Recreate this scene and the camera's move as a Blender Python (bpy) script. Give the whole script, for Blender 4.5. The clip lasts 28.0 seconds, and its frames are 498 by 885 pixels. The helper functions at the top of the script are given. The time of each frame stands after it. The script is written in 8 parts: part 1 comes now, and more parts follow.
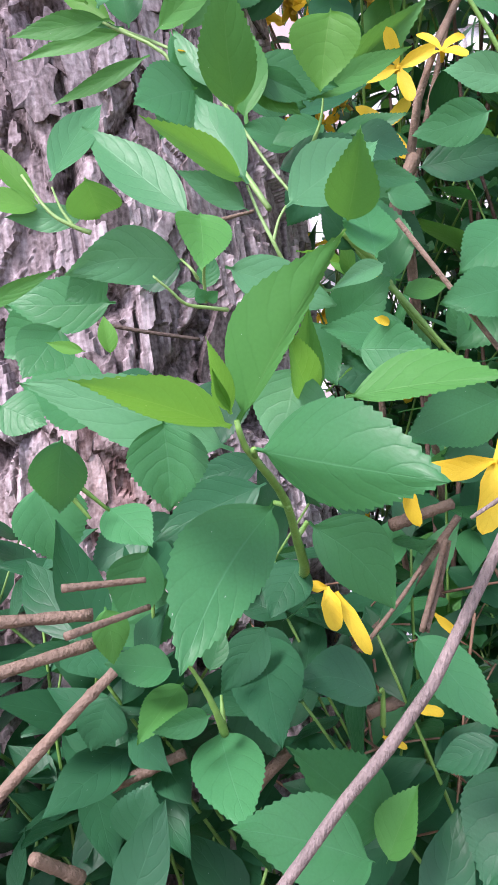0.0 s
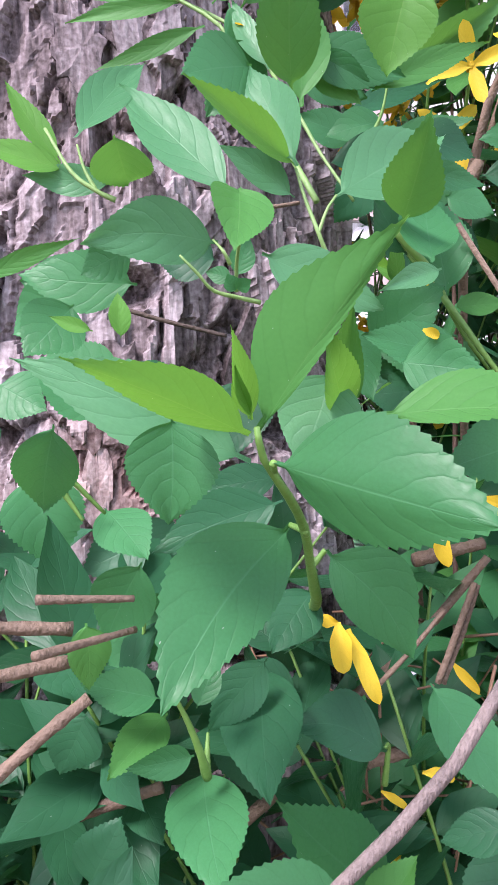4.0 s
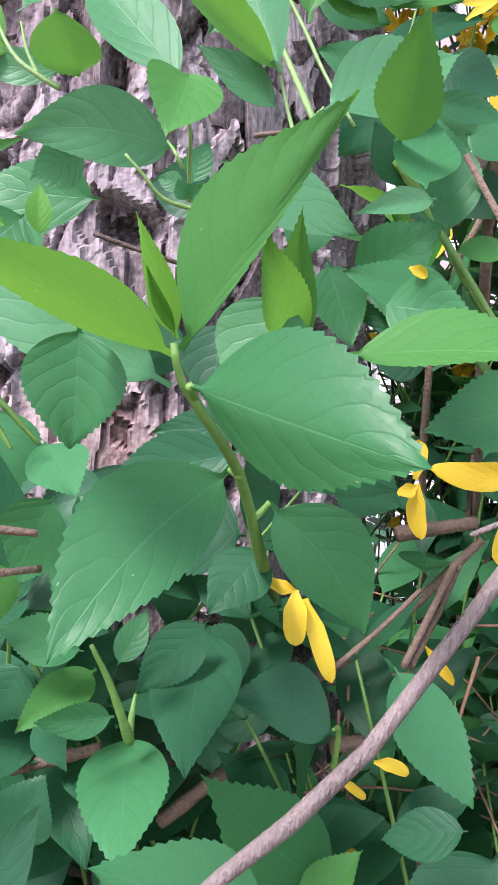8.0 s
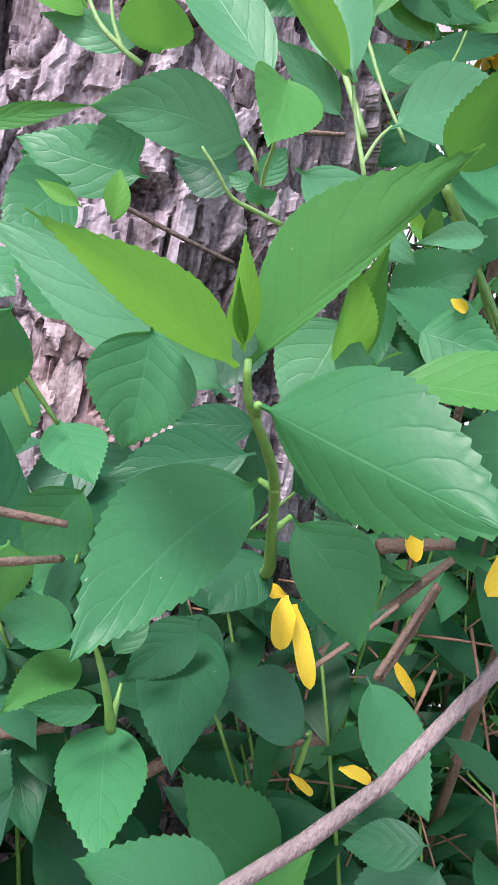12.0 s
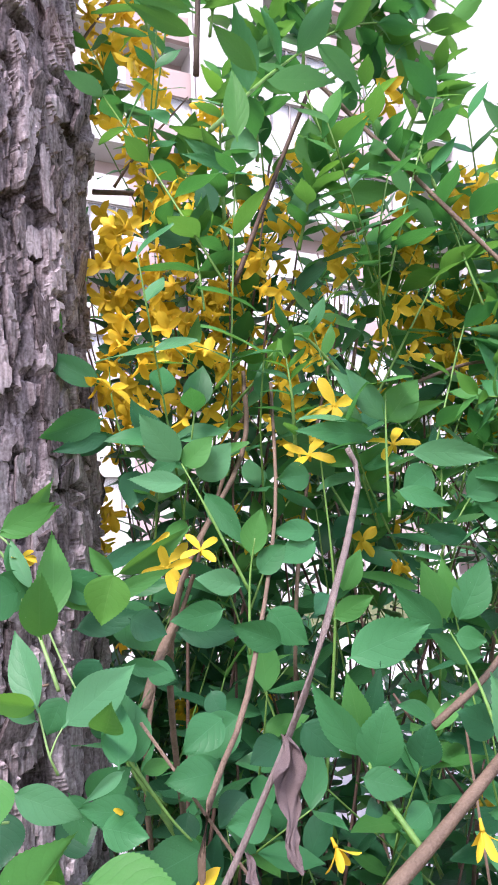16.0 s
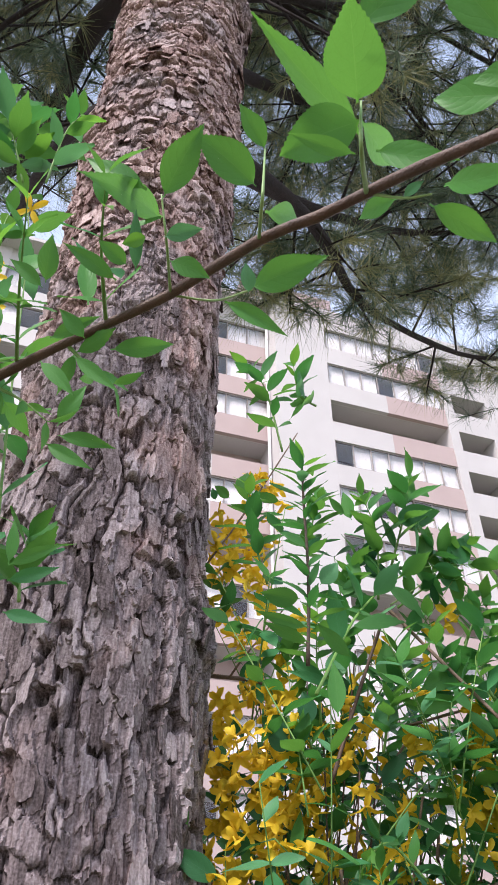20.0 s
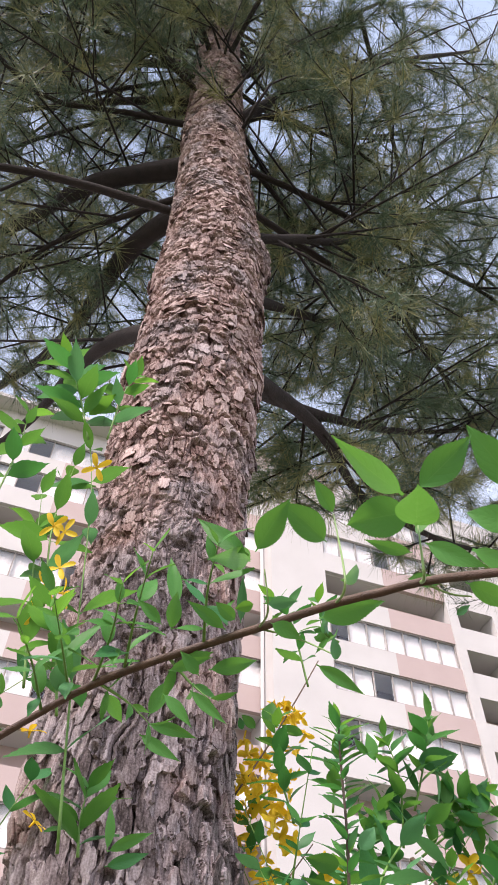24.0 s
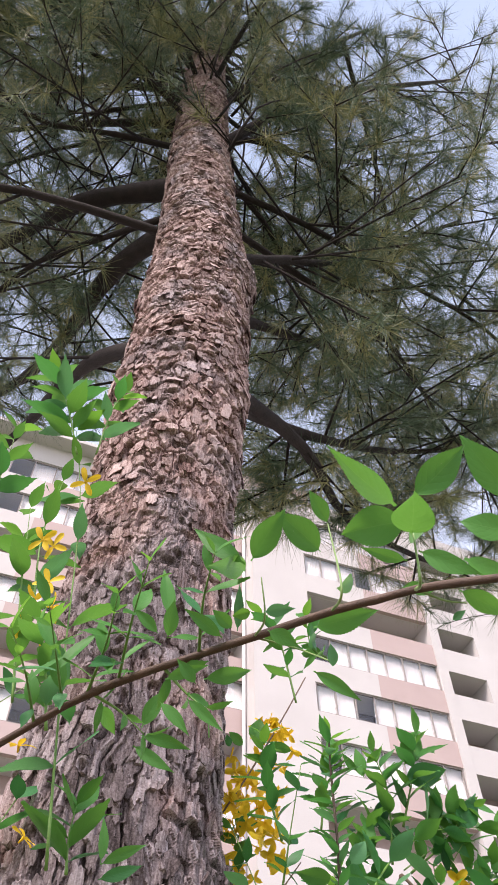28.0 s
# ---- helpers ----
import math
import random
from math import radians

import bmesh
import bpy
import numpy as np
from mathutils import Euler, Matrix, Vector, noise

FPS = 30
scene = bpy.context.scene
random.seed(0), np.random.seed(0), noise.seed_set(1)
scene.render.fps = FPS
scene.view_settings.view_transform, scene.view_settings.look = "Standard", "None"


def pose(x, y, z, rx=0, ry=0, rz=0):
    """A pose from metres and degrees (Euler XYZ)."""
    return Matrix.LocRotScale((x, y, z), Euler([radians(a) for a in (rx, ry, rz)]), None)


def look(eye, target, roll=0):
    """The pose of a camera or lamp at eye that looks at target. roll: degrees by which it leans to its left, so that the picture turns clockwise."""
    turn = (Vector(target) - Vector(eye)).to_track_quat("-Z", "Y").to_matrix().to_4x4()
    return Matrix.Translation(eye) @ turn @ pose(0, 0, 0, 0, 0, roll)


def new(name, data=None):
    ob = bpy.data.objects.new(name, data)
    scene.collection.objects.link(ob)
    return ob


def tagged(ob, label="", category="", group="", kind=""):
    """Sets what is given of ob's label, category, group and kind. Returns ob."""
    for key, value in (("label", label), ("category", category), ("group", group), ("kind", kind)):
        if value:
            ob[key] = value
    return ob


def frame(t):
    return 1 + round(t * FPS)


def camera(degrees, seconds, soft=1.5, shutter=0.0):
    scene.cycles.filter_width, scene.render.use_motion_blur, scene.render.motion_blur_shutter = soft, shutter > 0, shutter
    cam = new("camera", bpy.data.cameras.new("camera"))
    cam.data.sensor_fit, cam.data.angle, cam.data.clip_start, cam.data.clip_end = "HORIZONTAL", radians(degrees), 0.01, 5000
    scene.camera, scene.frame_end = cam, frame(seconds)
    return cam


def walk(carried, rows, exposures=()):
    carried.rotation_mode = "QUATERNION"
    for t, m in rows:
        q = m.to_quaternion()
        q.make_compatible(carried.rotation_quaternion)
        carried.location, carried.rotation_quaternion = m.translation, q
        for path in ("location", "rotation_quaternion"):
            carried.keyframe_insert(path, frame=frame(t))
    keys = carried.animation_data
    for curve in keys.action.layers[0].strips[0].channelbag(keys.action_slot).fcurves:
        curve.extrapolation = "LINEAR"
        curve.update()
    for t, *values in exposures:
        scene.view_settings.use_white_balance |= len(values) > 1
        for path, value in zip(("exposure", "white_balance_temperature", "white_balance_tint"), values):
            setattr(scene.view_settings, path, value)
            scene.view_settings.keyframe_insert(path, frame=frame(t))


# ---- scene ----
cam = camera(37.79, 28.0, shutter=0.25)
EXPOSURES = [(0, 1.47, 6200, 33), (8, 1.43, 6150, 30), (11.5, 1.4, 6100, 28), (15, 1.6, 6200, 30), (16, 1.42, 6250, 31), (17, 0.95, 6250, 29), (18, 0.79, 6250, 26), (20, 0.86, 6500, 22), (28, 0.93, 6950, 26)]
PATH = [
    (0, (0.075, 0.108, 0.968), (-0.15, 2.092, 0.846), -7.9),
    (0.5, (0.079, 0.111, 0.969), (-0.184, 2.089, 0.847), -7.7),
    (1, (0.081, 0.113, 0.967), (-0.199, 2.089, 0.842), -7.6),
    (1.5, (0.081, 0.109, 0.967), (-0.251, 2.078, 0.846), -7.3),
    (2, (0.086, 0.113, 0.967), (-0.222, 2.085, 0.838), -6.5),
    (2.5, (0.085, 0.116, 0.966), (-0.276, 2.079, 0.84), -6.9),
    (3, (0.081, 0.118, 0.967), (-0.258, 2.086, 0.859), -6.4),
    (3.5, (0.072, 0.126, 0.967), (-0.226, 2.102, 0.88), -4.2),
    (5.5, (0.076, 0.13, 0.968), (-0.19, 2.108, 0.832), 1.3),
    (6, (0.079, 0.14, 0.967), (-0.195, 2.112, 0.771), 1.7),
    (6.5, (0.098, 0.146, 0.964), (-0.322, 2.09, 0.756), 0.2),
    (7, (0.096, 0.148, 0.96), (-0.359, 2.089, 0.798), 1.9),
    (7.5, (0.095, 0.149, 0.959), (-0.329, 2.097, 0.802), 1.5),
    (8, (0.089, 0.147, 0.958), (-0.305, 2.102, 0.811), 2.3),
    (8.5, (0.087, 0.147, 0.959), (-0.313, 2.1, 0.808), 2.2),
    (9, (0.074, 0.141, 0.962), (-0.284, 2.101, 0.794), 5.9),
    (9.5, (0.073, 0.136, 0.963), (-0.204, 2.111, 0.812), 8.6),
    (10, (0.075, 0.132, 0.963), (-0.206, 2.105, 0.792), 8.8),
    (10.5, (0.077, 0.138, 0.961), (-0.223, 2.107, 0.771), 8.6),
    (11, (0.075, 0.145, 0.962), (-0.221, 2.116, 0.792), 9.6),
    (11.5, (0.069, 0.145, 0.963), (-0.14, 2.122, 0.748), 10.9),
    (13.5, (0.077, 0.139, 0.968), (-0.149, 2.123, 0.849), 8.2),
    (14.2, (0.084, 0.095, 1.005), (-0.126, 2.084, 1.016), 2.3),
    (14.7, (0.1, 0.056, 1.038), (0.068, 2.055, 1.099), -2.2),
    (15.2, (0.111, 0.015, 1.063), (0.141, 2.002, 1.288), -3.1),
    (15.5, (0.099, 0.007, 1.06), (0.299, 1.971, 1.38), -1.5),
    (16, (0.106, -0.005, 1.068), (0.385, 1.941, 1.434), -3.0),
    (16.5, (0.099, -0.028, 1.069), (0.453, 1.892, 1.505), -3.6),
    (17, (0.099, -0.049, 1.071), (0.455, 1.865, 1.527), -4.5),
    (17.5, (0.093, -0.08, 1.083), (0.372, 1.802, 1.701), -3.5),
    (18, (0.081, -0.102, 1.088), (0.275, 1.729, 1.87), -1.8),
    (18.5, (0.068, -0.134, 1.102), (0.242, 1.638, 2.014), -0.1),
    (19, (0.073, -0.163, 1.108), (0.161, 1.526, 2.175), 0.7),
    (19.5, (0.072, -0.164, 1.106), (0.156, 1.464, 2.266), -0.0),
    (20, (0.07, -0.181, 1.107), (0.147, 1.369, 2.369), -0.3),
    (20.5, (0.07, -0.186, 1.107), (0.154, 1.357, 2.377), 0.2),
    (22.5, (0.056, -0.244, 1.105), (0.194, 1.161, 2.522), -0.5),
    (23, (0.05, -0.263, 1.107), (0.184, 1.11, 2.554), -0.7),
    (23.5, (0.033, -0.288, 1.11), (0.137, 1.0, 2.637), -0.4),
    (24, (0.017, -0.306, 1.103), (0.09, 0.919, 2.682), 1.0),
    (24.5, (0.0, -0.321, 1.095), (0.11, 0.877, 2.693), 0.4),
    (25, (0.011, -0.329, 1.096), (0.122, 0.837, 2.717), -0.9),
    (25.5, (0.013, -0.33, 1.097), (0.119, 0.833, 2.72), -0.6),
    (26, (0.012, -0.328, 1.099), (0.121, 0.824, 2.731), -0.7),
    (26.5, (0.009, -0.326, 1.095), (0.137, 0.832, 2.721), -0.8),
    (27, (0.007, -0.318, 1.092), (0.123, 0.847, 2.714), -0.7),
    (27.5, (0.006, -0.303, 1.096), (0.114, 0.867, 2.715), -0.2),
    (28, (0.009, -0.304, 1.095), (0.127, 0.873, 2.708), -0.6),
]
walk(cam, [(t, look(eye, target, roll)) for t, eye, target, roll in PATH], EXPOSURES)

# ---- light ----
world = bpy.data.worlds.new("sky")
scene.world = world
world.use_nodes = True
wn = world.node_tree.nodes
wn.clear()
w_out = wn.new("ShaderNodeOutputWorld")
w_bg = wn.new("ShaderNodeBackground")
w_sky = wn.new("ShaderNodeTexSky")
w_sky.sky_type = "NISHITA"
w_sky.sun_disc = False
w_sky.sun_elevation = radians(48)
w_sky.sun_rotation = radians(215)
w_sky.air_density = 1.3
w_sky.dust_density = 3.0
w_co = wn.new("ShaderNodeTexCoord")
w_sep = wn.new("ShaderNodeSeparateXYZ")
w_haze = wn.new("ShaderNodeValToRGB")
w_haze.color_ramp.elements.new(0.55)
for e, (p, c) in zip(w_haze.color_ramp.elements, ((0.0, (0.98, 0.97, 1.0)), (0.55, (0.47, 0.57, 0.72)), (1.0, (0.24, 0.33, 0.46)))):
    e.position, e.color = p, (*c, 1)
w_mul = wn.new("ShaderNodeVectorMath")
w_mul.operation = "SCALE"
w_mul.inputs[3].default_value = 9.5
w_mix = wn.new("ShaderNodeMix")
w_mix.data_type = "RGBA"
w_mix.inputs[0].default_value = 0.93
world.node_tree.links.new(w_co.outputs["Generated"], w_sep.inputs[0])
world.node_tree.links.new(w_sep.outputs[2], w_haze.inputs[0])
world.node_tree.links.new(w_haze.outputs[0], w_mul.inputs[0])
world.node_tree.links.new(w_mul.outputs[0], w_mix.inputs[7])
world.node_tree.links.new(w_sky.outputs[0], w_mix.inputs[6])
world.node_tree.links.new(w_mix.outputs[2], w_bg.inputs[0])
w_bg.inputs[1].default_value = 0.13
world.node_tree.links.new(w_bg.outputs[0], w_out.inputs[0])

sun = new("sun", bpy.data.lights.new("sun", "SUN"))
sun.data.energy = 3.4
sun.data.angle = radians(20)
sun.data.color = (1.0, 0.95, 0.88)
sun.matrix_world = look((-2.2, -3.2, 5.2), (0, 0, 0))


# ---- materials ----
def shader(name, rough=0.6, metal=0.0, spec=0.5):
    m = bpy.data.materials.new(name)
    m.use_nodes = True
    b = m.node_tree.nodes["Principled BSDF"]
    b.inputs["Roughness"].default_value = rough
    b.inputs["Metallic"].default_value = metal
    b.inputs["Specular IOR Level"].default_value = spec
    return m, m.node_tree.nodes, m.node_tree.links, b


def ramp(nodes, stops):
    r = nodes.new("ShaderNodeValToRGB")
    while len(r.color_ramp.elements) < len(stops):
        r.color_ramp.elements.new(0.5)
    for e, (p, c) in zip(r.color_ramp.elements, stops):
        e.position, e.color = p, (*c, 1)
    return r


def noisy(name, stops, scale, rough=0.7, bump=0.3, fine=0, stretch=None, spec=0.4, dist=0.002):
    """A surface with stains at one scale, grain at another and a fine relief."""
    m, n, l, b = shader(name, rough, 0, spec)
    co = n.new("ShaderNodeTexCoord")
    mp = n.new("ShaderNodeMapping")
    l.new(co.outputs["Object"], mp.inputs[0])
    if stretch:
        mp.inputs["Scale"].default_value = stretch
    big, small = n.new("ShaderNodeTexNoise"), n.new("ShaderNodeTexNoise")
    for t, s, d in ((big, scale, 5), (small, fine or scale * 9, 6)):
        t.inputs["Scale"].default_value = s
        t.inputs["Detail"].default_value = d
        l.new(mp.outputs[0], t.inputs["Vector"])
    add = n.new("ShaderNodeMix")
    add.inputs[0].default_value = 0.4
    l.new(big.outputs[0], add.inputs[2])
    l.new(small.outputs[0], add.inputs[3])
    r = ramp(n, stops)
    l.new(add.outputs[0], r.inputs[0])
    l.new(r.outputs[0], b.inputs["Base Color"])
    bp = n.new("ShaderNodeBump")
    bp.inputs["Strength"].default_value = bump
    bp.inputs["Distance"].default_value = dist
    l.new(small.outputs[0], bp.inputs["Height"])
    l.new(bp.outputs[0], b.inputs["Normal"])
    return m


def leaf_material(name, dark, light, vein, through_col, rough=0.44, glow=0.3, spec=0.26):
    """Leaf blade: mottled green, pale midrib and side veins from the blade's own map, some light let through."""
    m, n, l, b = shader(name, rough, 0, spec)
    uv = n.new("ShaderNodeUVMap")
    sep = n.new("ShaderNodeSeparateXYZ")
    l.new(uv.outputs[0], sep.inputs[0])

    def math_node(op, a, c=None, clamp=False):
        k = n.new("ShaderNodeMath")
        k.operation, k.use_clamp = op, clamp
        for i, v in enumerate((a, c)):
            if v is None:
                continue
            if isinstance(v, float):
                k.inputs[i].default_value = v
            else:
                l.new(v, k.inputs[i])
        return k.outputs[0]

    across = math_node("ABSOLUTE", math_node("SUBTRACT", sep.outputs[1], 0.5))
    mid = math_node("SUBTRACT", 1.0, math_node("MULTIPLY", across, 60.0), True)
    bent = math_node("ADD", math_node("MULTIPLY", across, 0.42), math_node("MULTIPLY", math_node("MULTIPLY", across, across), 0.5))
    wob = n.new("ShaderNodeTexNoise")
    wob.inputs["Scale"].default_value = 4
    l.new(uv.outputs[0], wob.inputs["Vector"])
    along = math_node("ADD", math_node("SUBTRACT", sep.outputs[0], bent), math_node("MULTIPLY", wob.outputs[0], 0.1))
    pillow = math_node("ABSOLUTE", math_node("SUBTRACT", math_node("FRACT", math_node("MULTIPLY", along, 6.0)), 0.5))
    side = math_node("SUBTRACT", 1.0, math_node("MULTIPLY", pillow, 11.0), True)
    veins = math_node("MAXIMUM", mid, math_node("MULTIPLY", side, 0.5))
    info = n.new("ShaderNodeObjectInfo")
    geo = n.new("ShaderNodeNewGeometry")
    co = n.new("ShaderNodeTexCoord")
    t = n.new("ShaderNodeTexNoise")
    t.inputs["Scale"].default_value = 60
    t.inputs["Detail"].default_value = 4
    l.new(co.outputs["Object"], t.inputs["Vector"])
    rnd = math_node("FRACT", math_node("ADD", info.outputs["Random"], geo.outputs["Random Per Island"]))
    f = math_node("ADD", math_node("MULTIPLY", t.outputs[0], 0.55), math_node("MULTIPLY", rnd, 0.5))
    r = ramp(n, ((0.15, dark), (0.85, light)))
    l.new(f, r.inputs[0])
    mx = n.new("ShaderNodeMix")
    mx.data_type = "RGBA"
    dk = n.new("ShaderNodeMix")
    dk.data_type = "RGBA"
    l.new(math_node("MULTIPLY", side, 0.16), dk.inputs[0])
    l.new(r.outputs[0], dk.inputs[6])
    dk.inputs[7].default_value = (*[q * 0.7 for q in dark], 1)
    l.new(math_node("MULTIPLY", mid, 0.34), mx.inputs[0])
    l.new(dk.outputs[2], mx.inputs[6])
    mx.inputs[7].default_value = (*vein, 1)
    vo = n.new("ShaderNodeTexVoronoi")
    vo.inputs["Scale"].default_value = 15
    l.new(uv.outputs[0], vo.inputs["Vector"])
    vs = n.new("ShaderNodeSeparateXYZ")
    l.new(vo.outputs["Color"], vs.inputs[0])
    speck = math_node("MULTIPLY", math_node("LESS_THAN", vo.outputs["Distance"], math_node("MULTIPLY", vs.outputs[1], 0.085)), math_node("GREATER_THAN", math_node("FRACT", math_node("ADD", vs.outputs[0], info.outputs["Random"])), 0.8))
    sm = n.new("ShaderNodeMix")
    sm.data_type = "RGBA"
    l.new(math_node("MULTIPLY", speck, 0.6), sm.inputs[0])
    l.new(mx.outputs[2], sm.inputs[6])
    sm.inputs[7].default_value = (0.55, 0.6, 0.5, 1)
    l.new(sm.outputs[2], b.inputs["Base Color"])
    bp = n.new("ShaderNodeBump")
    bp.inputs["Strength"].default_value = 0.3
    bp.inputs["Distance"].default_value = 0.0004
    t2 = n.new("ShaderNodeTexNoise")
    t2.inputs["Scale"].default_value = 14
    t2.inputs["Detail"].default_value = 3
    l.new(uv.outputs[0], t2.inputs["Vector"])
    l.new(math_node("SUBTRACT", math_node("ADD", math_node("MULTIPLY", math_node("SQRT", pillow), 0.7), math_node("MULTIPLY", t2.outputs[0], 0.45)), math_node("MULTIPLY", veins, 0.4)), bp.inputs["Height"])
    l.new(bp.outputs[0], b.inputs["Normal"])
    l.new(math_node("ADD", math_node("MULTIPLY", t2.outputs[0], 0.3), rough - 0.15), b.inputs["Roughness"])
    tr = n.new("ShaderNodeBsdfTranslucent")
    tr.inputs[0].default_value = (*through_col, 1)
    ms = n.new("ShaderNodeMixShader")
    ms.inputs[0].default_value = glow
    l.new(b.outputs[0], ms.inputs[1])
    l.new(tr.outputs[0], ms.inputs[2])
    l.new(ms.outputs[0], n["Material Output"].inputs[0])
    return m


LEAF = {
    "m": leaf_material("leaf_mature", (0.027, 0.132, 0.046), (0.048, 0.212, 0.08), (0.09, 0.27, 0.13), (0.08, 0.33, 0.06)),
    # darker green for inner and low leaves, with their shade put into it
    "d": leaf_material("leaf_dark_shaded", (0.014, 0.074, 0.033), (0.026, 0.13, 0.057), (0.05, 0.17, 0.08), (0.04, 0.2, 0.045)),
    "g": leaf_material("leaf_fresh", (0.04, 0.165, 0.04), (0.07, 0.25, 0.06), (0.14, 0.31, 0.10), (0.13, 0.35, 0.05), 0.5, 0.36, 0.2),
    "y": leaf_material("leaf_young", (0.06, 0.2, 0.034), (0.1, 0.29, 0.052), (0.19, 0.35, 0.09), (0.18, 0.44, 0.05), 0.5, 0.4, 0.16),
    "l": leaf_material("leaf_pale", (0.052, 0.19, 0.08), (0.088, 0.27, 0.118), (0.14, 0.33, 0.16), (0.12, 0.36, 0.12)),
}
PETAL = leaf_material("petal_yellow", (0.56, 0.385, 0.016), (0.8, 0.6, 0.045), (0.6, 0.34, 0.01), (0.86, 0.56, 0.03), 0.55, 0.35)
LEAF["p"] = PETAL
STEM = {
    "green": noisy("stem_green", ((0.3, (0.08, 0.19, 0.036)), (0.7, (0.15, 0.3, 0.065))), 60, 0.5, 0.2),
    "pale": noisy("stem_pale", ((0.3, (0.14, 0.26, 0.075)), (0.7, (0.22, 0.36, 0.12))), 60, 0.5, 0.2),
    "brown": noisy("stem_brown", ((0.3, (0.05, 0.03, 0.022)), (0.7, (0.12, 0.072, 0.05))), 120, 0.6, 0.4),
    "cane": noisy("stem_cane", ((0.25, (0.08, 0.054, 0.037)), (0.75, (0.22, 0.155, 0.11))), 90, 0.7, 0.5),
    "dry": noisy("stem_dry", ((0.25, (0.08, 0.065, 0.06)), (0.75, (0.28, 0.225, 0.205))), 160, 0.75, 0.7, stretch=(1, 1, 0.3)),
    "twig": noisy("stem_dark", ((0.3, (0.04, 0.03, 0.025)), (0.7, (0.10, 0.07, 0.05))), 80, 0.7, 0.5),
}
DRY_NEEDLE = noisy("dry_needle", ((0.3, (0.13, 0.07, 0.04)), (0.7, (0.34, 0.2, 0.13))), 40, 0.7, 0.2)
WITHERED = noisy("withered_leaf", ((0.25, (0.12, 0.085, 0.085)), (0.75, (0.34, 0.26, 0.25))), 130, 0.7, 0.8, dist=0.001)
LITTER = noisy("leaf_litter", ((0.3, (0.07, 0.045, 0.03)), (0.7, (0.22, 0.14, 0.085))), 14, 0.85, 0.7, dist=0.01)
PAVING = noisy("pale_concrete", ((0.3, (0.34, 0.32, 0.31)), (0.7, (0.47, 0.44, 0.43))), 0.8, 0.85, 0.3, fine=60)
GRASS = noisy("rough_grass", ((0.3, (0.05, 0.08, 0.025)), (0.7, (0.12, 0.13, 0.05))), 5, 0.9, 0.6, dist=0.02)
WHITE_WALL = noisy("white_render", ((0.3, (0.45, 0.437, 0.437)), (0.7, (0.53, 0.52, 0.52))), 0.5, 0.8, 0.15, fine=30)
PINK_WALL = noisy("pink_render", ((0.3, (0.385, 0.305, 0.295)), (0.7, (0.44, 0.355, 0.345))), 0.6, 0.8, 0.15, fine=30)
GREY_PIPE = noisy("grey_pipe", ((0.3, (0.45, 0.45, 0.46)), (0.7, (0.55, 0.55, 0.56))), 3, 0.5, 0.1)
FRAME_DARK = noisy("window_frame", ((0.3, (0.22, 0.20, 0.19)), (0.7, (0.30, 0.27, 0.26))), 5, 0.4, 0.05)
CURTAIN = noisy("curtain", ((0.3, (0.5, 0.49, 0.51)), (0.7, (0.64, 0.63, 0.65))), 2, 0.9, 0.3, stretch=(6, 6, 0.4))
# rooms behind the glass: their dimness is put into the colour
ROOM_SHADE = noisy("shaded_room", ((0.3, (0.10, 0.085, 0.08)), (0.7, (0.17, 0.14, 0.13))), 1, 0.9, 0.1)
NEEDLE, nn, nl, nb = shader("pine_needle", 0.5, 0, 0.4)
ng = nn.new("ShaderNodeNewGeometry")
nt = nn.new("ShaderNodeAttribute")
nt.attribute_name = "tuft_tone"
nm = nn.new("ShaderNodeMath")
nm.operation = "MULTIPLY_ADD"
nm.inputs[1].default_value = 0.3
nl.new(ng.outputs["Random Per Island"], nm.inputs[0])
nm2 = nn.new("ShaderNodeMath")
nm2.operation = "MULTIPLY"
nm2.inputs[1].default_value = 0.7
nl.new(nt.outputs["Fac"], nm2.inputs[0])
nl.new(nm2.outputs[0], nm.inputs[2])
nr = ramp(nn, ((0.0, (0.03, 0.068, 0.042)), (0.5, (0.085, 0.145, 0.075)), (1.0, (0.4, 0.38, 0.15))))
nl.new(nm.outputs[0], nr.inputs[0])
nl.new(nr.outputs[0], nb.inputs["Base Color"])
# near black: the backlit shade under the crown is put into this colour
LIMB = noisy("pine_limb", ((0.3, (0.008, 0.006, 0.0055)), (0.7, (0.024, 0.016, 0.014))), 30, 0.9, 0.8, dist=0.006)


def glass_material():
    m, n, l, b = shader("window_glass", 0.05)
    b.inputs["Base Color"].default_value = (0.95, 0.97, 0.97, 1)
    b.inputs["Transmission Weight"].default_value = 1.0
    b.inputs["IOR"].default_value = 1.45
    return m


GLASS = glass_material()


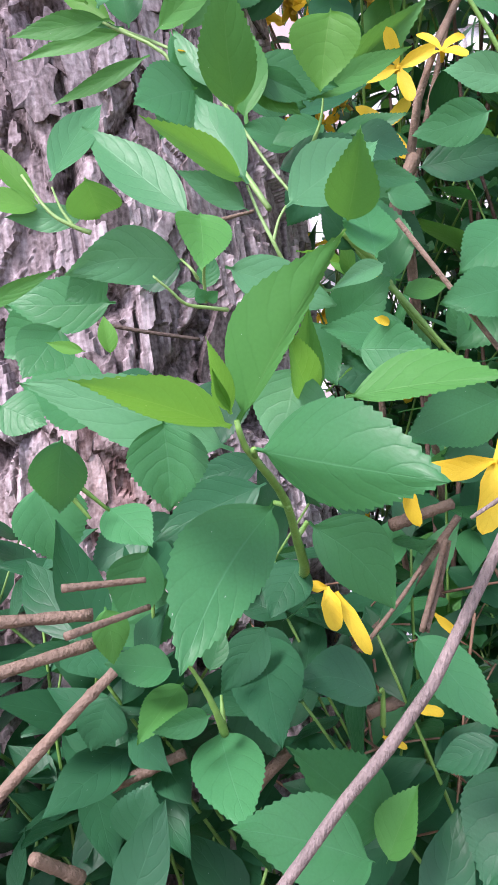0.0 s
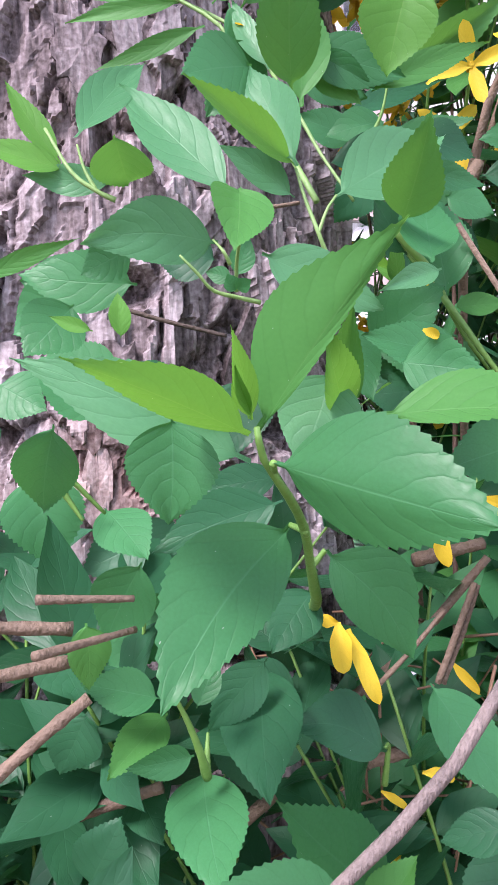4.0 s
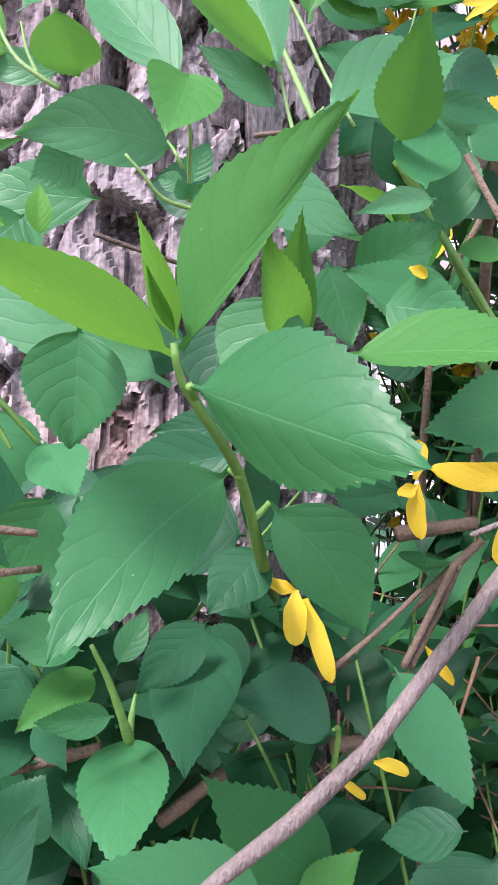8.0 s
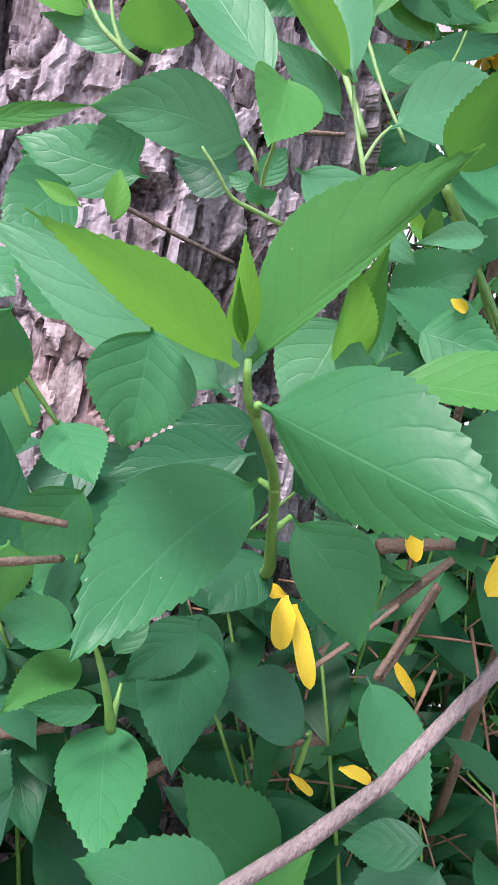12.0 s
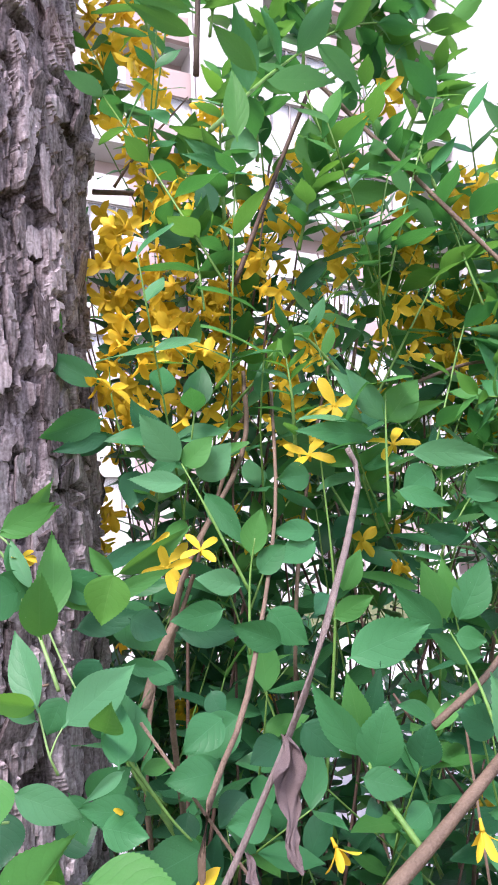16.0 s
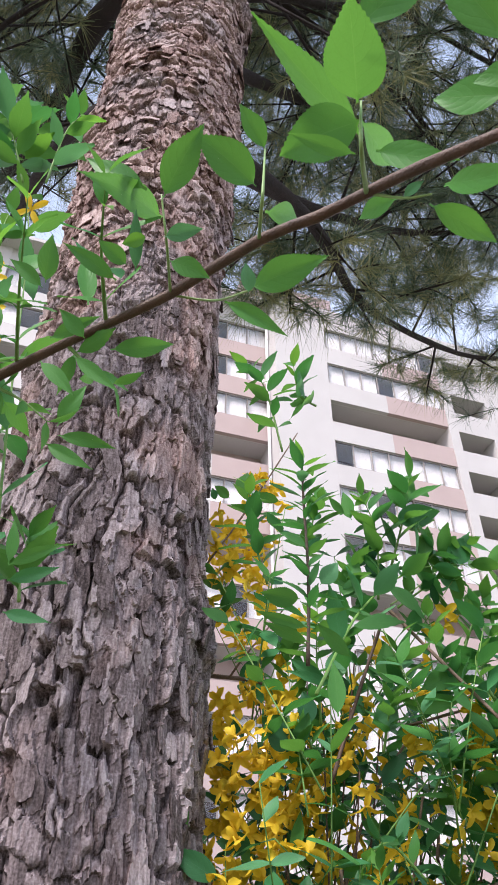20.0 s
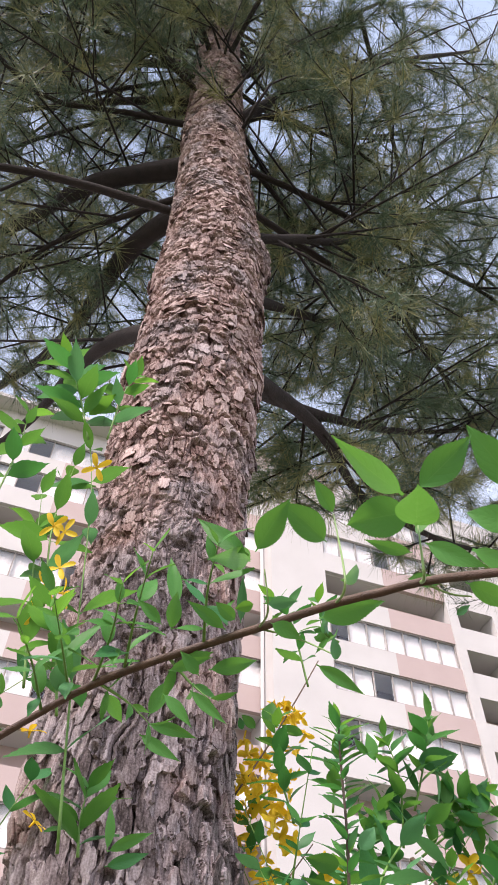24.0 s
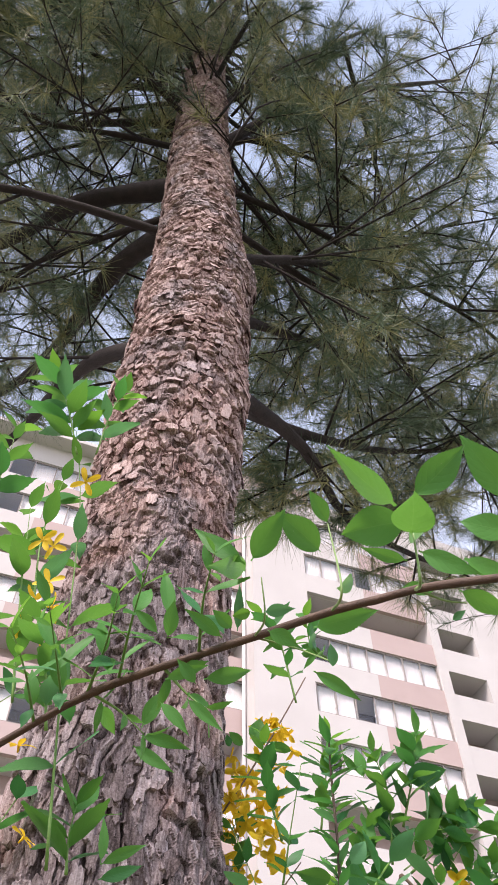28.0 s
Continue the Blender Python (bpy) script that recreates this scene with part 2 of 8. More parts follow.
def bark_material():
    """Grey, lilac-tinged outer scales, redder where they have flaked; each scale has a tone of its own, lowered in
    cracks and at sunk rims as painted shade.
    """
    m, n, l, b = shader("pine_bark", 0.88, 0, 0.2)
    co = n.new("ShaderNodeNewGeometry")
    at = n.new("ShaderNodeAttribute")
    at.attribute_name = "scale_tone"
    big, fine, streak = (n.new("ShaderNodeTexNoise") for _ in range(3))
    mp = n.new("ShaderNodeMapping")
    mp.inputs["Scale"].default_value = (1, 1, 0.16)
    l.new(co.outputs["Position"], mp.inputs[0])
    for t, s, src in ((big, 9, co.outputs["Position"]), (fine, 480, co.outputs["Position"]), (streak, 420, mp.outputs[0])):
        t.inputs["Scale"].default_value, t.inputs["Detail"].default_value = s, 6
        l.new(src, t.inputs["Vector"])
    sep = n.new("ShaderNodeSeparateXYZ")
    l.new(co.outputs["Position"], sep.inputs[0])
    up = n.new("ShaderNodeMapRange")
    up.inputs[1].default_value, up.inputs[2].default_value = 1.25, 2.05
    up.inputs[3].default_value, up.inputs[4].default_value = -0.14, 0.1
    l.new(sep.outputs[2], up.inputs[0])

    def mix(f, a, c, ab=None):
        k = n.new("ShaderNodeMix")
        k.data_type = "RGBA"
        if isinstance(f, float):
            k.inputs[0].default_value = f
        else:
            l.new(f, k.inputs[0])
        for i, v in ((6, a), (7, c)):
            if isinstance(v, tuple):
                k.inputs[i].default_value = (*v, 1)
            else:
                l.new(v, k.inputs[i])
        return k

    def plus(a, c, op="ADD"):
        k = n.new("ShaderNodeMath")
        k.operation = op
        for i, v in ((0, a), (1, c)):
            if isinstance(v, float):
                k.inputs[i].default_value = v
            else:
                l.new(v, k.inputs[i])
        return k.outputs[0]

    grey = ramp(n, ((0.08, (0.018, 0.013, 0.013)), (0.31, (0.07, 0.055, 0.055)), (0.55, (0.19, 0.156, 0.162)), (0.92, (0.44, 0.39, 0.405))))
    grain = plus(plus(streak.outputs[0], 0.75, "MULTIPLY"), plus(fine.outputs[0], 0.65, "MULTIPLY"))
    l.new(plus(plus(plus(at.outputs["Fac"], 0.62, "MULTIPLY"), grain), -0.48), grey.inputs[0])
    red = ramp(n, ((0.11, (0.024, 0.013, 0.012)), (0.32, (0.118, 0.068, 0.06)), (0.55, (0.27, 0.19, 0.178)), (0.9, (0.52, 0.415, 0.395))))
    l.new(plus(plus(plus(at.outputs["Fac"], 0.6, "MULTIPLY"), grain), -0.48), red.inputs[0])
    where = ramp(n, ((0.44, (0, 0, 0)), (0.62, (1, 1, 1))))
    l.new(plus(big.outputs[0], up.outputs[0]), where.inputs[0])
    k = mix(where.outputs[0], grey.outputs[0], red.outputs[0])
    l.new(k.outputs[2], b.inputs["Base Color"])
    bp = n.new("ShaderNodeBump")
    bp.inputs["Strength"].default_value, bp.inputs["Distance"].default_value = 0.5, 0.0012
    l.new(plus(fine.outputs[0], streak.outputs[0]), bp.inputs["Height"])
    l.new(bp.outputs[0], b.inputs["Normal"])
    return m


BARK = bark_material()


# ---- makers ----
def mesh_from(name, verts, faces, mat, smooth=False, uvs=None):
    me = bpy.data.meshes.new(name)
    me.from_pydata([tuple(v) for v in verts], [], faces)
    me.materials.append(mat)
    if smooth:
        me.polygons.foreach_set("use_smooth", [True] * len(me.polygons))
    if uvs is not None:
        lay = me.uv_layers.new(name="map")
        idx = np.empty(len(me.loops), dtype=np.int32)
        me.loops.foreach_get("vertex_index", idx)
        lay.data.foreach_set("uv", np.asarray(uvs, dtype=np.float32)[idx].ravel())
    me.update()
    return me


def add(name, me, parent=None, label="", kind=""):
    ob = new(name, me)
    ob.parent = parent
    return tagged(ob, label, "", "", kind)


def thing(name, label, category, group="", kind=""):
    return tagged(new(name), label, category, group, kind)


def boxes(name, items, mat, parent=None, label="", turn=None):
    """One mesh of boxes, each (x0, y0, z0, x1, y1, z1)."""
    v, f = [], []
    for x0, y0, z0, x1, y1, z1 in items:
        k = len(v)
        v += [(x, y, z) for z in (z0, z1) for y in (y0, y1) for x in (x0, x1)]
        f += [(k, k + 2, k + 3, k + 1), (k + 4, k + 5, k + 7, k + 6), (k, k + 1, k + 5, k + 4), (k + 2, k + 6, k + 7, k + 3), (k, k + 4, k + 6, k + 2), (k + 1, k + 3, k + 7, k + 5)]
    ob = add(name, mesh_from(name, v, f, mat), parent, label)
    if turn is not None:
        ob.matrix_local = turn
    return ob


def smooth_line(points, n):
    """A line through the points, evenly resampled with rounded bends."""
    p = [Vector(q) for q in points]
    if len(p) == 2:
        return [p[0].lerp(p[1], i / n) for i in range(n + 1)]
    out = []
    ext = [p[0] * 2 - p[1], *p, p[-1] * 2 - p[-2]]
    for i in range(1, len(ext) - 2):
        a, b, c, d = ext[i - 1:i + 3]
        m = max(2, n // (len(p) - 1))
        for k in range(m):
            t = k / m
            out.append(0.5 * ((2 * b) + (c - a) * t + (2 * a - 5 * b + 4 * c - d) * t * t + (3 * b - 3 * c + d - a) * t ** 3))
    out.append(p[-1])
    return out


def tube(points, r0, r1, n=12, sides=7, knots=0.12, rng=None):
    """Vertices and faces of a tapered, slightly knotty twig along the points."""
    rng = rng or random
    line = smooth_line(points, n)
    v, f = [], []
    up = Vector((0.31, 0.2, 0.93))
    m = len(line)
    for i, q in enumerate(line):
        d = (line[min(i + 1, m - 1)] - line[max(i - 1, 0)]).normalized()
        a = d.cross(up).normalized()
        b = d.cross(a)
        r = r0 + (r1 - r0) * i / (m - 1)
        r *= 1 + knots * (rng.random() - 0.4) * (2.2 if i % 4 == 0 else 1)
        for k in range(sides):
            w = 2 * math.pi * k / sides
            v.append(q + (a * math.cos(w) + b * math.sin(w)) * r)
    for i in range(m - 1):
        for k in range(sides):
            e = (k + 1) % sides
            f.append((i * sides + k, i * sides + e, (i + 1) * sides + e, (i + 1) * sides + k))
    f.append(tuple(range(sides))[::-1])
    f.append(tuple(range((m - 1) * sides, m * sides)))
    return v, f


def blade(n_long, teeth, w, fold, curl, twist, wave, seed, strap=False, halves=(1.0, 1.0), bow=0.0):
    """A saw-edged ovate leaf blade of unit length along x, with a short stalk; returns vertices, faces and map."""
    rng = random.Random(seed)
    v, f, uv = [], [], []
    folds = fold if isinstance(fold, tuple) else (fold, fold)
    cols = (-1.0, -0.66, -0.33, 0.0, 0.33, 0.66, 1.0) if n_long > 30 else (-1.0, -0.55, 0.0, 0.55, 1.0)
    ph, period = rng.random() * 6, 3
    for i in range(n_long + 1):
        u = i / n_long
        s = max(0.0, (u - 0.06) / 0.94)
        half = 0.0
        if strap:
            half = 0.5 * w * min(1.0, 0.3 + s / 0.45) * math.sqrt(max(0.0, 1 - max(0.0, (s - 0.6) / 0.4) ** 2.2))
        elif 0 < s < 1:
            half = 0.5 * w * math.sin(math.pi * s ** 0.76) ** ((0.8 if s < 0.4 else 0.98) + (0.22 if w < 0.44 else 0)) * (1.02 - 0.1 * s ** 3)
        half = max(half, 0.012 if s <= 0.02 else 0.003)
        rise = (i % period) / (period - 1)
        tooth = teeth * w * (0.026 * rise - 0.012) * min(1.0, (s - 0.22) / 0.15) if teeth and 0.22 < s < 0.96 else 0.0
        for c in cols:
            edge = abs(c) == 1
            side = halves[0] if c > 0 else halves[1]
            y = c * half * side + (tooth * (1 if c > 0 else -1) if edge else 0)
            x = u + (0.6 / n_long if edge and tooth > 0 and rise == 1 else 0)
            z = (folds[0] if c > 0 else folds[1]) * abs(y) - curl * s * s + wave * w * math.sin(5.5 * u + ph + c) * abs(c) * 0.5
            z += 0.006 * w * math.sin(2 * math.pi * (6 * (s - 0.22 * abs(c)))) * abs(c) * (1.3 - abs(c)) * (0 if strap else 1)
            y += bow * math.sin(math.pi * s)
            a = twist * s
            v.append((x, y * math.cos(a) - z * math.sin(a) * 0.5, z * math.cos(a) + y * math.sin(a)))
            uv.append((s, 0.5 + 0.5 * c))
    k = len(cols)
    for i in range(n_long):
        for c in range(k - 1):
            o = i * k + c
            f.append((o, o + k, o + k + 1, o + 1))
    return v, f, uv


def leaf_pose(base, tip, normal):
    b, x = Vector(base), Vector(tip) - Vector(base)
    n = Vector(normal)
    y = n.cross(x).normalized()
    z = x.cross(y).normalized()
    m = Matrix((x.normalized(), y, z)).transposed().to_4x4()
    return Matrix.Translation(b) @ m @ Matrix.Scale(x.length, 4)


leaf_count = 0


def leaf(parent, base, tip, width, normal, fold, curl, tone, halves=(1.0, 1.0), bow=0.0, saw=1.0):
    """One leaf of its own shape, from its stalk to its tip; halves and fold: of the left and the right of its midrib."""
    global leaf_count
    leaf_count += 1
    length = (Vector(tip) - Vector(base)).length
    rng = random.Random(leaf_count)
    if tone == "p":
        v, f, uv = blade(18, 0, min(width / length, 0.8) * 0.8, rng.uniform(0.35, 0.75), rng.uniform(-0.1, 0.25), rng.uniform(-0.7, 0.7), 0.35, leaf_count, True, (1, 1), rng.uniform(-0.07, 0.07))
    else:
        v, f, uv = blade(60, saw * rng.uniform(0.7, 1.15), min(width / length, 0.85), fold, curl, rng.uniform(-0.12, 0.12), 0.1, leaf_count, False, halves, bow + rng.uniform(-0.025, 0.025))
    kind = "petal" if tone == "p" else "leaf"
    ob = add(kind, mesh_from(kind, v, f, LEAF[tone], True, uv), parent)
    ob.matrix_local = leaf_pose(base, tip, normal)
    return ob


SHARED = [mesh_from("leaf", *blade(24, 0.7, 0.36 + 0.05 * (i % 3), 0.1 + 0.12 * (i % 2), 0.05 + 0.06 * (i % 4), 0.1 * (i % 3 - 1), 0.12, i)[:2], LEAF["m"], True, blade(24, 0.7, 0.36 + 0.05 * (i % 3), 0.1 + 0.12 * (i % 2), 0.05 + 0.06 * (i % 4), 0.1 * (i % 3 - 1), 0.12, i)[2]) for i in range(6)]
SHARED_BY_TONE = {"m": SHARED}
for tone in "dgyl":
    SHARED_BY_TONE[tone] = []
    for me in SHARED:
        c = me.copy()
        c.materials[0] = LEAF[tone]
        SHARED_BY_TONE[tone].append(c)


def petal_mesh(w, curl, seed):
    v, f, uv = blade(10, 0, w, 0.3, curl, 0.25, 0.15, seed, True)
    return mesh_from("petal", v, f, PETAL, True, uv)


PETALS = [petal_mesh(0.36, c, i) for i, c in enumerate((0.12, 0.3, -0.1, 0.2))]


def flower_data(seed):
    """Four strap petals round a short tube, as one mesh."""
    rng = random.Random(seed)
    v, f, uv = [], [], []
    for k in range(4):
        pv, pf, pu = blade(6, 0, rng.uniform(0.42, 0.55), 0.4, rng.uniform(-0.25, 0.55), rng.uniform(-0.5, 0.5), 0.15, seed * 7 + k, True)
        m = Matrix.Rotation(math.pi / 2 * k + rng.uniform(-0.25, 0.25), 4, "Z") @ Matrix.Rotation(-rng.uniform(0.1, 1.15), 4, "Y")
        o = len(v)
        v += [m @ Vector(p) for p in pv]
        f += [tuple(i + o for i in q) for q in pf]
        uv += pu
    o = len(v)
    tv, tf = tube([(0, 0, -0.32), (0, 0, -0.1), (0, 0, 0.02)], 0.05, 0.11, 4, 6, 0)
    v += tv
    f += [tuple(i + o for i in q) for q in tf]
    uv += [(0.1, 0.3)] * len(tv)
    return mesh_from("flower", v, f, PETAL, True, uv)


FLOWERS = [flower_data(i) for i in range(6)]


# ---- ground and distance ----
def grid_mesh(name, x0, x1, y0, y1, nx, ny, height, mat):
    xs, ys = np.linspace(x0, x1, nx), np.linspace(y0, y1, ny)
    v = [(x, y, height(x, y)) for y in ys for x in xs]
    f = [(j * nx + i, j * nx + i + 1, (j + 1) * nx + i + 1, (j + 1) * nx + i) for j in range(ny - 1) for i in range(nx - 1)]
    return mesh_from(name, v, f, mat, True)


tagged(new("ground", grid_mesh("ground", -900, 900, -900, 900, 40, 40, lambda x, y: -0.02, GRASS)), "rough grass round the planting bed", "ground", kind="structure")
tagged(new("soil", grid_mesh("soil", -3.2, 3.4, -1.6, 1.75, 70, 40, lambda x, y: 0.02 + 0.05 * noise.noise((x * 3, y * 3, 0)), LITTER)), "brown soil with leaf litter under the shrubs", "soil", kind="structure")
pavement = thing("pavement", "pale concrete pavement behind the shrubs", "pavement", kind="structure")
rngp = random.Random(3)
for i in range(14):
    for j in range(6):
        boxes("paving_slab", [(-14 + i * 2 + 0.012, 2.2 + j * 2 + 0.012, -0.06, -14 + i * 2 + 1.988, 2.2 + j * 2 + 1.988, 0.03 + 0.004 * rngp.random())], PAVING, pavement)
kerb = thing("kerb", "pale concrete kerb along the pavement", "kerb", kind="structure")
for i in range(28):
    boxes("kerb_stone", [(-14 + i + 0.006, 2.0, -0.05, -14 + i + 0.994, 2.19, 0.1)], PAVING, kerb)

# ---- apartment block ----
FLOOR, TOPS = 2.74, 21.43
block = thing("apartment_building", "white and pink rendered apartment block with ribbon windows and recessed balconies", "building")
block.matrix_basis = Matrix.Translation((12.67, 29.76, 0)) @ Matrix.Rotation(math.atan2(0.2787, 0.96), 4, "Z")
ROOF = 34.1
floors = [k for k in range(-7, 5) if 0 < TOPS + FLOOR * k < ROOF]


def ribbon_window(x0, x1, top, y, n, dark):
    """A ribbon window: frame, mullions and sliding panes, set back in its opening."""
    z0, z1 = top - 1.5, top
    bars = [(x0, y, z0, x1, y + 0.08, z0 + 0.07), (x0, y, z1 - 0.07, x1, y + 0.08, z1)]
    step = (x1 - x0) / n
    for i in range(n + 1):
        x = min(max(x0 + i * step, x0 + 0.035), x1 - 0.035)
        bars.append((x - 0.028, y + 0.002, z0 + 0.07, x + 0.028, y + 0.078, z1 - 0.07))
    w = boxes("window", bars, FRAME_DARK, block)
    for i in range(n):
        a, b = x0 + i * step + 0.037, x0 + (i + 1) * step - 0.037
        g = boxes("pane", [(a, y + 0.03, z0 + 0.072, b, y + 0.042, z1 - 0.072)], GLASS, w)
        g.visible_shadow = False
        if i in dark:
            continue
        boxes("curtain", [(a - 0.02, y + 0.16, z0 + 0.02, b + 0.02, y + 0.19, z1 - 0.03)], CURTAIN, w)
    return w


def storey_band(x0, x1, y, split, open_floors, n_panes, seed):
    """A stack of storeys between two piers: spandrels, in two colours, and windows or open loggias."""
    rng = random.Random(seed)
    for k in floors:
        top = TOPS + FLOOR * k
        low = max(0.0, top - FLOOR)
        sill = top - 1.5
        boxes("wall", [(x0, y, low, split, y + 0.25, sill)], WHITE_WALL, block)
        boxes("wall", [(split, y - 0.004, low, x1, y + 0.25, sill)], PINK_WALL, block)
        boxes("floor_slab", [(x0, y + 0.25, top - 0.02, x1, y + 4.0, top + 0.12)], WHITE_WALL, block)
        # behind windows this wall is coloured dark in place of the room's shade
        boxes("back_wall", [(x0, y + 1.5, low, x1, y + 1.62, top - 0.02)], PINK_WALL if k in open_floors else ROOM_SHADE, block)
        if k not in open_floors:
            dark = {rng.randrange(n_panes)}
            ribbon_window(x0 + 0.02, x1 - 0.02, top, y + 0.06, n_panes, dark)
    top = TOPS + FLOOR * floors[-1]
    boxes("parapet", [(x0, y, top, x1, y + 0.25, ROOF)], WHITE_WALL, block)


storey_band(-7.2, -0.15, 0.0, -3.8, (2, -2), 7, 1)
boxes("pier", [(-10.2, 0.003, 0, -7.2, 4.0, ROOF)], WHITE_WALL, block)
boxes("corner_column", [(-0.15, -0.06, 0, 0.42, 4.0, ROOF)], WHITE_WALL, block)
# the narrow bay with deep square recesses
for k in range(-8, 5):
    t = 24.02 + FLOOR * k
    if t < 1.5:
        continue
    boxes("balcony_parapet", [(0.42, 0.0, t - FLOOR, 2.75, 0.22, t - 1.35)], WHITE_WALL, block)
    boxes("balcony_floor", [(0.42, 0.22, t - FLOOR, 2.75, 1.7, t - FLOOR + 0.15)], WHITE_WALL, block)
    boxes("balcony_back", [(0.42, 1.7, t - FLOOR, 2.75, 1.85, t)], PINK_WALL, block)
boxes("parapet", [(0.42, 0.0, 24.02 + FLOOR * 3.4, 2.75, 1.85, ROOF)], WHITE_WALL, block)
boxes("end_wall", [(2.75, 0.002, 0, 8.5, 10, ROOF)], WHITE_WALL, block)
# the wing that stands back
for i in range(4):
    a = -10.2 - 7.4 * (i + 1)
    storey_band(a + 0.4, a + 7.4, 1.2, a + (3.6 if i % 2 else 4.4), (1, -1, -3) if i % 2 == 0 else (2, 0, -2, -4), 6, 10 + i)
    boxes("pier", [(a, 1.14, 0, a + 0.4, 5.2, ROOF)], WHITE_WALL, block)
tv, tf = tube([(-10.32, 0.98, 0), (-10.32, 0.98, ROOF - 0.4)], 0.09, 0.09, 2, 10, 0)
add("drainpipe", mesh_from("drainpipe", tv, tf, GREY_PIPE, True), block, "grey drainpipe in the corner")
boxes("roof", [(-40, 0.3, ROOF - 0.3, 8.4, 12, ROOF - 0.05)], WHITE_WALL, block)
boxes("rear_wall", [(-40, 11.6, 0, 8.4, 12, ROOF - 0.3)], WHITE_WALL, block)
boxes("lift_house", [(-11.5, 2.0, ROOF - 0.05, -5.5, 7.5, ROOF + 3.6)], PINK_WALL, block)


# ---- pine tree ----
pine = thing("pine_tree", "tall pine with flaky grey-brown bark and dark long needles", "tree")


def lattice(x, y, seed):
    """Smooth value noise on a plane."""
    rs = np.random.RandomState(seed)
    tab = rs.rand(64, 64)
    xi, yi = np.floor(x).astype(int), np.floor(y).astype(int)
    fx, fy = x - xi, y - yi
    fx, fy = fx * fx * (3 - 2 * fx), fy * fy * (3 - 2 * fy)
    g = lambda a, b: tab[(xi + a) % 64, (yi + b) % 64]
    return (g(0, 0) * (1 - fx) + g(1, 0) * fx) * (1 - fy) + (g(0, 1) * (1 - fx) + g(1, 1) * fx) * fy


def trunk_centre(z):
    return np.interp(z, [1.15, 1.5, 1.9, 2.2, 2.6, 2.9, 3.05, 3.4, 4.0, 6.0], [-0.052, -0.063, -0.06, -0.054, -0.045, -0.037, -0.044, -0.06, -0.09, -0.15]), 0.53 + 0 * z


def trunk_radius(z):
    return -0.001 + np.interp(z, [0, 0.25, 0.7, 1.2, 1.7, 2.0, 2.2, 2.6, 2.9, 3.1, 3.5, 4.0, 5.0, 7.0, 10.0, 12.0], [0.21, 0.16, 0.127, 0.12, 0.12, 0.123, 0.13, 0.134, 0.14, 0.132, 0.125, 0.122, 0.122, 0.112, 0.06, 0.01])


def bulge(ang, z):
    """Uneven swellings of the trunk and the collars where limbs leave it."""
    out = 0.009 * (lattice(ang * 0.12 / 0.07, z / 0.2, 77) - 0.5) + 0.005 * (lattice(ang * 0.12 / 0.028, z / 0.1, 78) - 0.5)
    for az, height, size, spread in ((-0.35, 2.92, 0.022, 0.07), (-2.75, 2.32, 0.018, 0.06), (-2.9, 2.78, 0.014, 0.07), (-0.25, 2.36, 0.012, 0.07), (-0.1, 1.42, 0.012, 0.05), (-1.9, 1.92, 0.008, 0.04)):
        d = (np.mod(ang - az + math.pi, 2 * math.pi) - math.pi) * 0.125
        out = out + size * np.exp(-(d * d + (z - height) ** 2) / (spread * spread))
    return out


def surface_mesh(name, v, f, tone, mat):
    me = bpy.data.meshes.new(name)
    me.vertices.add(len(v))
    me.vertices.foreach_set("co", v.astype(np.float32).ravel())
    flat = np.concatenate([q.ravel() for q in f]).astype(np.int32)
    sizes = np.concatenate([np.full(len(q), q.shape[1]) for q in f])
    me.loops.add(len(flat))
    me.loops.foreach_set("vertex_index", flat)
    me.polygons.add(len(sizes))
    me.polygons.foreach_set("loop_start", (np.cumsum(sizes) - sizes).astype(np.int32))
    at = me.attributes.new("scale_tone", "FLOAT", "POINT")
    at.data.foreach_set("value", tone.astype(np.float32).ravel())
    me.materials.append(mat)
    me.update(calc_edges=True)
    me.validate()
    me.polygons.foreach_set("use_smooth", [False] * len(me.polygons))
    return me


def cells(x, y, seed):
    """Nearest two cell centres of a jittered grid: edge distance, the cell's chance number and the offset from its centre."""
    rs = np.random.RandomState(seed)
    jx, jy, val = rs.rand(64, 64), rs.rand(64, 64), rs.rand(64, 64)
    xi, yi = np.floor(x).astype(int), np.floor(y).astype(int)
    d1, d2 = np.full(x.shape, 9.0), np.full(x.shape, 9.0)
    pick, ox, oy = np.zeros(x.shape), np.zeros(x.shape), np.zeros(x.shape)
    for a in (-1, 0, 1):
        for c in (-1, 0, 1):
            p, q = (xi + a) % 64, (yi + c) % 64
            dx, dy = x - (xi + a + 0.1 + 0.8 * jx[p, q]), y - (yi + c + 0.1 + 0.8 * jy[p, q])
            d = np.maximum(np.abs(dx), np.abs(dy)) * 0.6 + np.hypot(dx, dy) * 0.4
            near = d < d1
            d2 = np.where(near, d1, np.minimum(d2, d))
            d1 = np.where(near, d, d1)
            pick, ox, oy = np.where(near, val[p, q], pick), np.where(near, dx, ox), np.where(near, dy, oy)
    return d2 - d1, pick, ox, oy


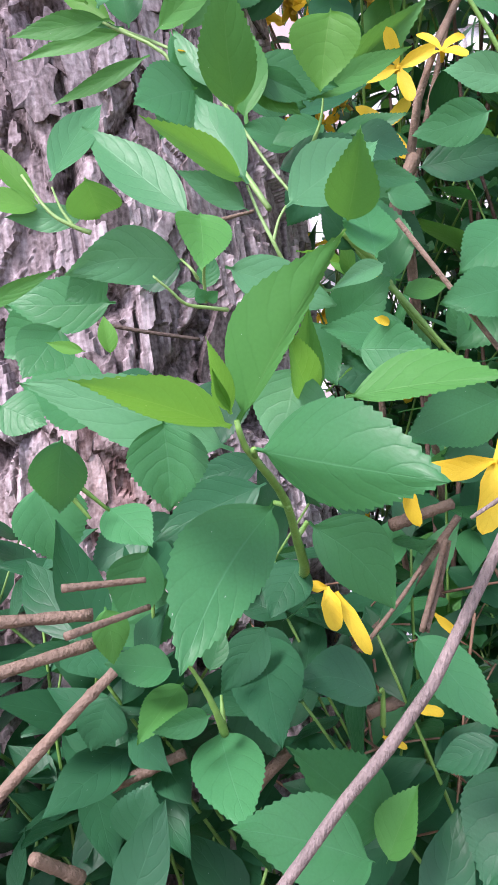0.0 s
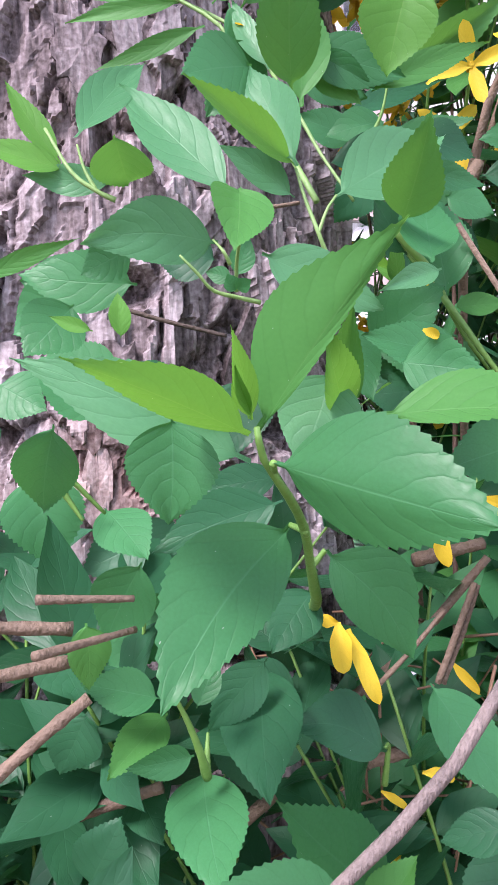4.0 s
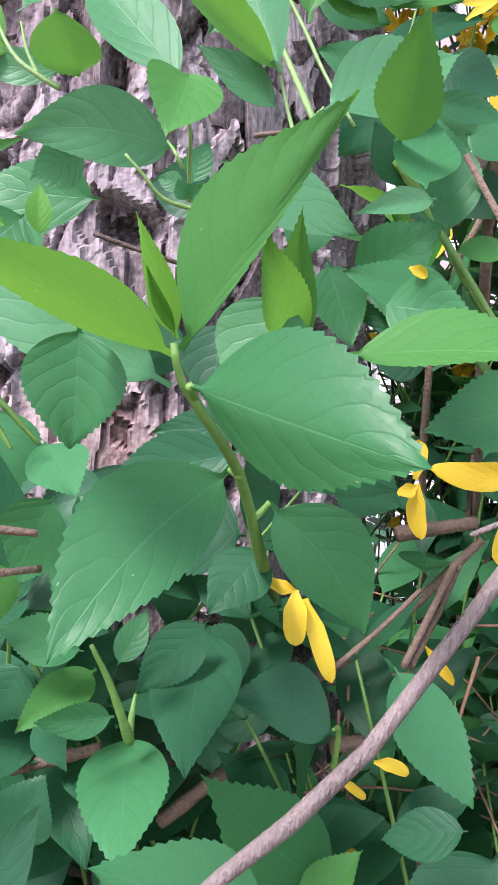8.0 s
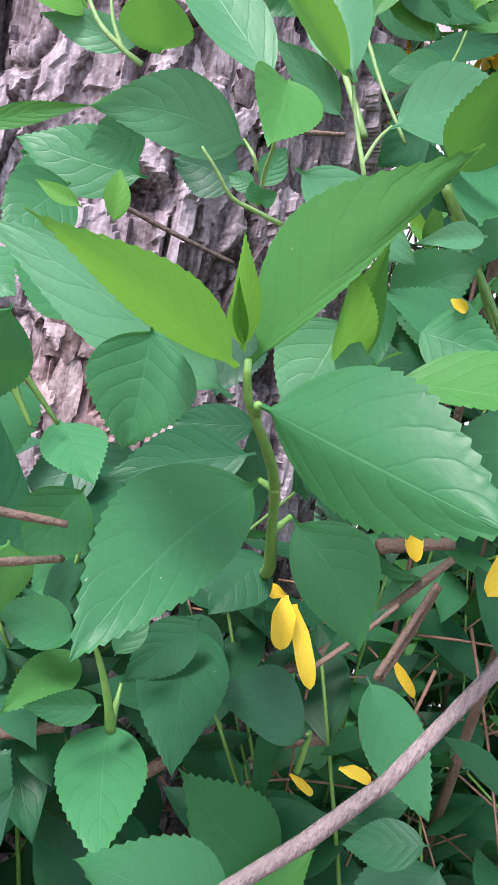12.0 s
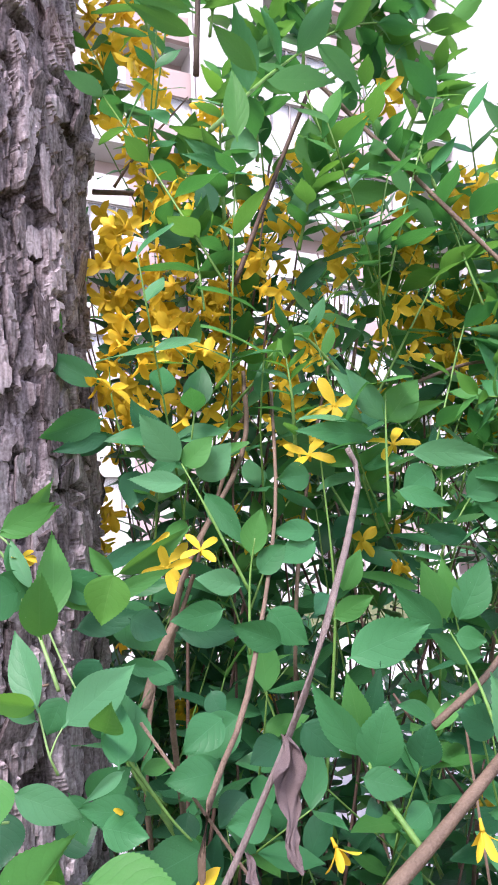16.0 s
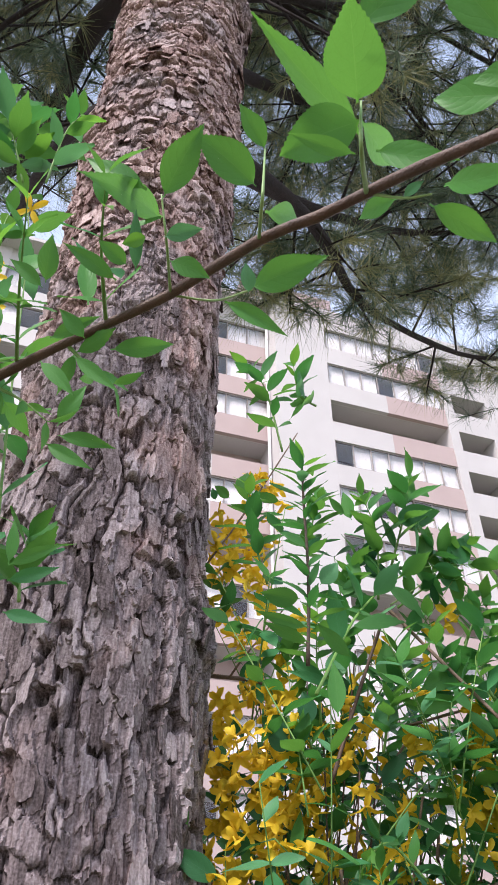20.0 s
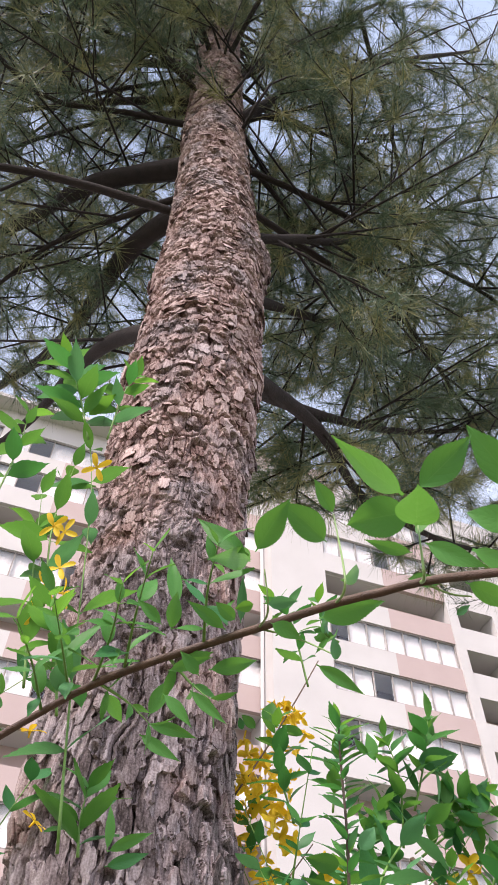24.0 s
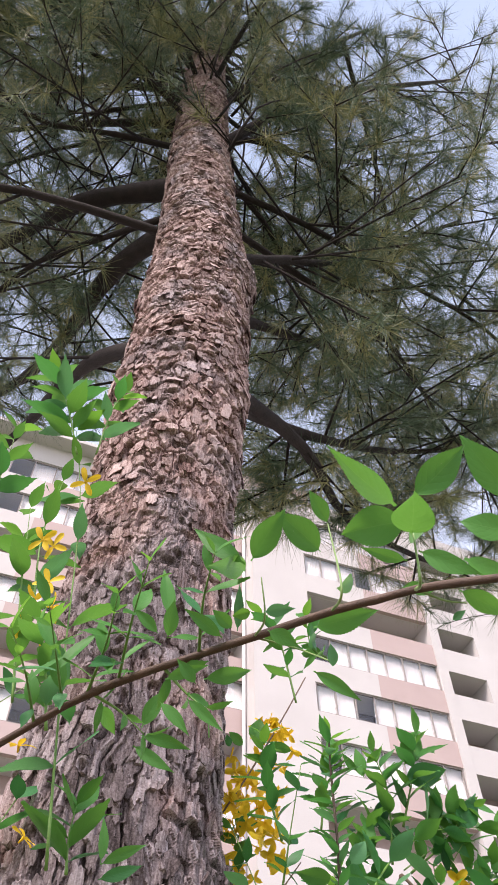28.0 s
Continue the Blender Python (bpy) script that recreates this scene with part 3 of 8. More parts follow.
def crust(ang, z):
    """Height and tone of the bark: big plates between fissures, flaked off in thin ragged layers whose lower ends stand
    free; cracks and pits carry painted shade in their tone.
    """
    s = ang * 0.122
    k = np.clip((z - 1.5) / 0.6, 0, 1)
    wob = lattice(s / 0.03, z / 0.05, 51) - 0.5
    rag = lattice(s / 0.006, z / 0.009, 52) - 0.5
    rag2 = lattice(s / 0.007, z / 0.008, 53) - 0.5
    sw = s + 0.016 * wob + 0.005 * rag + 0.03 * (lattice(s / 0.2, z / 0.16, 54) - 0.5)
    zw = z + 0.03 * (lattice(s / 0.025, z / 0.06, 55) - 0.5) + 0.008 * rag2
    parts = []
    for w, h, gap, tilt, seed in ((0.032, 0.11, 0.0085, 0.6, 61), (0.036, 0.06, 0.006, 0.45, 62)):
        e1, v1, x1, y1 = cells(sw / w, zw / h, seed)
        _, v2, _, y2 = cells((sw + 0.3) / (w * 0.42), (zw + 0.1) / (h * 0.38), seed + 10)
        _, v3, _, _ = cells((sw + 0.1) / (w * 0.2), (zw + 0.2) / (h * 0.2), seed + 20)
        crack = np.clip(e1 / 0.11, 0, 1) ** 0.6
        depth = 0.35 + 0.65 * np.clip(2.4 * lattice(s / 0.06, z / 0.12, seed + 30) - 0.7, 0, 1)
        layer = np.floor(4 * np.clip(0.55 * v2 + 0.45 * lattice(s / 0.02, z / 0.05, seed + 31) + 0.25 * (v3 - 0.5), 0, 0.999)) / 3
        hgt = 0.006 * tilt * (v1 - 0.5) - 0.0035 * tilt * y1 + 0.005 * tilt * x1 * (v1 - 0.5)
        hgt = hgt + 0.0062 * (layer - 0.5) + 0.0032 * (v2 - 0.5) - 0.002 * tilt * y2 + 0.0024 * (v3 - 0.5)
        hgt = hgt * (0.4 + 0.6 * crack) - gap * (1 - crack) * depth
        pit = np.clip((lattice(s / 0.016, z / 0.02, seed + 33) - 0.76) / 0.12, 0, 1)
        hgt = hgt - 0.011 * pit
        # dark inner bark in cracks and pits, deepened by shade put into the tone
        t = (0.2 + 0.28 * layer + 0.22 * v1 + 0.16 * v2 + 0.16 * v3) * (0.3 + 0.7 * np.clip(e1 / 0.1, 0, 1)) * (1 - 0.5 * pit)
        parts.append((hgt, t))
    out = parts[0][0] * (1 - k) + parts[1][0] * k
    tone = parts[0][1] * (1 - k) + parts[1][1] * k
    return out + 0.0012 * (lattice(s / 0.0028, z / 0.007, 57) - 0.5), tone


def trunk_piece(name, z0, z1, a0, a1, na, nz):
    """A stretch of trunk with its fissured, flaking crust."""
    ang = np.linspace(a0, a1, na)[None, :].repeat(nz, 0)
    z = np.linspace(z0, z1, nz)[:, None].repeat(na, 1)
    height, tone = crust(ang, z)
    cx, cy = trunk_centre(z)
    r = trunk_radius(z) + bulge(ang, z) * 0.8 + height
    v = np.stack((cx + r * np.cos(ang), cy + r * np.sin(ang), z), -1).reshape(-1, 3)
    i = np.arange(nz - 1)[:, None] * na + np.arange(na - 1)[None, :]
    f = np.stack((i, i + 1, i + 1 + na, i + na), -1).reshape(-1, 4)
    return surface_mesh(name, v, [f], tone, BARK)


FRONT0, FRONT1 = math.radians(-185), math.radians(20)
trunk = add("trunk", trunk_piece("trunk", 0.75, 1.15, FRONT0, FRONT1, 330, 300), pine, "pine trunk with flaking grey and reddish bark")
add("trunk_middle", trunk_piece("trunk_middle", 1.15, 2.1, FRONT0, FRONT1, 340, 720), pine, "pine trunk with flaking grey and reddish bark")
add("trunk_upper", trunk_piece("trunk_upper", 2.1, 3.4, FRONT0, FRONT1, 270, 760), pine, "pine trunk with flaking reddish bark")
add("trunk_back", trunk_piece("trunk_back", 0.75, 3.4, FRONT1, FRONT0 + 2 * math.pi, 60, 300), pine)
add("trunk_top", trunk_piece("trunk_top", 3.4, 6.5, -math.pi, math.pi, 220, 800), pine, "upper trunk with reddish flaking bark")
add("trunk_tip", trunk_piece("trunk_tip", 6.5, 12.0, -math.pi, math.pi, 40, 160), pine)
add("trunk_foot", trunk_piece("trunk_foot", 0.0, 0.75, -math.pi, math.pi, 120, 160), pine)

RIM = 20


def plate_outlines(rs, n, square):
    """Ragged, roughly oblong outlines, RIM corners each, of unit width and height."""
    th = np.linspace(0, 2 * math.pi, RIM, endpoint=False)[None, :] + rs.uniform(-0.12, 0.12, (n, RIM))
    m = square[:, None]
    r = (np.abs(np.cos(th)) ** m + np.abs(np.sin(th)) ** m) ** (-1 / m)
    r *= np.where(rs.rand(n, RIM) < 0.25, rs.uniform(0.66, 0.88, (n, RIM)), rs.uniform(0.92, 1.12, (n, RIM)))
    p, q = 0.5 * r * np.cos(th), 0.5 * r * np.sin(th)
    lean = rs.normal(0, 0.18, (n, 1))
    return p + lean * q, q


def plates(name, z0, z1, seed, step=1.0):
    """Loose bark flakes in patches over the crust: long ones low down, short lifted scales higher up."""
    rs = np.random.RandomState(seed)
    cells = []
    z = z0
    while z < z1:
        k = min(1.0, max(0.0, (z - 1.5) / 0.55))
        w, h = (0.014 * (1 - k) + 0.017 * k) * step, (0.036 * (1 - k) + 0.026 * k) * step
        pitch = h * 0.86
        n = int((FRONT1 - FRONT0) * 0.122 / (w * 0.93))
        ang = FRONT0 + (np.arange(n) + rs.rand()) * (FRONT1 - FRONT0) / n
        ang = ang + rs.normal(0, 0.4, n) * w / 0.122
        zz = z + rs.uniform(-0.55, 0.55, n) * pitch
        keep = rs.rand(n) < 1.1 * (lattice(ang * 0.12 / 0.04, zz / 0.06, seed + 9) - np.interp(zz, [1.6, 2.2], [0.33, 0.32]))
        cells.append(np.stack((ang, zz, w * np.exp(rs.normal(0, 0.28, n)), h * np.exp(rs.normal(0, 0.34, n)), np.full(n, k)), 1)[keep])
        z += pitch
    c = np.concatenate(cells)
    ang, zz, w, h, k = c.T
    n = len(c)
    p, q = plate_outlines(rs, n, rs.uniform(2.2, 4.5, n))
    top = 0.0005 + crust(ang, zz)[0] + rs.uniform(-0.0005, 0.0015, n)
    lift = (0.001 + 0.0034 * k) * (0.15 + 2.2 * rs.rand(n) ** 2) * step
    side = rs.normal(0, 0.0017, n) * (1 - 0.4 * k)
    curl = rs.uniform(-0.0012, 0.0012, n)
    tone = rs.rand(n)
    rings, tones = [], []
    # last number scales the tone: sunk rims near black, contact shade in the colour
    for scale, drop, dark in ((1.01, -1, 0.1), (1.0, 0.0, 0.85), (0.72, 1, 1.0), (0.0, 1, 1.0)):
        pp, qq = p * scale, q * scale
        if scale == 0:
            pp, qq = pp[:, :1], qq[:, :1]
        out = (top[:, None] + lift[:, None] * (0.4 - qq) + side[:, None] * pp * 2 + curl[:, None] * 4 * pp * pp)
        rough = rs.normal(0, 0.00028, pp.shape) * (1 if drop >= 0 else 0)
        out = out + rough + (0.0002 if drop == 1 else 0)
        if drop < 0:
            out = out - rs.uniform(0.0012, 0.003, (n, 1))
        a = ang[:, None] + pp * w[:, None] / 0.124
        zc = zz[:, None] + qq * h[:, None]
        cx, cy = trunk_centre(zc)
        r = trunk_radius(zc) + bulge(a, zc) * 0.8 + out
        rings.append(np.stack((cx + r * np.cos(a), cy + r * np.sin(a), zc), -1))
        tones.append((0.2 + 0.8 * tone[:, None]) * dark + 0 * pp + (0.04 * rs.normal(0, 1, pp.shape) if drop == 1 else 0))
    v = np.concatenate(rings, 1)
    t = np.concatenate(tones, 1)
    per = 3 * RIM + 1
    o = (np.arange(n) * per)[:, None]
    i = np.arange(RIM)
    j = (i + 1) % RIM
    quads = [np.stack((g * RIM + i, g * RIM + j, (g + 1) * RIM + j, (g + 1) * RIM + i), 1) for g in (0, 1)]
    quads = np.concatenate(quads)
    tris = np.stack((2 * RIM + i, 2 * RIM + j, np.full(RIM, 3 * RIM)), 1)
    f4 = (o[:, :, None] + quads[None]).reshape(-1, 4)
    f3 = (o[:, :, None] + tris[None]).reshape(-1, 3)
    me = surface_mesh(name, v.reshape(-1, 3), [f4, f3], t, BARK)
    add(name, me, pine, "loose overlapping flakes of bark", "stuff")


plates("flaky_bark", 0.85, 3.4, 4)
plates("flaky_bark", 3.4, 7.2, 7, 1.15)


def scale_mesh(seed):
    """A loose bark scale: a ragged curved plate a few millimetres thick."""
    rng = random.Random(seed)
    rs = np.random.RandomState(seed)
    p, q = plate_outlines(rs, 1, np.array([3.0]))
    rim = list(zip(p[0], q[0]))
    n = len(rim)
    v = [(x * 1.02, y * 1.02, -0.5 - 0.5 * x * x) for x, y in rim] + [(x, y, 0.16 - 0.5 * x * x) for x, y in rim] + [(0, 0, 0.24)]
    f = [(i, (i + 1) % n, n + (i + 1) % n, n + i) for i in range(n)] + [(n + i, n + (i + 1) % n, 2 * n) for i in range(n)]
    me = mesh_from("bark_scale", v, f, BARK)
    t = me.attributes.new("scale_tone", "FLOAT", "POINT")
    # the buried rim gets a low tone, its shade painted in
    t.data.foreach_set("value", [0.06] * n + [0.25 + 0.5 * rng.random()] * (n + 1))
    return me


SCALES = [scale_mesh(i) for i in range(9)]
rngb = random.Random(5)
for i in range(300):
    z = rngb.uniform(0.95, 2.6) if i % 4 else rngb.uniform(2.6, 3.4)
    a = rngb.uniform(math.radians(-170), math.radians(0))
    cx, cy = trunk_centre(z)
    r = float(trunk_radius(z)) + float(bulge(np.array(a), np.array(z))) + 0.002 + float(crust(np.array([a]), np.array([z]))[0][0])
    p = Vector((float(cx) + r * math.cos(a), float(cy) + r * math.sin(a), z))
    out = Vector((math.cos(a), math.sin(a), 0))
    lift = rngb.uniform(0.02, 0.3)
    m = Matrix((Vector((-math.sin(a), math.cos(a), 0)), Vector((0, 0, 1)), out)).transposed().to_4x4()
    w = rngb.uniform(0.010, 0.018)
    h = w * (rngb.uniform(1.3, 2.6) if z < 1.8 else rngb.uniform(0.8, 1.3))
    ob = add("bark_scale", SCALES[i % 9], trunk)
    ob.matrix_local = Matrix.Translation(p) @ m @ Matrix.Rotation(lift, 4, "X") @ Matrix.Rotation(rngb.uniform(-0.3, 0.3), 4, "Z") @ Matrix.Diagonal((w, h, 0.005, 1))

# limbs, twigs and needles
rngn = random.Random(21)
tuft_places = []


def limb(points, r0, r1, label=""):
    v, f = tube(points, r0, r1, 18, 9, 0.18, rngn)
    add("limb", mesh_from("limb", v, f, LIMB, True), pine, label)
    return smooth_line(points, 18)


twig_v, twig_f = [], []


def twig_line(points, r0, r1):
    v, f = tube(points, r0, r1, 4, 4, 0.1, rngn)
    o = len(twig_v)
    twig_v.extend(v)
    twig_f.extend(tuple(i + o for i in q) for q in f)


def crown_floor(p):
    """Height below which the crown has no needles: it rises away from the trunk's foot."""
    return 1.3 + (1.22 - 0.25 * min(1.3, p.x) if p.x > 0 else 1.22 - 0.33 * max(-1.0, p.x)) * max(0.0, p.y) + 0.3 * noise.noise(p * 1.3)


def bare(p):
    """Places that the crown leaves free: close round the trunk, before it, and an open side."""
    return math.hypot(p.x + 0.06, p.y - 0.53) < (0.42 if p.z < 3.9 else 0.2) or (p.y < 0.1 and p.z < 3.75) or p.z < crown_floor(p) or (p.x > 0.35 and p.y < 0.08 + 0.12 * noise.noise(p * 2))


def clothe(line, start, count, reach, droop):
    """Side twigs along a limb, forking once, with needle tufts along their outer parts."""
    for i in range(count):
        k = start + (1 - start) * i / max(1, count - 1)
        p = line[min(len(line) - 1, int(k * (len(line) - 1)))]
        d = (line[-1] - line[0]).normalized()
        side = Vector((rngn.gauss(0, 1), rngn.gauss(0, 1), rngn.gauss(0.1, 0.6))).normalized()
        d = (d * rngn.uniform(0.2, 0.8) + side).normalized()
        ln = reach * rngn.uniform(0.6, 1.2)
        q = p + d * ln * 0.5 + Vector((0, 0, droop * ln * 0.3))
        e = p + d * ln + Vector((0, 0, droop * ln))
        if bare(e):
            continue
        twig_line([p, q, e], 0.0055, 0.0028)
        for w in (0.3, 0.5, 0.65, 0.8, 0.95):
            c = q.lerp(e, w * 2 - 1) if w > 0.5 else p.lerp(q, w * 2)
            s2 = (d * 0.9 + Vector((rngn.gauss(0, 0.7), rngn.gauss(0, 0.7), rngn.gauss(0.15, 0.5)))).normalized()
            ee = c + s2 * ln * rngn.uniform(0.2, 0.5)
            if bare(ee):
                continue
            twig_line([c, c.lerp(ee, 0.5) + Vector((0, 0, 0.01)), ee], 0.003, 0.002)
            tuft_places.append((ee, s2))
            tuft_places.append((c.lerp(ee, 0.5), s2))
        tuft_places.append((e, d))


line = limb([(-0.06, 0.53, 3.83), (-0.58, 0.75, 4.16), (-1.02, 1.08, 4.47), (-2, 1.67, 4.98)], 0.045, 0.02)
clothe(line, 0.25, 16, 0.8, 0.05)
line = limb([(-0.06, 0.53, 3.52), (-0.38, 0.84, 3.72), (-0.67, 1.33, 3.98), (-1.02, 1.76, 4.23), (-1.83, 2.47, 4.55)], 0.04, 0.016)
clothe(line, 0.25, 16, 0.8, 0.05)
line = limb([(-0.06, 0.53, 2.6), (-0.37, 0.86, 3.03), (-0.83, 1.58, 3.53), (-1.39, 2.21, 3.87)], 0.026, 0.012)
clothe(line, 0.25, 16, 0.8, 0.05)
line = limb([(-0.06, 0.53, 2.56), (0.31, 1.03, 2.92), (0.59, 1.57, 3.2), (1.1, 2.02, 3.44), (1.53, 2.29, 3.69)], 0.022, 0.008)
clothe(line, 0.25, 18, 0.38, 0.02)
line = limb([(-0.06, 0.53, 2.44), (0.35, 1.11, 3.1), (0.9, 1.61, 3.73), (1.76, 1.98, 4.39)], 0.02, 0.01)
clothe(line, 0.25, 26, 0.55, 0.02)
line = limb([(-0.06, 0.53, 3.13), (0.24, 0.65, 3.48), (0.53, 0.84, 4.01), (1.26, 0.92, 4.88)], 0.018, 0.01)
clothe(line, 0.25, 16, 0.75, 0.02)
line = limb([(0.55, 0.18, 5.21), (0.84, 0.87, 4.8), (0.94, 1.45, 4.3), (0.87, 1.8, 3.98)], 0.012, 0.006)
clothe(line, 0.25, 16, 0.75, 0.02)
line = limb([(-0.06, 0.53, 4.31), (0.48, 0.44, 5.18), (1.49, 0.46, 6.31)], 0.025, 0.01)
clothe(line, 0.25, 16, 0.75, 0.02)
line = limb([(-0.06, 0.53, 5.15), (0.33, 0.4, 5.81), (0.88, 0.26, 6.58)], 0.025, 0.01)
clothe(line, 0.25, 16, 0.75, 0.02)
line = limb([(-0.06, 0.53, 5.57), (-0.74, 0.62, 5.94), (-1.47, 0.64, 6.4)], 0.03, 0.01)
clothe(line, 0.25, 16, 0.8, 0.05)
line = limb([(-0.06, 0.53, 6.39), (-0.79, 0.29, 6.8), (-1.64, 0.17, 7.25)], 0.03, 0.01)
clothe(line, 0.25, 16, 0.8, 0.05)
line = limb([(-0.06, 0.53, 4.75), (-0.71, 0.66, 5.11), (-1.57, 0.93, 5.67)], 0.025, 0.01)
clothe(line, 0.25, 16, 0.8, 0.05)
line = limb([(-0.06, 0.53, 2.83), (0.35, 1.07, 3.72), (0.85, 1.57, 4.5), (1.9, 1.96, 5.34)], 0.02, 0.008)
clothe(line, 0.25, 16, 0.75, 0.02)
line = limb([(-0.06, 0.53, 6.6), (0.15, -0.07, 7.47), (0.61, -0.53, 8.25)], 0.03, 0.01)
clothe(line, 0.25, 14, 0.8, 0.1)
# whorls of limbs up the trunk
rngw = random.Random(8)
for k in range(16):
    z = 2.9 + 0.34 * k
    for j in range(4):
        az = 2.4 * (4 * k + j) + rngw.uniform(-0.35, 0.35)
        ln = (3.0 - 0.1 * k) * rngw.uniform(0.75, 1.15)
        d = Vector((math.cos(az), math.sin(az), 0))
        if d.y < -0.35 and z < 4.0:
            continue
        cx, cy = trunk_centre(z)
        o = Vector((float(cx), float(cy), z))
        rise = rngw.uniform(0.1, 0.4) if k < 5 else rngw.uniform(0.2, 0.55)
        w = Vector((-d.y, d.x, 0)) * rngw.gauss(0, 0.14) * ln
        pts = [o, o + d * ln * 0.35 + w * rngw.uniform(-0.4, 0.4) + Vector((0, 0, rise * ln * 0.4)), o + d * ln * 0.7 + w + Vector((0, 0, rise * ln * 0.6)), o + d * ln + w * 2 + Vector((0, 0, rise * ln * 0.9))]
        if (pts[3].x > 0.4 and pts[3].y < 0.1) or pts[3].z < crown_floor(pts[3]) - 0.1 or pts[1].z < crown_floor(pts[1]) - 0.3:
            continue
        line = limb([q + Vector((rngw.gauss(0, 0.018), rngw.gauss(0, 0.018), rngw.gauss(0, 0.018))) * (n > 0) for n, q in enumerate(smooth_line(pts, 6))], 0.014, 0.002)
        clothe(line, 0.15, 24 if k < 7 else 9, 0.7, 0.05)
# short leafy sprays that hang before the upper trunk and on the open side
rngs = random.Random(15)
for start, end, tufts in (
    ((-0.05, 0.42, 4.3), (0.16, 0.2, 4.75), 7), ((0.02, 0.43, 3.95), (0.24, 0.3, 4.3), 6), ((-0.1, 0.42, 5.2), (0.0, 0.18, 5.8), 7), ((-0.12, 0.42, 5.3), (-0.32, 0.18, 5.75), 7),
    ((-0.12, 0.42, 5.6), (0.12, 0.24, 6.2), 8), ((-0.15, 0.42, 5.9), (-0.4, 0.3, 6.5), 8), ((-0.12, 0.42, 6.1), (-0.1, 0.1, 6.8), 8), ((0.0, 0.5, 6.0), (0.3, 0.3, 6.6), 8),
    ((-0.18, 0.45, 4.5), (-0.55, 0.2, 4.85), 9), ((-0.18, 0.45, 4.8), (-0.75, 0.15, 5.2), 10), ((-0.2, 0.45, 5.2), (-0.9, 0.2, 5.6), 10), ((-0.2, 0.45, 5.0), (-0.4, 0.05, 5.4), 8),
    ((0.02, 0.45, 4.6), (0.45, 0.2, 5.0), 9), ((0.02, 0.45, 4.9), (0.6, 0.25, 5.4), 9), ((0.0, 0.5, 4.3), (0.55, 0.35, 4.7), 9), ((0.0, 0.5, 5.4), (0.7, 0.3, 5.9), 9),
):
    a, b = Vector(start), Vector(end)
    mid = a.lerp(b, 0.55) + Vector((rngs.gauss(0, 0.03), rngs.gauss(0, 0.03), -0.03))
    twig_line([a, mid, b], 0.007, 0.003)
    for i in range(tufts):
        c = a.lerp(b, 0.35 + 0.65 * i / max(1, tufts - 1))
        d = ((b - a).normalized() * 0.8 + Vector((rngs.gauss(0, 0.6), rngs.gauss(0, 0.6), rngs.gauss(0.1, 0.5)))).normalized()
        e = c + d * rngs.uniform(0.08, 0.2)
        twig_line([c, c.lerp(e, 0.5), e], 0.003, 0.002)
        tuft_places.append((e, d))
        tuft_places.append((c.lerp(e, 0.5), d))
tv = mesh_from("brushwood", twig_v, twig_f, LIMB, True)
add("brushwood", tv, pine, "thin dark pine twigs", "stuff")


def needles(places, per, seed):
    """Long needles in brushes round the ends of the twigs."""
    rs = np.random.RandomState(seed)
    P = np.array([tuple(p) for p, d in places])
    D = np.array([tuple(d) for p, d in places])
    n = len(P) * per
    p, d = P.repeat(per, 0), D.repeat(per, 0)
    back = rs.rand(n, 1) ** 1.5 * 0.05
    dirn = d * rs.uniform(0.0, 0.9, (n, 1)) + rs.normal(0, 0.6, (n, 3))
    dirn /= np.linalg.norm(dirn, axis=1, keepdims=True)
    a = p - d * back
    ln = rs.uniform(0.10, 0.165, (n, 1))
    side = np.cross(dirn, rs.normal(0, 1, (n, 3)))
    side /= np.linalg.norm(side, axis=1, keepdims=True)
    b = a + dirn * ln + np.array([0, 0, -0.014]) * rs.rand(n, 1)
    v = np.stack((a - side * 0.0012, a + side * 0.0012, b), 1).reshape(-1, 3)
    me = bpy.data.meshes.new("needles")
    me.vertices.add(len(v))
    me.vertices.foreach_set("co", v.astype(np.float32).ravel())
    me.loops.add(n * 3)
    me.loops.foreach_set("vertex_index", np.arange(n * 3, dtype=np.int32))
    me.polygons.add(n)
    me.polygons.foreach_set("loop_start", np.arange(0, n * 3, 3, dtype=np.int32))
    tone = me.attributes.new("tuft_tone", "FLOAT", "POINT")
    tone.data.foreach_set("value", rs.rand(len(P)).repeat(per * 3).astype(np.float32))
    me.materials.append(NEEDLE)
    me.update(calc_edges=True)
    return me


add("needle_foliage", needles(tuft_places, 50, 4), pine, "long dark green pine needles", "stuff")


# ---- forsythia ----
bush = thing("forsythia_bush", "forsythia shrub with fresh green leaves and last yellow flowers", "shrub")
stem_count = 0


def twig(points, r0, r1, bark="green"):
    global stem_count
    stem_count += 1
    r1 = r1 * 0.45 if bark in ("green", "pale") else r1
    r0 = r0 * 0.75 if bark == "pale" else r0
    v, f = tube(points, r0, r1, 16, 8, 0.16 if bark in ("dry", "cane") else 0.1, random.Random(stem_count))
    kind = {"green": "shoot", "pale": "shoot", "brown": "branch", "cane": "cane", "dry": "cane", "twig": "branch"}[bark]
    return add(kind, mesh_from(kind, v, f, STEM[bark], True), bush, {"dry": "weathered grey-brown cane", "brown": "slender brown branch"}.get(bark, ""))


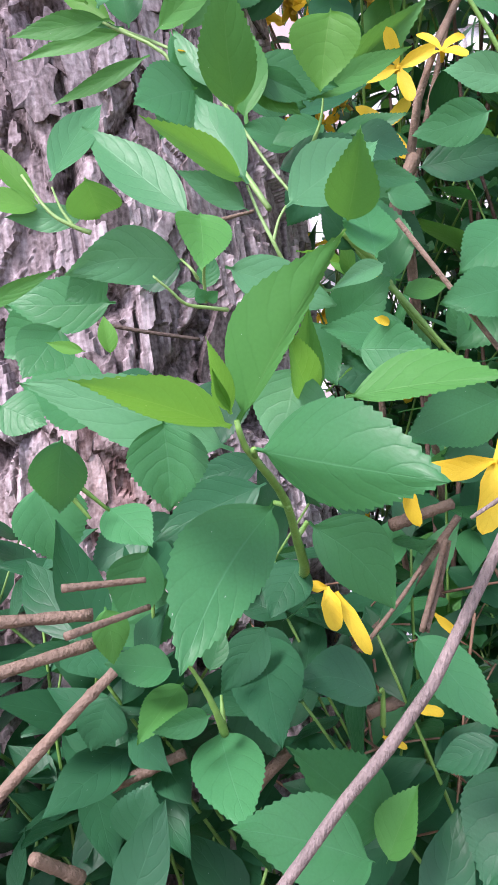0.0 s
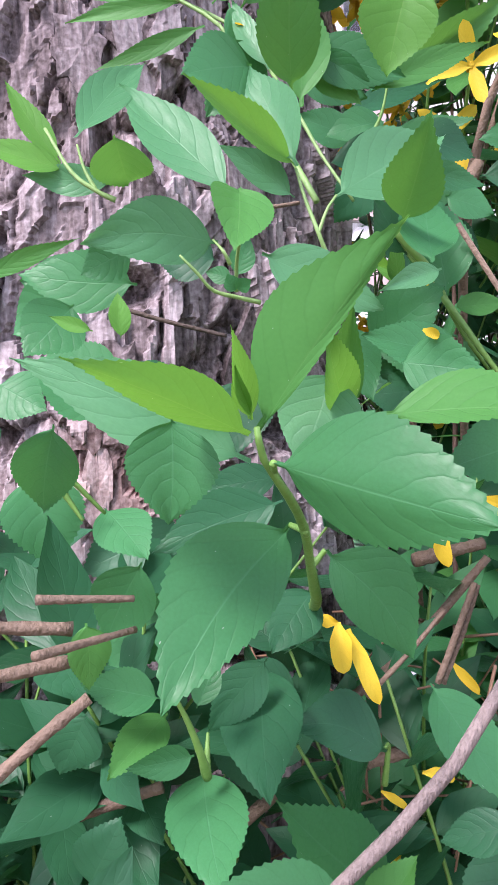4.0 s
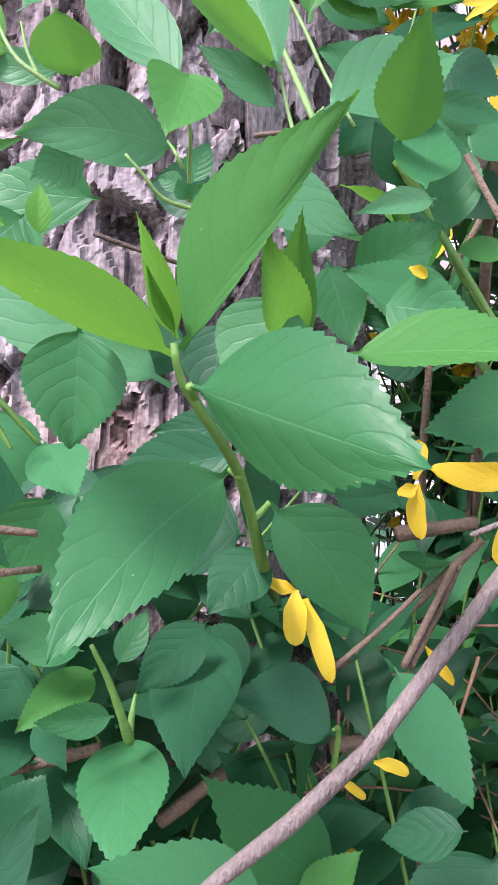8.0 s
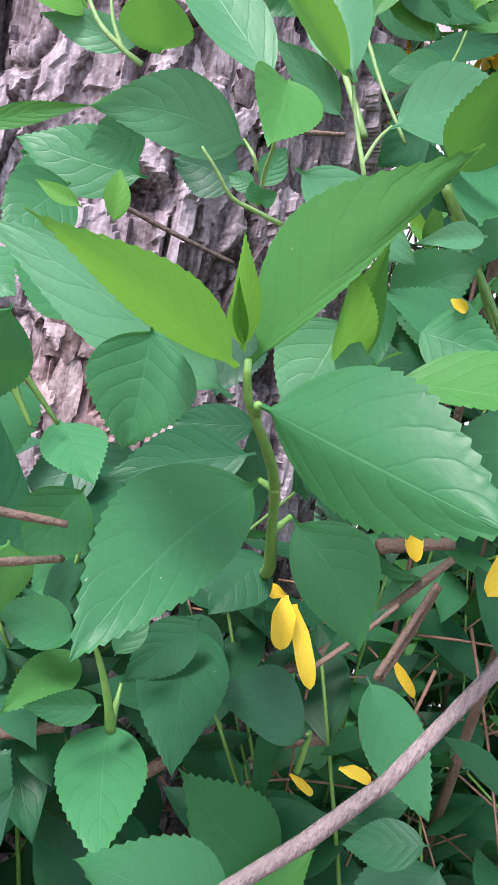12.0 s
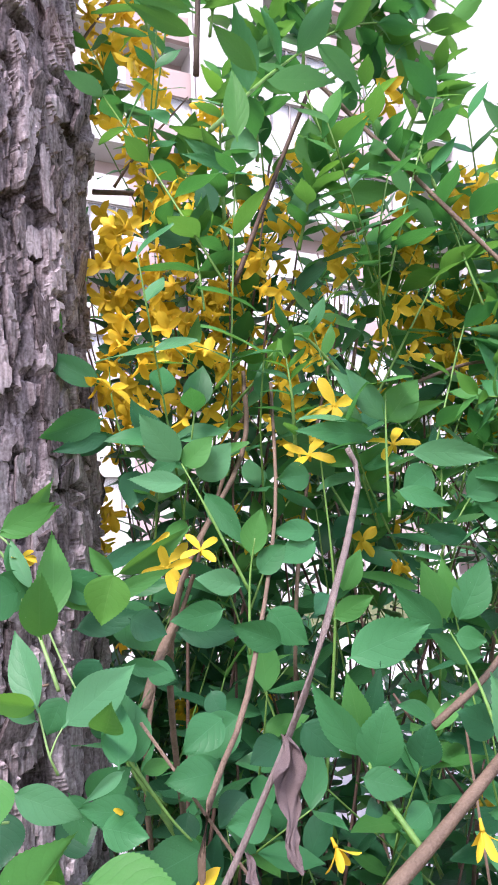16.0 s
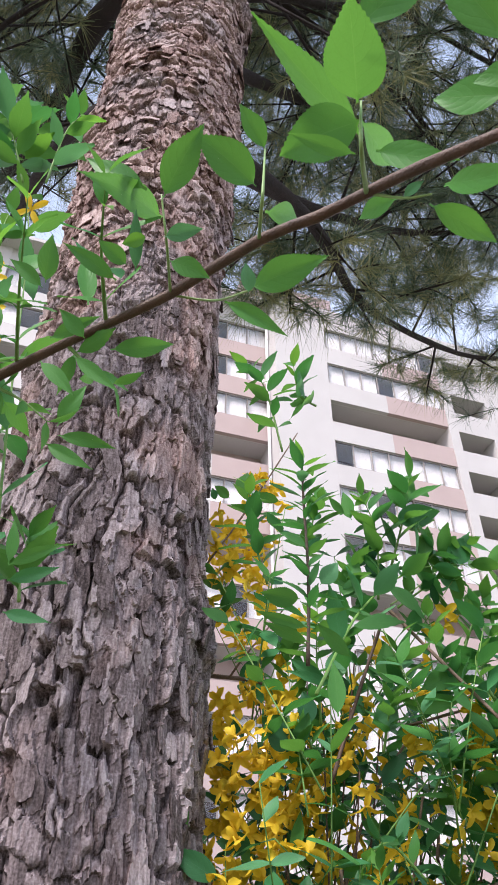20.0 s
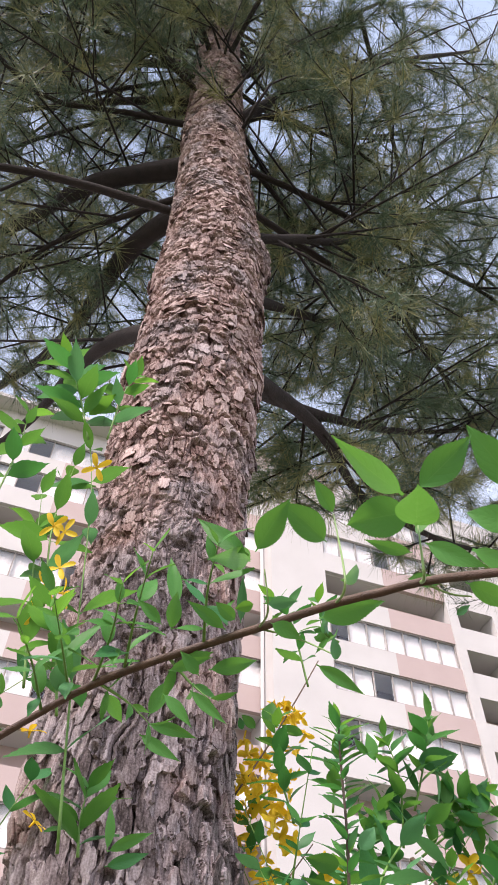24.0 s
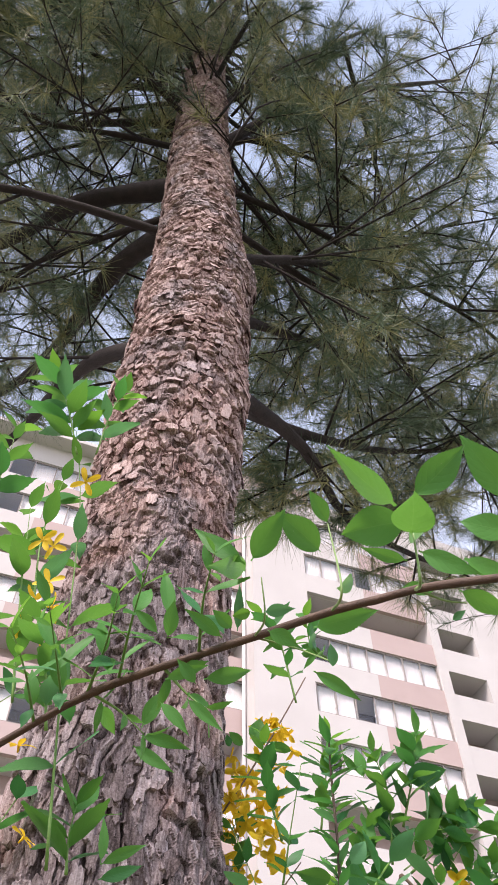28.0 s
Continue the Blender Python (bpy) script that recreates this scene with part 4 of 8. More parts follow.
def shoot(points, r, pairs, length, tone, seed, wr, up):
    """A leafy shoot: opposite leaves in pairs turned a quarter from pair to pair, a tuft of young ones on top."""
    rng = random.Random(1000 + seed)
    s = twig(points, r, r * 0.6, "twig" if seed == 0 else "green")
    line = smooth_line(points, 24)
    m = len(line) - 1
    turn = rng.random() * 6.28
    pairs = pairs + 2 if 4 < seed < 80 else pairs
    for i in range(pairs):
        k = 0.18 + 0.82 * i / max(1, pairs - 1)
        p = line[min(m, int(k * m))]
        d = (line[min(m, int(k * m) + 1)] - line[max(0, int(k * m) - 2)]).normalized()
        a = d.cross(Vector((0.2, 0.4, 0.9))).normalized()
        b = d.cross(a)
        turn += math.pi / 2 + rng.uniform(-0.3, 0.3)
        top = i >= pairs - 2
        for side in (0, math.pi):
            w = turn + side + rng.uniform(-0.25, 0.25)
            out = a * math.cos(w) + b * math.sin(w)
            ax = (out * rng.uniform(0.7, 1.0) + d * (rng.uniform(0.7, 1.2) if top else rng.uniform(0.2, 0.7)) + Vector((0, 0, rng.uniform(-0.25, 0.25)))).normalized()
            ln = length * (0.86 if seed < 80 else 1.0) * rng.uniform(0.72, 1.12) * (0.75 if top else 1.0)
            n = (d + Vector((0, -0.25, 0.5)) + Vector((rng.gauss(0, 0.2), rng.gauss(0, 0.2), rng.gauss(0, 0.2)))).normalized()
            tn = ("y" if rng.random() < 0.35 else "g") if top else (tone if rng.random() < 0.3 else rng.choice("mgggl"))
            ob = add("leaf", SHARED_BY_TONE[tn][rng.randrange(6)], s)
            ob.matrix_local = leaf_pose(p, p + ax * ln, n) @ Matrix.Diagonal((1, wr * (1.2 if 4 < seed < 80 else 1.0) / 0.42, 1, 1))


flower_no = 0


def flower(centre, facing, span, tilt, droop):
    """A four-petalled flower with petals of their own on a short calyx."""
    global flower_no
    flower_no += 1
    rng = random.Random(500 + flower_no)
    z = Vector(facing).normalized()
    axis = z.cross(Vector((rng.uniform(-1, 1), rng.uniform(-1, 1), 0.6))).normalized()
    z = Matrix.Rotation(radians(tilt), 3, axis) @ z
    if droop:
        z = (z * 0.5 + Vector((0, 0, -0.9))).normalized()
    m = Matrix.Translation(centre) @ z.to_track_quat("Z", "Y").to_matrix().to_4x4() @ Matrix.Rotation(rng.random() * 1.5, 4, "Z") @ Matrix.Scale(span * 0.55, 4)
    v, f = tube([(0, 0, -0.35), (0, 0, -0.12), (0, 0, 0.03)], 0.05, 0.1, 4, 6, 0)
    fl = add("flower", mesh_from("calyx", v, f, PETAL, True), bush, "yellow four-petalled forsythia flower")
    fl.matrix_local = m
    for k in range(4):
        p = add("petal", PETALS[rng.randrange(4)], fl)
        p.matrix_local = Matrix.Rotation(math.pi / 2 * k + rng.uniform(-0.2, 0.2), 4, "Z") @ Matrix.Rotation(-rng.uniform(0.1, 0.35) - (0.7 if droop else 0), 4, "Y")


# the nearest shoots, leaf by leaf, the weathered twig and the sticks among them
s = twig([(0.0507, 0.3993, 0.8813), (0.0572, 0.3411, 0.9053), (0.0637, 0.2925, 0.9218), (0.0642, 0.2828, 0.9278), (0.0637, 0.2771, 0.9348), (0.0635, 0.2655, 0.944), (0.0615, 0.2554, 0.9515), (0.0582, 0.2492, 0.9583), (0.0575, 0.2464, 0.964)], .0016, .0012, 'green')
s = twig([(0.0611, 0.2549, 0.9523), (0.0596, 0.2533, 0.9552), (0.06, 0.2466, 0.958)], .0008, .0013, 'green')
s = twig([(0.0637, 0.2685, 0.942), (0.0634, 0.2654, 0.9435), (0.0601, 0.2739, 0.9433)], .0008, .0013, 'green')
s = twig([(0.0638, 0.2776, 0.9337), (0.0652, 0.2785, 0.9352), (0.0669, 0.2784, 0.9372)], .0008, .0013, 'green')
leaf(s, (0.0572, 0.2523, 0.9632), (0.0818, 0.2375, 0.9944), 0.0120, (-0.25, -0.94, -0.25), -0.12, 0.06, 'g', halves=(1.8, .3))
leaf(s, (0.0555, 0.2524, 0.958), (0.0179, 0.2402, 0.9779), 0.0143, (0.36, -0.92, 0.12), 0.1, 0.1, 'l', saw=.5)
leaf(s, (0.0549, 0.2553, 0.9625), (0.0389, 0.2138, 0.9737), 0.0085, (0.86, -0.41, -0.30), (-.9, .15), 0.05, 'y', halves=(.6, 1.3))
leaf(s, (0.0557, 0.2538, 0.9652), (0.056, 0.235, 0.9789), 0.0041, (0.54, -0.49, -0.69), 0.25, 0.05, 'y')
leaf(s, (0.0552, 0.2542, 0.9653), (0.0551, 0.2403, 0.9737), 0.0031, (-0.07, -0.52, -0.85), 0.25, 0.05, 'y')
leaf(s, (0.06, 0.2466, 0.958), (0.0906, 0.2229, 0.9507), 0.0197, (-0.58, -0.80, 0.16), (-.3, -.55), 0.08, 'm', halves=(1.18, .85))
leaf(s, (0.0601, 0.2739, 0.9433), (0.0409, 0.2431, 0.9173), 0.0209, (0.39, -0.72, 0.57), 0.08, 0.08, 'm', halves=(.8, 1.2), bow=-.055)
leaf(s, (0.0669, 0.2784, 0.9372), (0.0859, 0.2875, 0.9106), 0.0183, (0.46, -0.89, 0.03), 0.1, 0.08, 'm', halves=(1.07, .85), bow=.09, saw=.2)
leaf(s, (0.063, 0.2989, 0.9237), (0.054, 0.286, 0.9128), 0.0131, (0.19, -0.71, 0.68), 0.1, 0.05, 'd', saw=.2)
leaf(s, (0.0435, 0.2457, 0.9663), (0.0422, 0.2451, 0.9481), 0.0154, (0.16, -0.99, 0.02), 0.3, 0.1, 'm', bow=.02)
s = twig([(0.0727, 0.287, 0.9591), (0.0714, 0.2861, 0.9644), (0.071, 0.2853, 0.9681)], .0008, .0006, 'green')
leaf(s, (0.0719, 0.2712, 0.9655), (0.0702, 0.2454, 0.9799), 0.0086, (0.68, -0.39, -0.62), 0.4, 0.05, 'y')
leaf(s, (0.072, 0.276, 0.9659), (0.0735, 0.2533, 0.9839), 0.0073, (-0.40, -0.59, -0.71), 0.4, 0.05, 'g')
leaf(s, (0.0698, 0.2656, 0.9733), (0.0635, 0.2582, 0.9567), 0.0158, (0.02, -0.92, 0.40), 0.1, 0.08, 'l', saw=.25)
leaf(s, (0.0715, 0.3145, 0.9873), (0.0787, 0.3094, 0.9684), 0.0124, (0.19, -0.93, 0.32), 0.1, 0.05, 'm')
leaf(s, (0.0795, 0.2827, 0.9648), (0.1135, 0.264, 0.9662), 0.0145, (-0.46, -0.80, 0.39), (-.3, .3), 0.08, 'g', halves=(1.4, .5))
leaf(s, (0.1268, 0.3265, 0.9583), (0.0957, 0.3112, 0.9508), 0.0197, (0.34, -0.87, 0.36), 0.12, 0.08, 'm')
leaf(s, (0.1003, 0.3098, 0.9785), (0.0769, 0.3023, 0.9843), 0.0128, (0.34, -0.92, 0.19), 0.12, 0.1, 'm')
s = twig([(0.0696, 0.2962, 0.9985), (0.067, 0.2934, 1.0058), (0.064, 0.2966, 1.0147), (0.0621, 0.2978, 1.0218)], .0008, .0007, 'pale')
s = twig([(0.067, 0.2934, 1.0058), (0.069, 0.2949, 1.0112), (0.0712, 0.2974, 1.015)], .0006, .0006, 'pale')
leaf(s, (0.0559, 0.277, 0.9985), (0.0808, 0.2797, 0.9871), 0.0127, (0.20, -0.96, 0.20), 0.15, 0.1, 'l', saw=.25)
leaf(s, (0.0709, 0.2977, 1.0148), (0.1002, 0.3175, 1.0359), 0.0180, (0.34, -0.87, 0.35), 0.15, 0.1, 'l', saw=.25)
leaf(s, (0.0621, 0.2996, 1.0229), (0.0445, 0.2684, 1.0325), 0.0084, (0.84, -0.52, -0.14), 0.5, 0.06, 'y')
leaf(s, (0.0627, 0.2956, 1.0215), (0.0502, 0.3088, 1.0524), 0.0138, (-0.31, -0.91, 0.27), 0.3, 0.06, 'l', saw=.25)
leaf(s, (0.0613, 0.3031, 1.0168), (0.045, 0.2949, 1.0282), 0.0079, (0.38, -0.92, -0.11), 0.25, 0.1, 'l', saw=.25)
leaf(s, (0.0604, 0.3163, 1.0471), (0.0631, 0.2961, 1.0735), 0.0154, (-0.10, -0.80, -0.60), 0.15, 0.05, 'g')
s = twig([(0.0859, 0.3184, 1.0109), (0.0903, 0.3187, 1.0049), (0.0949, 0.3211, 0.9997), (0.1022, 0.3244, 0.9854), (0.1103, 0.33, 0.9748)], .0014, .001, 'green')
leaf(s, (0.0863, 0.3062, 1.0096), (0.0904, 0.2795, 1.0247), 0.0133, (-0.37, -0.50, -0.79), 0.3, 0.05, 'g')
leaf(s, (0.0921, 0.2968, 0.9983), (0.0933, 0.3149, 1.0207), 0.0140, (0.17, -0.77, 0.61), 0.12, 0.08, 'm')
leaf(s, (0.0945, 0.2996, 0.9974), (0.081, 0.282, 0.9912), 0.0055, (0.71, -0.64, 0.29), 0.3, 0.1, 'l', saw=.25)
s = twig([(0.0552, 0.2773, 0.9888), (0.0513, 0.2748, 0.9896), (0.0465, 0.2722, 0.9909), (0.0437, 0.27, 0.9942), (0.0406, 0.2688, 0.9976)], .0007, .0006, 'pale')
s = twig([(0.0507, 0.2748, 0.9909), (0.0515, 0.2712, 0.9959), (0.053, 0.2657, 1.0003), (0.0515, 0.2638, 1.0051)], .0006, .0005, 'pale')
s = twig([(0.0501, 0.272, 0.9958), (0.049, 0.271, 0.9982), (0.0465, 0.274, 1.0013)], .0006, .0005, 'pale')
leaf(s, (0.0466, 0.2792, 1.002), (0.0236, 0.2624, 0.9998), 0.0129, (0.59, -0.79, -0.15), 0.1, 0.1, 'l', halves=(.95, 1.1), bow=-.09, saw=.3)
leaf(s, (0.0538, 0.262, 1.0075), (0.0555, 0.2481, 0.995), 0.0118, (0.40, -0.59, 0.71), 0.35, 0.1, 'g')
leaf(s, (0.0512, 0.2741, 0.9938), (0.0538, 0.275, 1.0016), 0.0052, (0.08, -0.99, 0.10), 0.15, 0.05, 'm')
leaf(s, (0.0502, 0.2729, 0.9931), (0.0445, 0.2742, 0.9951), 0.0037, (-0.21, -0.98, 0.08), 0.15, 0.05, 'm')
leaf(s, (0.0508, 0.2727, 0.9905), (0.0497, 0.2708, 0.9938), 0.0036, (0.40, -0.84, -0.36), 0.15, 0.05, 'm')
leaf(s, (0.0513, 0.2708, 0.9906), (0.0544, 0.2693, 0.9922), 0.0031, (-0.12, -0.83, -0.55), 0.15, 0.05, 'm')
s = twig([(0.0281, 0.269, 1.0092), (0.0247, 0.2676, 1.0109), (0.0199, 0.2672, 1.0148), (0.0141, 0.2692, 1.0244)], .0008, .0007, 'pale')
s = twig([(0.0247, 0.2676, 1.0109), (0.0225, 0.2676, 1.0152), (0.0211, 0.2678, 1.0202)], .0006, .0005, 'pale')
leaf(s, (0.0518, 0.2666, 1.008), (0.0264, 0.2778, 1.0387), 0.0125, (0.08, -0.91, 0.40), 0.2, 0.1, 'l', saw=.25)
leaf(s, (0.0218, 0.2653, 1.0206), (0.0301, 0.2909, 1.0482), 0.0094, (0.38, -0.73, 0.57), 0.3, 0.08, 'l', saw=.25)
leaf(s, (0.0162, 0.2739, 1.0175), (-0.001, 0.2671, 1.0234), 0.0068, (0.43, -0.86, 0.26), 0.3, 0.08, 'y')
leaf(s, (0.0151, 0.2738, 1.0189), (0.0044, 0.2726, 1.0375), 0.0058, (0.41, -0.90, 0.18), 0.3, 0.08, 'y')
leaf(s, (0.0307, 0.2611, 1.0186), (0.0292, 0.2749, 1.0127), 0.0120, (0.13, -0.38, -0.92), 0.35, 0.1, 'g')
leaf(s, (0.0258, 0.2751, 1.0145), (0.0067, 0.2726, 1.0171), 0.0066, (0.11, -0.98, -0.14), 0.2, 0.08, 'l', saw=.25)
s = twig([(0.0387, 0.2845, 0.8846), (0.0382, 0.2809, 0.8916), (0.0363, 0.2781, 0.9), (0.0339, 0.2751, 0.9077)], .0012, .001, 'green')
s = twig([(0.0387, 0.2846, 0.886), (0.0386, 0.2859, 0.8899), (0.0384, 0.2882, 0.8932)], .0009, .0008, 'green')
leaf(s, (0.0351, 0.2951, 0.8804), (0.0454, 0.2625, 0.8745), 0.0180, (-0.07, -0.20, 0.98), 0.14, 0.08, 'm')
leaf(s, (0.0793, 0.3043, 0.8823), (0.0567, 0.2971, 0.891), 0.0154, (0.43, -0.76, 0.48), 0.1, 0.06, 'd', halves=(.85, 1.2), bow=-.1, saw=.4)
leaf(s, (0.0487, 0.3076, 0.9025), (0.0542, 0.2711, 0.8876), 0.0192, (-0.08, -0.39, 0.92), 0.1, 0.06, 'd', saw=.3)
leaf(s, (0.052, 0.2942, 0.9085), (0.0387, 0.2872, 0.8933), 0.0115, (0.31, -0.94, 0.16), 0.1, 0.06, 'd')
leaf(s, (0.0722, 0.275, 0.8547), (0.0452, 0.2535, 0.8793), 0.0205, (0.77, -0.42, 0.48), 0.14, 0.06, 'm')
leaf(s, (0.0787, 0.3224, 0.8331), (0.0567, 0.2831, 0.8794), 0.0241, (0.82, -0.57, -0.10), 0.1, 0.06, 'm')
leaf(s, (0.0914, 0.3195, 0.8934), (0.1104, 0.3028, 0.8721), 0.0170, (0.18, -0.69, 0.70), 0.15, 0.12, 'm')
leaf(s, (0.1069, 0.2889, 0.8741), (0.0899, 0.2937, 0.8667), 0.0098, (-0.44, -0.71, 0.55), 0.12, 0.06, 'd')
leaf(s, (0.117, 0.3132, 0.8554), (0.0997, 0.2986, 0.8288), 0.0254, (-0.25, -0.77, 0.59), 0.12, 0.06, 'd')
leaf(s, (0.0747, 0.3051, 0.8338), (0.086, 0.3083, 0.8543), 0.0134, (-0.57, -0.70, 0.42), 0.4, 0.06, 'g')
s = twig([(0.0079, 0.2783, 0.956), (0.0112, 0.2786, 0.9541), (0.0178, 0.2839, 0.9448)], .0011, .0009, 'green')
s = twig([(0.0099, 0.2763, 0.9528), (0.0147, 0.2783, 0.9441)], .0009, .0008, 'green')
leaf(s, (0.0249, 0.2409, 0.9657), (0.0176, 0.2507, 0.9488), 0.0111, (0.11, -0.84, -0.53), 0.14, 0.08, 'm')
leaf(s, (0.0152, 0.2912, 0.945), (0.0294, 0.2758, 0.9365), 0.0130, (-0.09, -0.54, 0.84), 0.1, 0.05, 'm')
leaf(s, (0.0329, 0.2606, 0.9388), (0.0232, 0.2636, 0.9212), 0.0128, (-0.05, -0.99, -0.14), 0.14, 0.06, 'm')
leaf(s, (0.0209, 0.2613, 0.9267), (0.0216, 0.2604, 0.9136), 0.0088, (0.61, -0.79, 0.08), 0.15, 0.06, 'g')
leaf(s, (0.0284, 0.291, 0.8964), (0.02, 0.2721, 0.8906), 0.0104, (0.38, -0.42, 0.82), 0.2, 0.06, 'g')
leaf(s, (0.0368, 0.2806, 0.8915), (0.0249, 0.2701, 0.893), 0.0071, (0.67, -0.73, 0.17), 0.2, 0.06, 'm')
leaf(s, (0.0384, 0.2777, 0.9033), (0.0424, 0.2824, 0.9135), 0.0062, (0.14, -0.92, 0.37), 0.2, 0.06, 'm')
leaf(s, (0.0292, 0.2823, 0.9034), (0.0137, 0.2755, 0.9092), 0.0102, (0.49, -0.75, 0.45), 0.15, 0.06, 'm')
leaf(s, (0.0559, 0.3044, 0.9443), (0.0244, 0.2941, 0.9336), 0.0152, (0.19, -0.93, 0.32), 0.1, 0.06, 'd')
leaf(s, (0.0551, 0.3097, 0.9499), (0.0337, 0.3066, 0.9474), 0.0097, (0.11, -0.96, 0.25), 0.1, 0.06, 'd')
leaf(s, (0.0232, 0.2988, 0.9977), (-0.0057, 0.2951, 1.0018), 0.0152, (0.14, -0.99, 0.08), 0.12, 0.06, 'm')
leaf(s, (0.0263, 0.2844, 1.0029), (0.015, 0.2825, 0.9976), 0.0097, (0.22, -0.97, -0.10), 0.12, 0.06, 'm')
leaf(s, (-0.0074, 0.2793, 0.9972), (0.0161, 0.2781, 1.0046), 0.0042, (0.02, -0.98, -0.21), 0.2, 0.1, 'g')
leaf(s, (0.0329, 0.2533, 0.9804), (0.0326, 0.2539, 0.9887), 0.0040, (0.55, -0.83, 0.07), 0.4, 0.06, 'y')
leaf(s, (0.028, 0.2527, 0.9818), (0.0202, 0.2518, 0.9849), 0.0027, (0.18, -0.96, 0.20), 0.4, 0.06, 'y')
leaf(s, (-0.0082, 0.2876, 0.975), (0.005, 0.2839, 0.9684), 0.0124, (-0.04, -0.90, 0.43), 0.12, 0.06, 'm')
leaf(s, (0.0742, 0.4053, 1.0747), (0.1154, 0.4238, 1.0945), 0.0100, (0.36, -0.93, 0.12), 0.2, 0.12, 'd')
leaf(s, (0.0905, 0.3232, 1.0734), (0.0848, 0.3209, 1.0512), 0.0299, (-0.04, -0.99, 0.11), 0.35, 0.06, 'y')
leaf(s, (0.1434, 0.3708, 1.0533), (0.1157, 0.3661, 1.0486), 0.0151, (0.18, -0.98, -0.10), 0.12, 0.08, 'm')
leaf(s, (0.1325, 0.3215, 0.9887), (0.1101, 0.316, 0.9874), 0.0158, (0.21, -0.94, 0.28), 0.12, 0.08, 'm')
leaf(s, (0.1371, 0.3339, 1.0081), (0.1178, 0.325, 0.9961), 0.0166, (0.14, -0.89, 0.43), 0.12, 0.08, 'm')
leaf(s, (0.0924, 0.3411, 1.0325), (0.1139, 0.3442, 1.0283), 0.0084, (0.15, -0.99, 0.04), 0.2, 0.1, 'm')
leaf(s, (0.0471, 0.3449, 1.0675), (0.0297, 0.3296, 1.0605), 0.0198, (0.64, -0.76, 0.08), 0.1, 0.06, 'm')
leaf(s, (0.0328, 0.3497, 1.0829), (-0.0012, 0.3427, 1.0718), 0.0058, (0.23, -0.97, -0.08), 0.2, 0.15, 'g')
s = twig([(0.0654, 0.3344, 1.0241), (0.0556, 0.3483, 1.0457), (0.0448, 0.3541, 1.0678), (0.0365, 0.3561, 1.0857), (0.02, 0.3573, 1.0979), (0.0146, 0.3587, 1.1032)], .0013, .001, 'pale')
leaf(s, (0.0207, 0.3521, 1.0977), (-0.012, 0.3433, 1.0951), 0.0090, (0.26, -0.97, 0.01), 0.3, 0.08, 'g')
leaf(s, (0.018, 0.349, 1.1005), (0.0208, 0.3679, 1.1312), 0.0140, (0.28, -0.83, 0.48), 0.2, 0.06, 'l', saw=.25)
leaf(s, (0.0154, 0.3475, 1.1013), (0.0009, 0.3431, 1.1184), 0.0095, (0.29, -0.96, 0.00), 0.4, 0.06, 'y')
leaf(s, (0.0338, 0.3593, 1.0943), (0.0649, 0.3359, 1.1048), 0.0118, (-0.51, -0.81, -0.29), 0.3, 0.1, 'g')
leaf(s, (0.0399, 0.3534, 1.091), (0.0448, 0.3541, 1.0678), 0.0074, (0.43, -0.90, 0.07), 0.3, 0.1, 'm')
leaf(s, (0.0635, 0.3491, 1.0679), (0.0792, 0.3508, 1.0564), 0.0096, (0.06, -1.00, -0.06), 0.2, 0.08, 'g')
leaf(s, (0.0592, 0.3636, 1.0725), (0.0814, 0.366, 1.0646), 0.0135, (0.12, -0.99, 0.02), 0.12, 0.08, 'm')
leaf(s, (0.011, 0.2886, 0.9921), (0.0034, 0.2778, 0.9805), 0.0200, (0.43, -0.78, 0.45), 0.12, 0.08, 'm')
leaf(s, (0.1001, 0.3182, 0.9794), (0.0797, 0.316, 0.9812), 0.0160, (0.12, -0.95, 0.27), 0.12, 0.08, 'm')
s = twig([(0.0265, 0.2333, 0.8505), (0.0494, 0.2375, 0.8702), (0.0689, 0.24, 0.8911), (0.0877, 0.2427, 0.9105), (0.1128, 0.2523, 0.9475), (0.1234, 0.2574, 0.9608), (0.1496, 0.2599, 1.0069), (0.1651, 0.2459, 1.0505), (0.2008, 0.3139, 1.1069), (0.1974, 0.3148, 1.124)], .0011, .0014, 'dry')
s = twig([(0.1132, 0.2544, 0.946), (0.1076, 0.2559, 0.9419), (0.1004, 0.2561, 0.938)], .0006, .0004, 'dry')
leaf(s, (0.1172, 0.3081, 0.942), (0.0966, 0.3029, 0.9432), 0.0075, (0.24, -0.86, 0.44), 0.3, 0.08, 'p')
leaf(s, (0.1172, 0.3081, 0.942), (0.1297, 0.3114, 0.9561), 0.0076, (-0.24, -0.88, 0.42), 0.3, 0.08, 'p')
leaf(s, (0.1172, 0.3081, 0.942), (0.129, 0.3094, 0.9323), 0.0072, (0.25, -0.95, 0.18), 0.3, 0.08, 'p')
leaf(s, (0.1172, 0.3081, 0.942), (0.1112, 0.3016, 0.9243), 0.0090, (-0.28, -0.87, 0.41), 0.3, 0.08, 'p')
leaf(s, (0.0682, 0.3111, 0.9122), (0.0695, 0.3074, 0.9003), 0.0066, (0.28, -0.91, 0.31), 0.3, 0.08, 'p')
leaf(s, (0.0705, 0.3114, 0.9103), (0.0779, 0.3075, 0.8927), 0.0055, (0.26, -0.91, 0.31), 0.3, 0.08, 'p')
leaf(s, (0.0681, 0.3111, 0.9119), (0.0611, 0.3098, 0.9137), 0.0045, (0.27, -0.88, 0.40), 0.3, 0.08, 'p')
leaf(s, (0.0941, 0.3123, 0.9384), (0.0956, 0.3096, 0.9264), 0.0053, (0.12, -0.97, 0.23), 0.3, 0.08, 'p')
leaf(s, (0.094, 0.3122, 0.9377), (0.0903, 0.3092, 0.9356), 0.0041, (0.31, -0.78, 0.55), 0.3, 0.08, 'p')
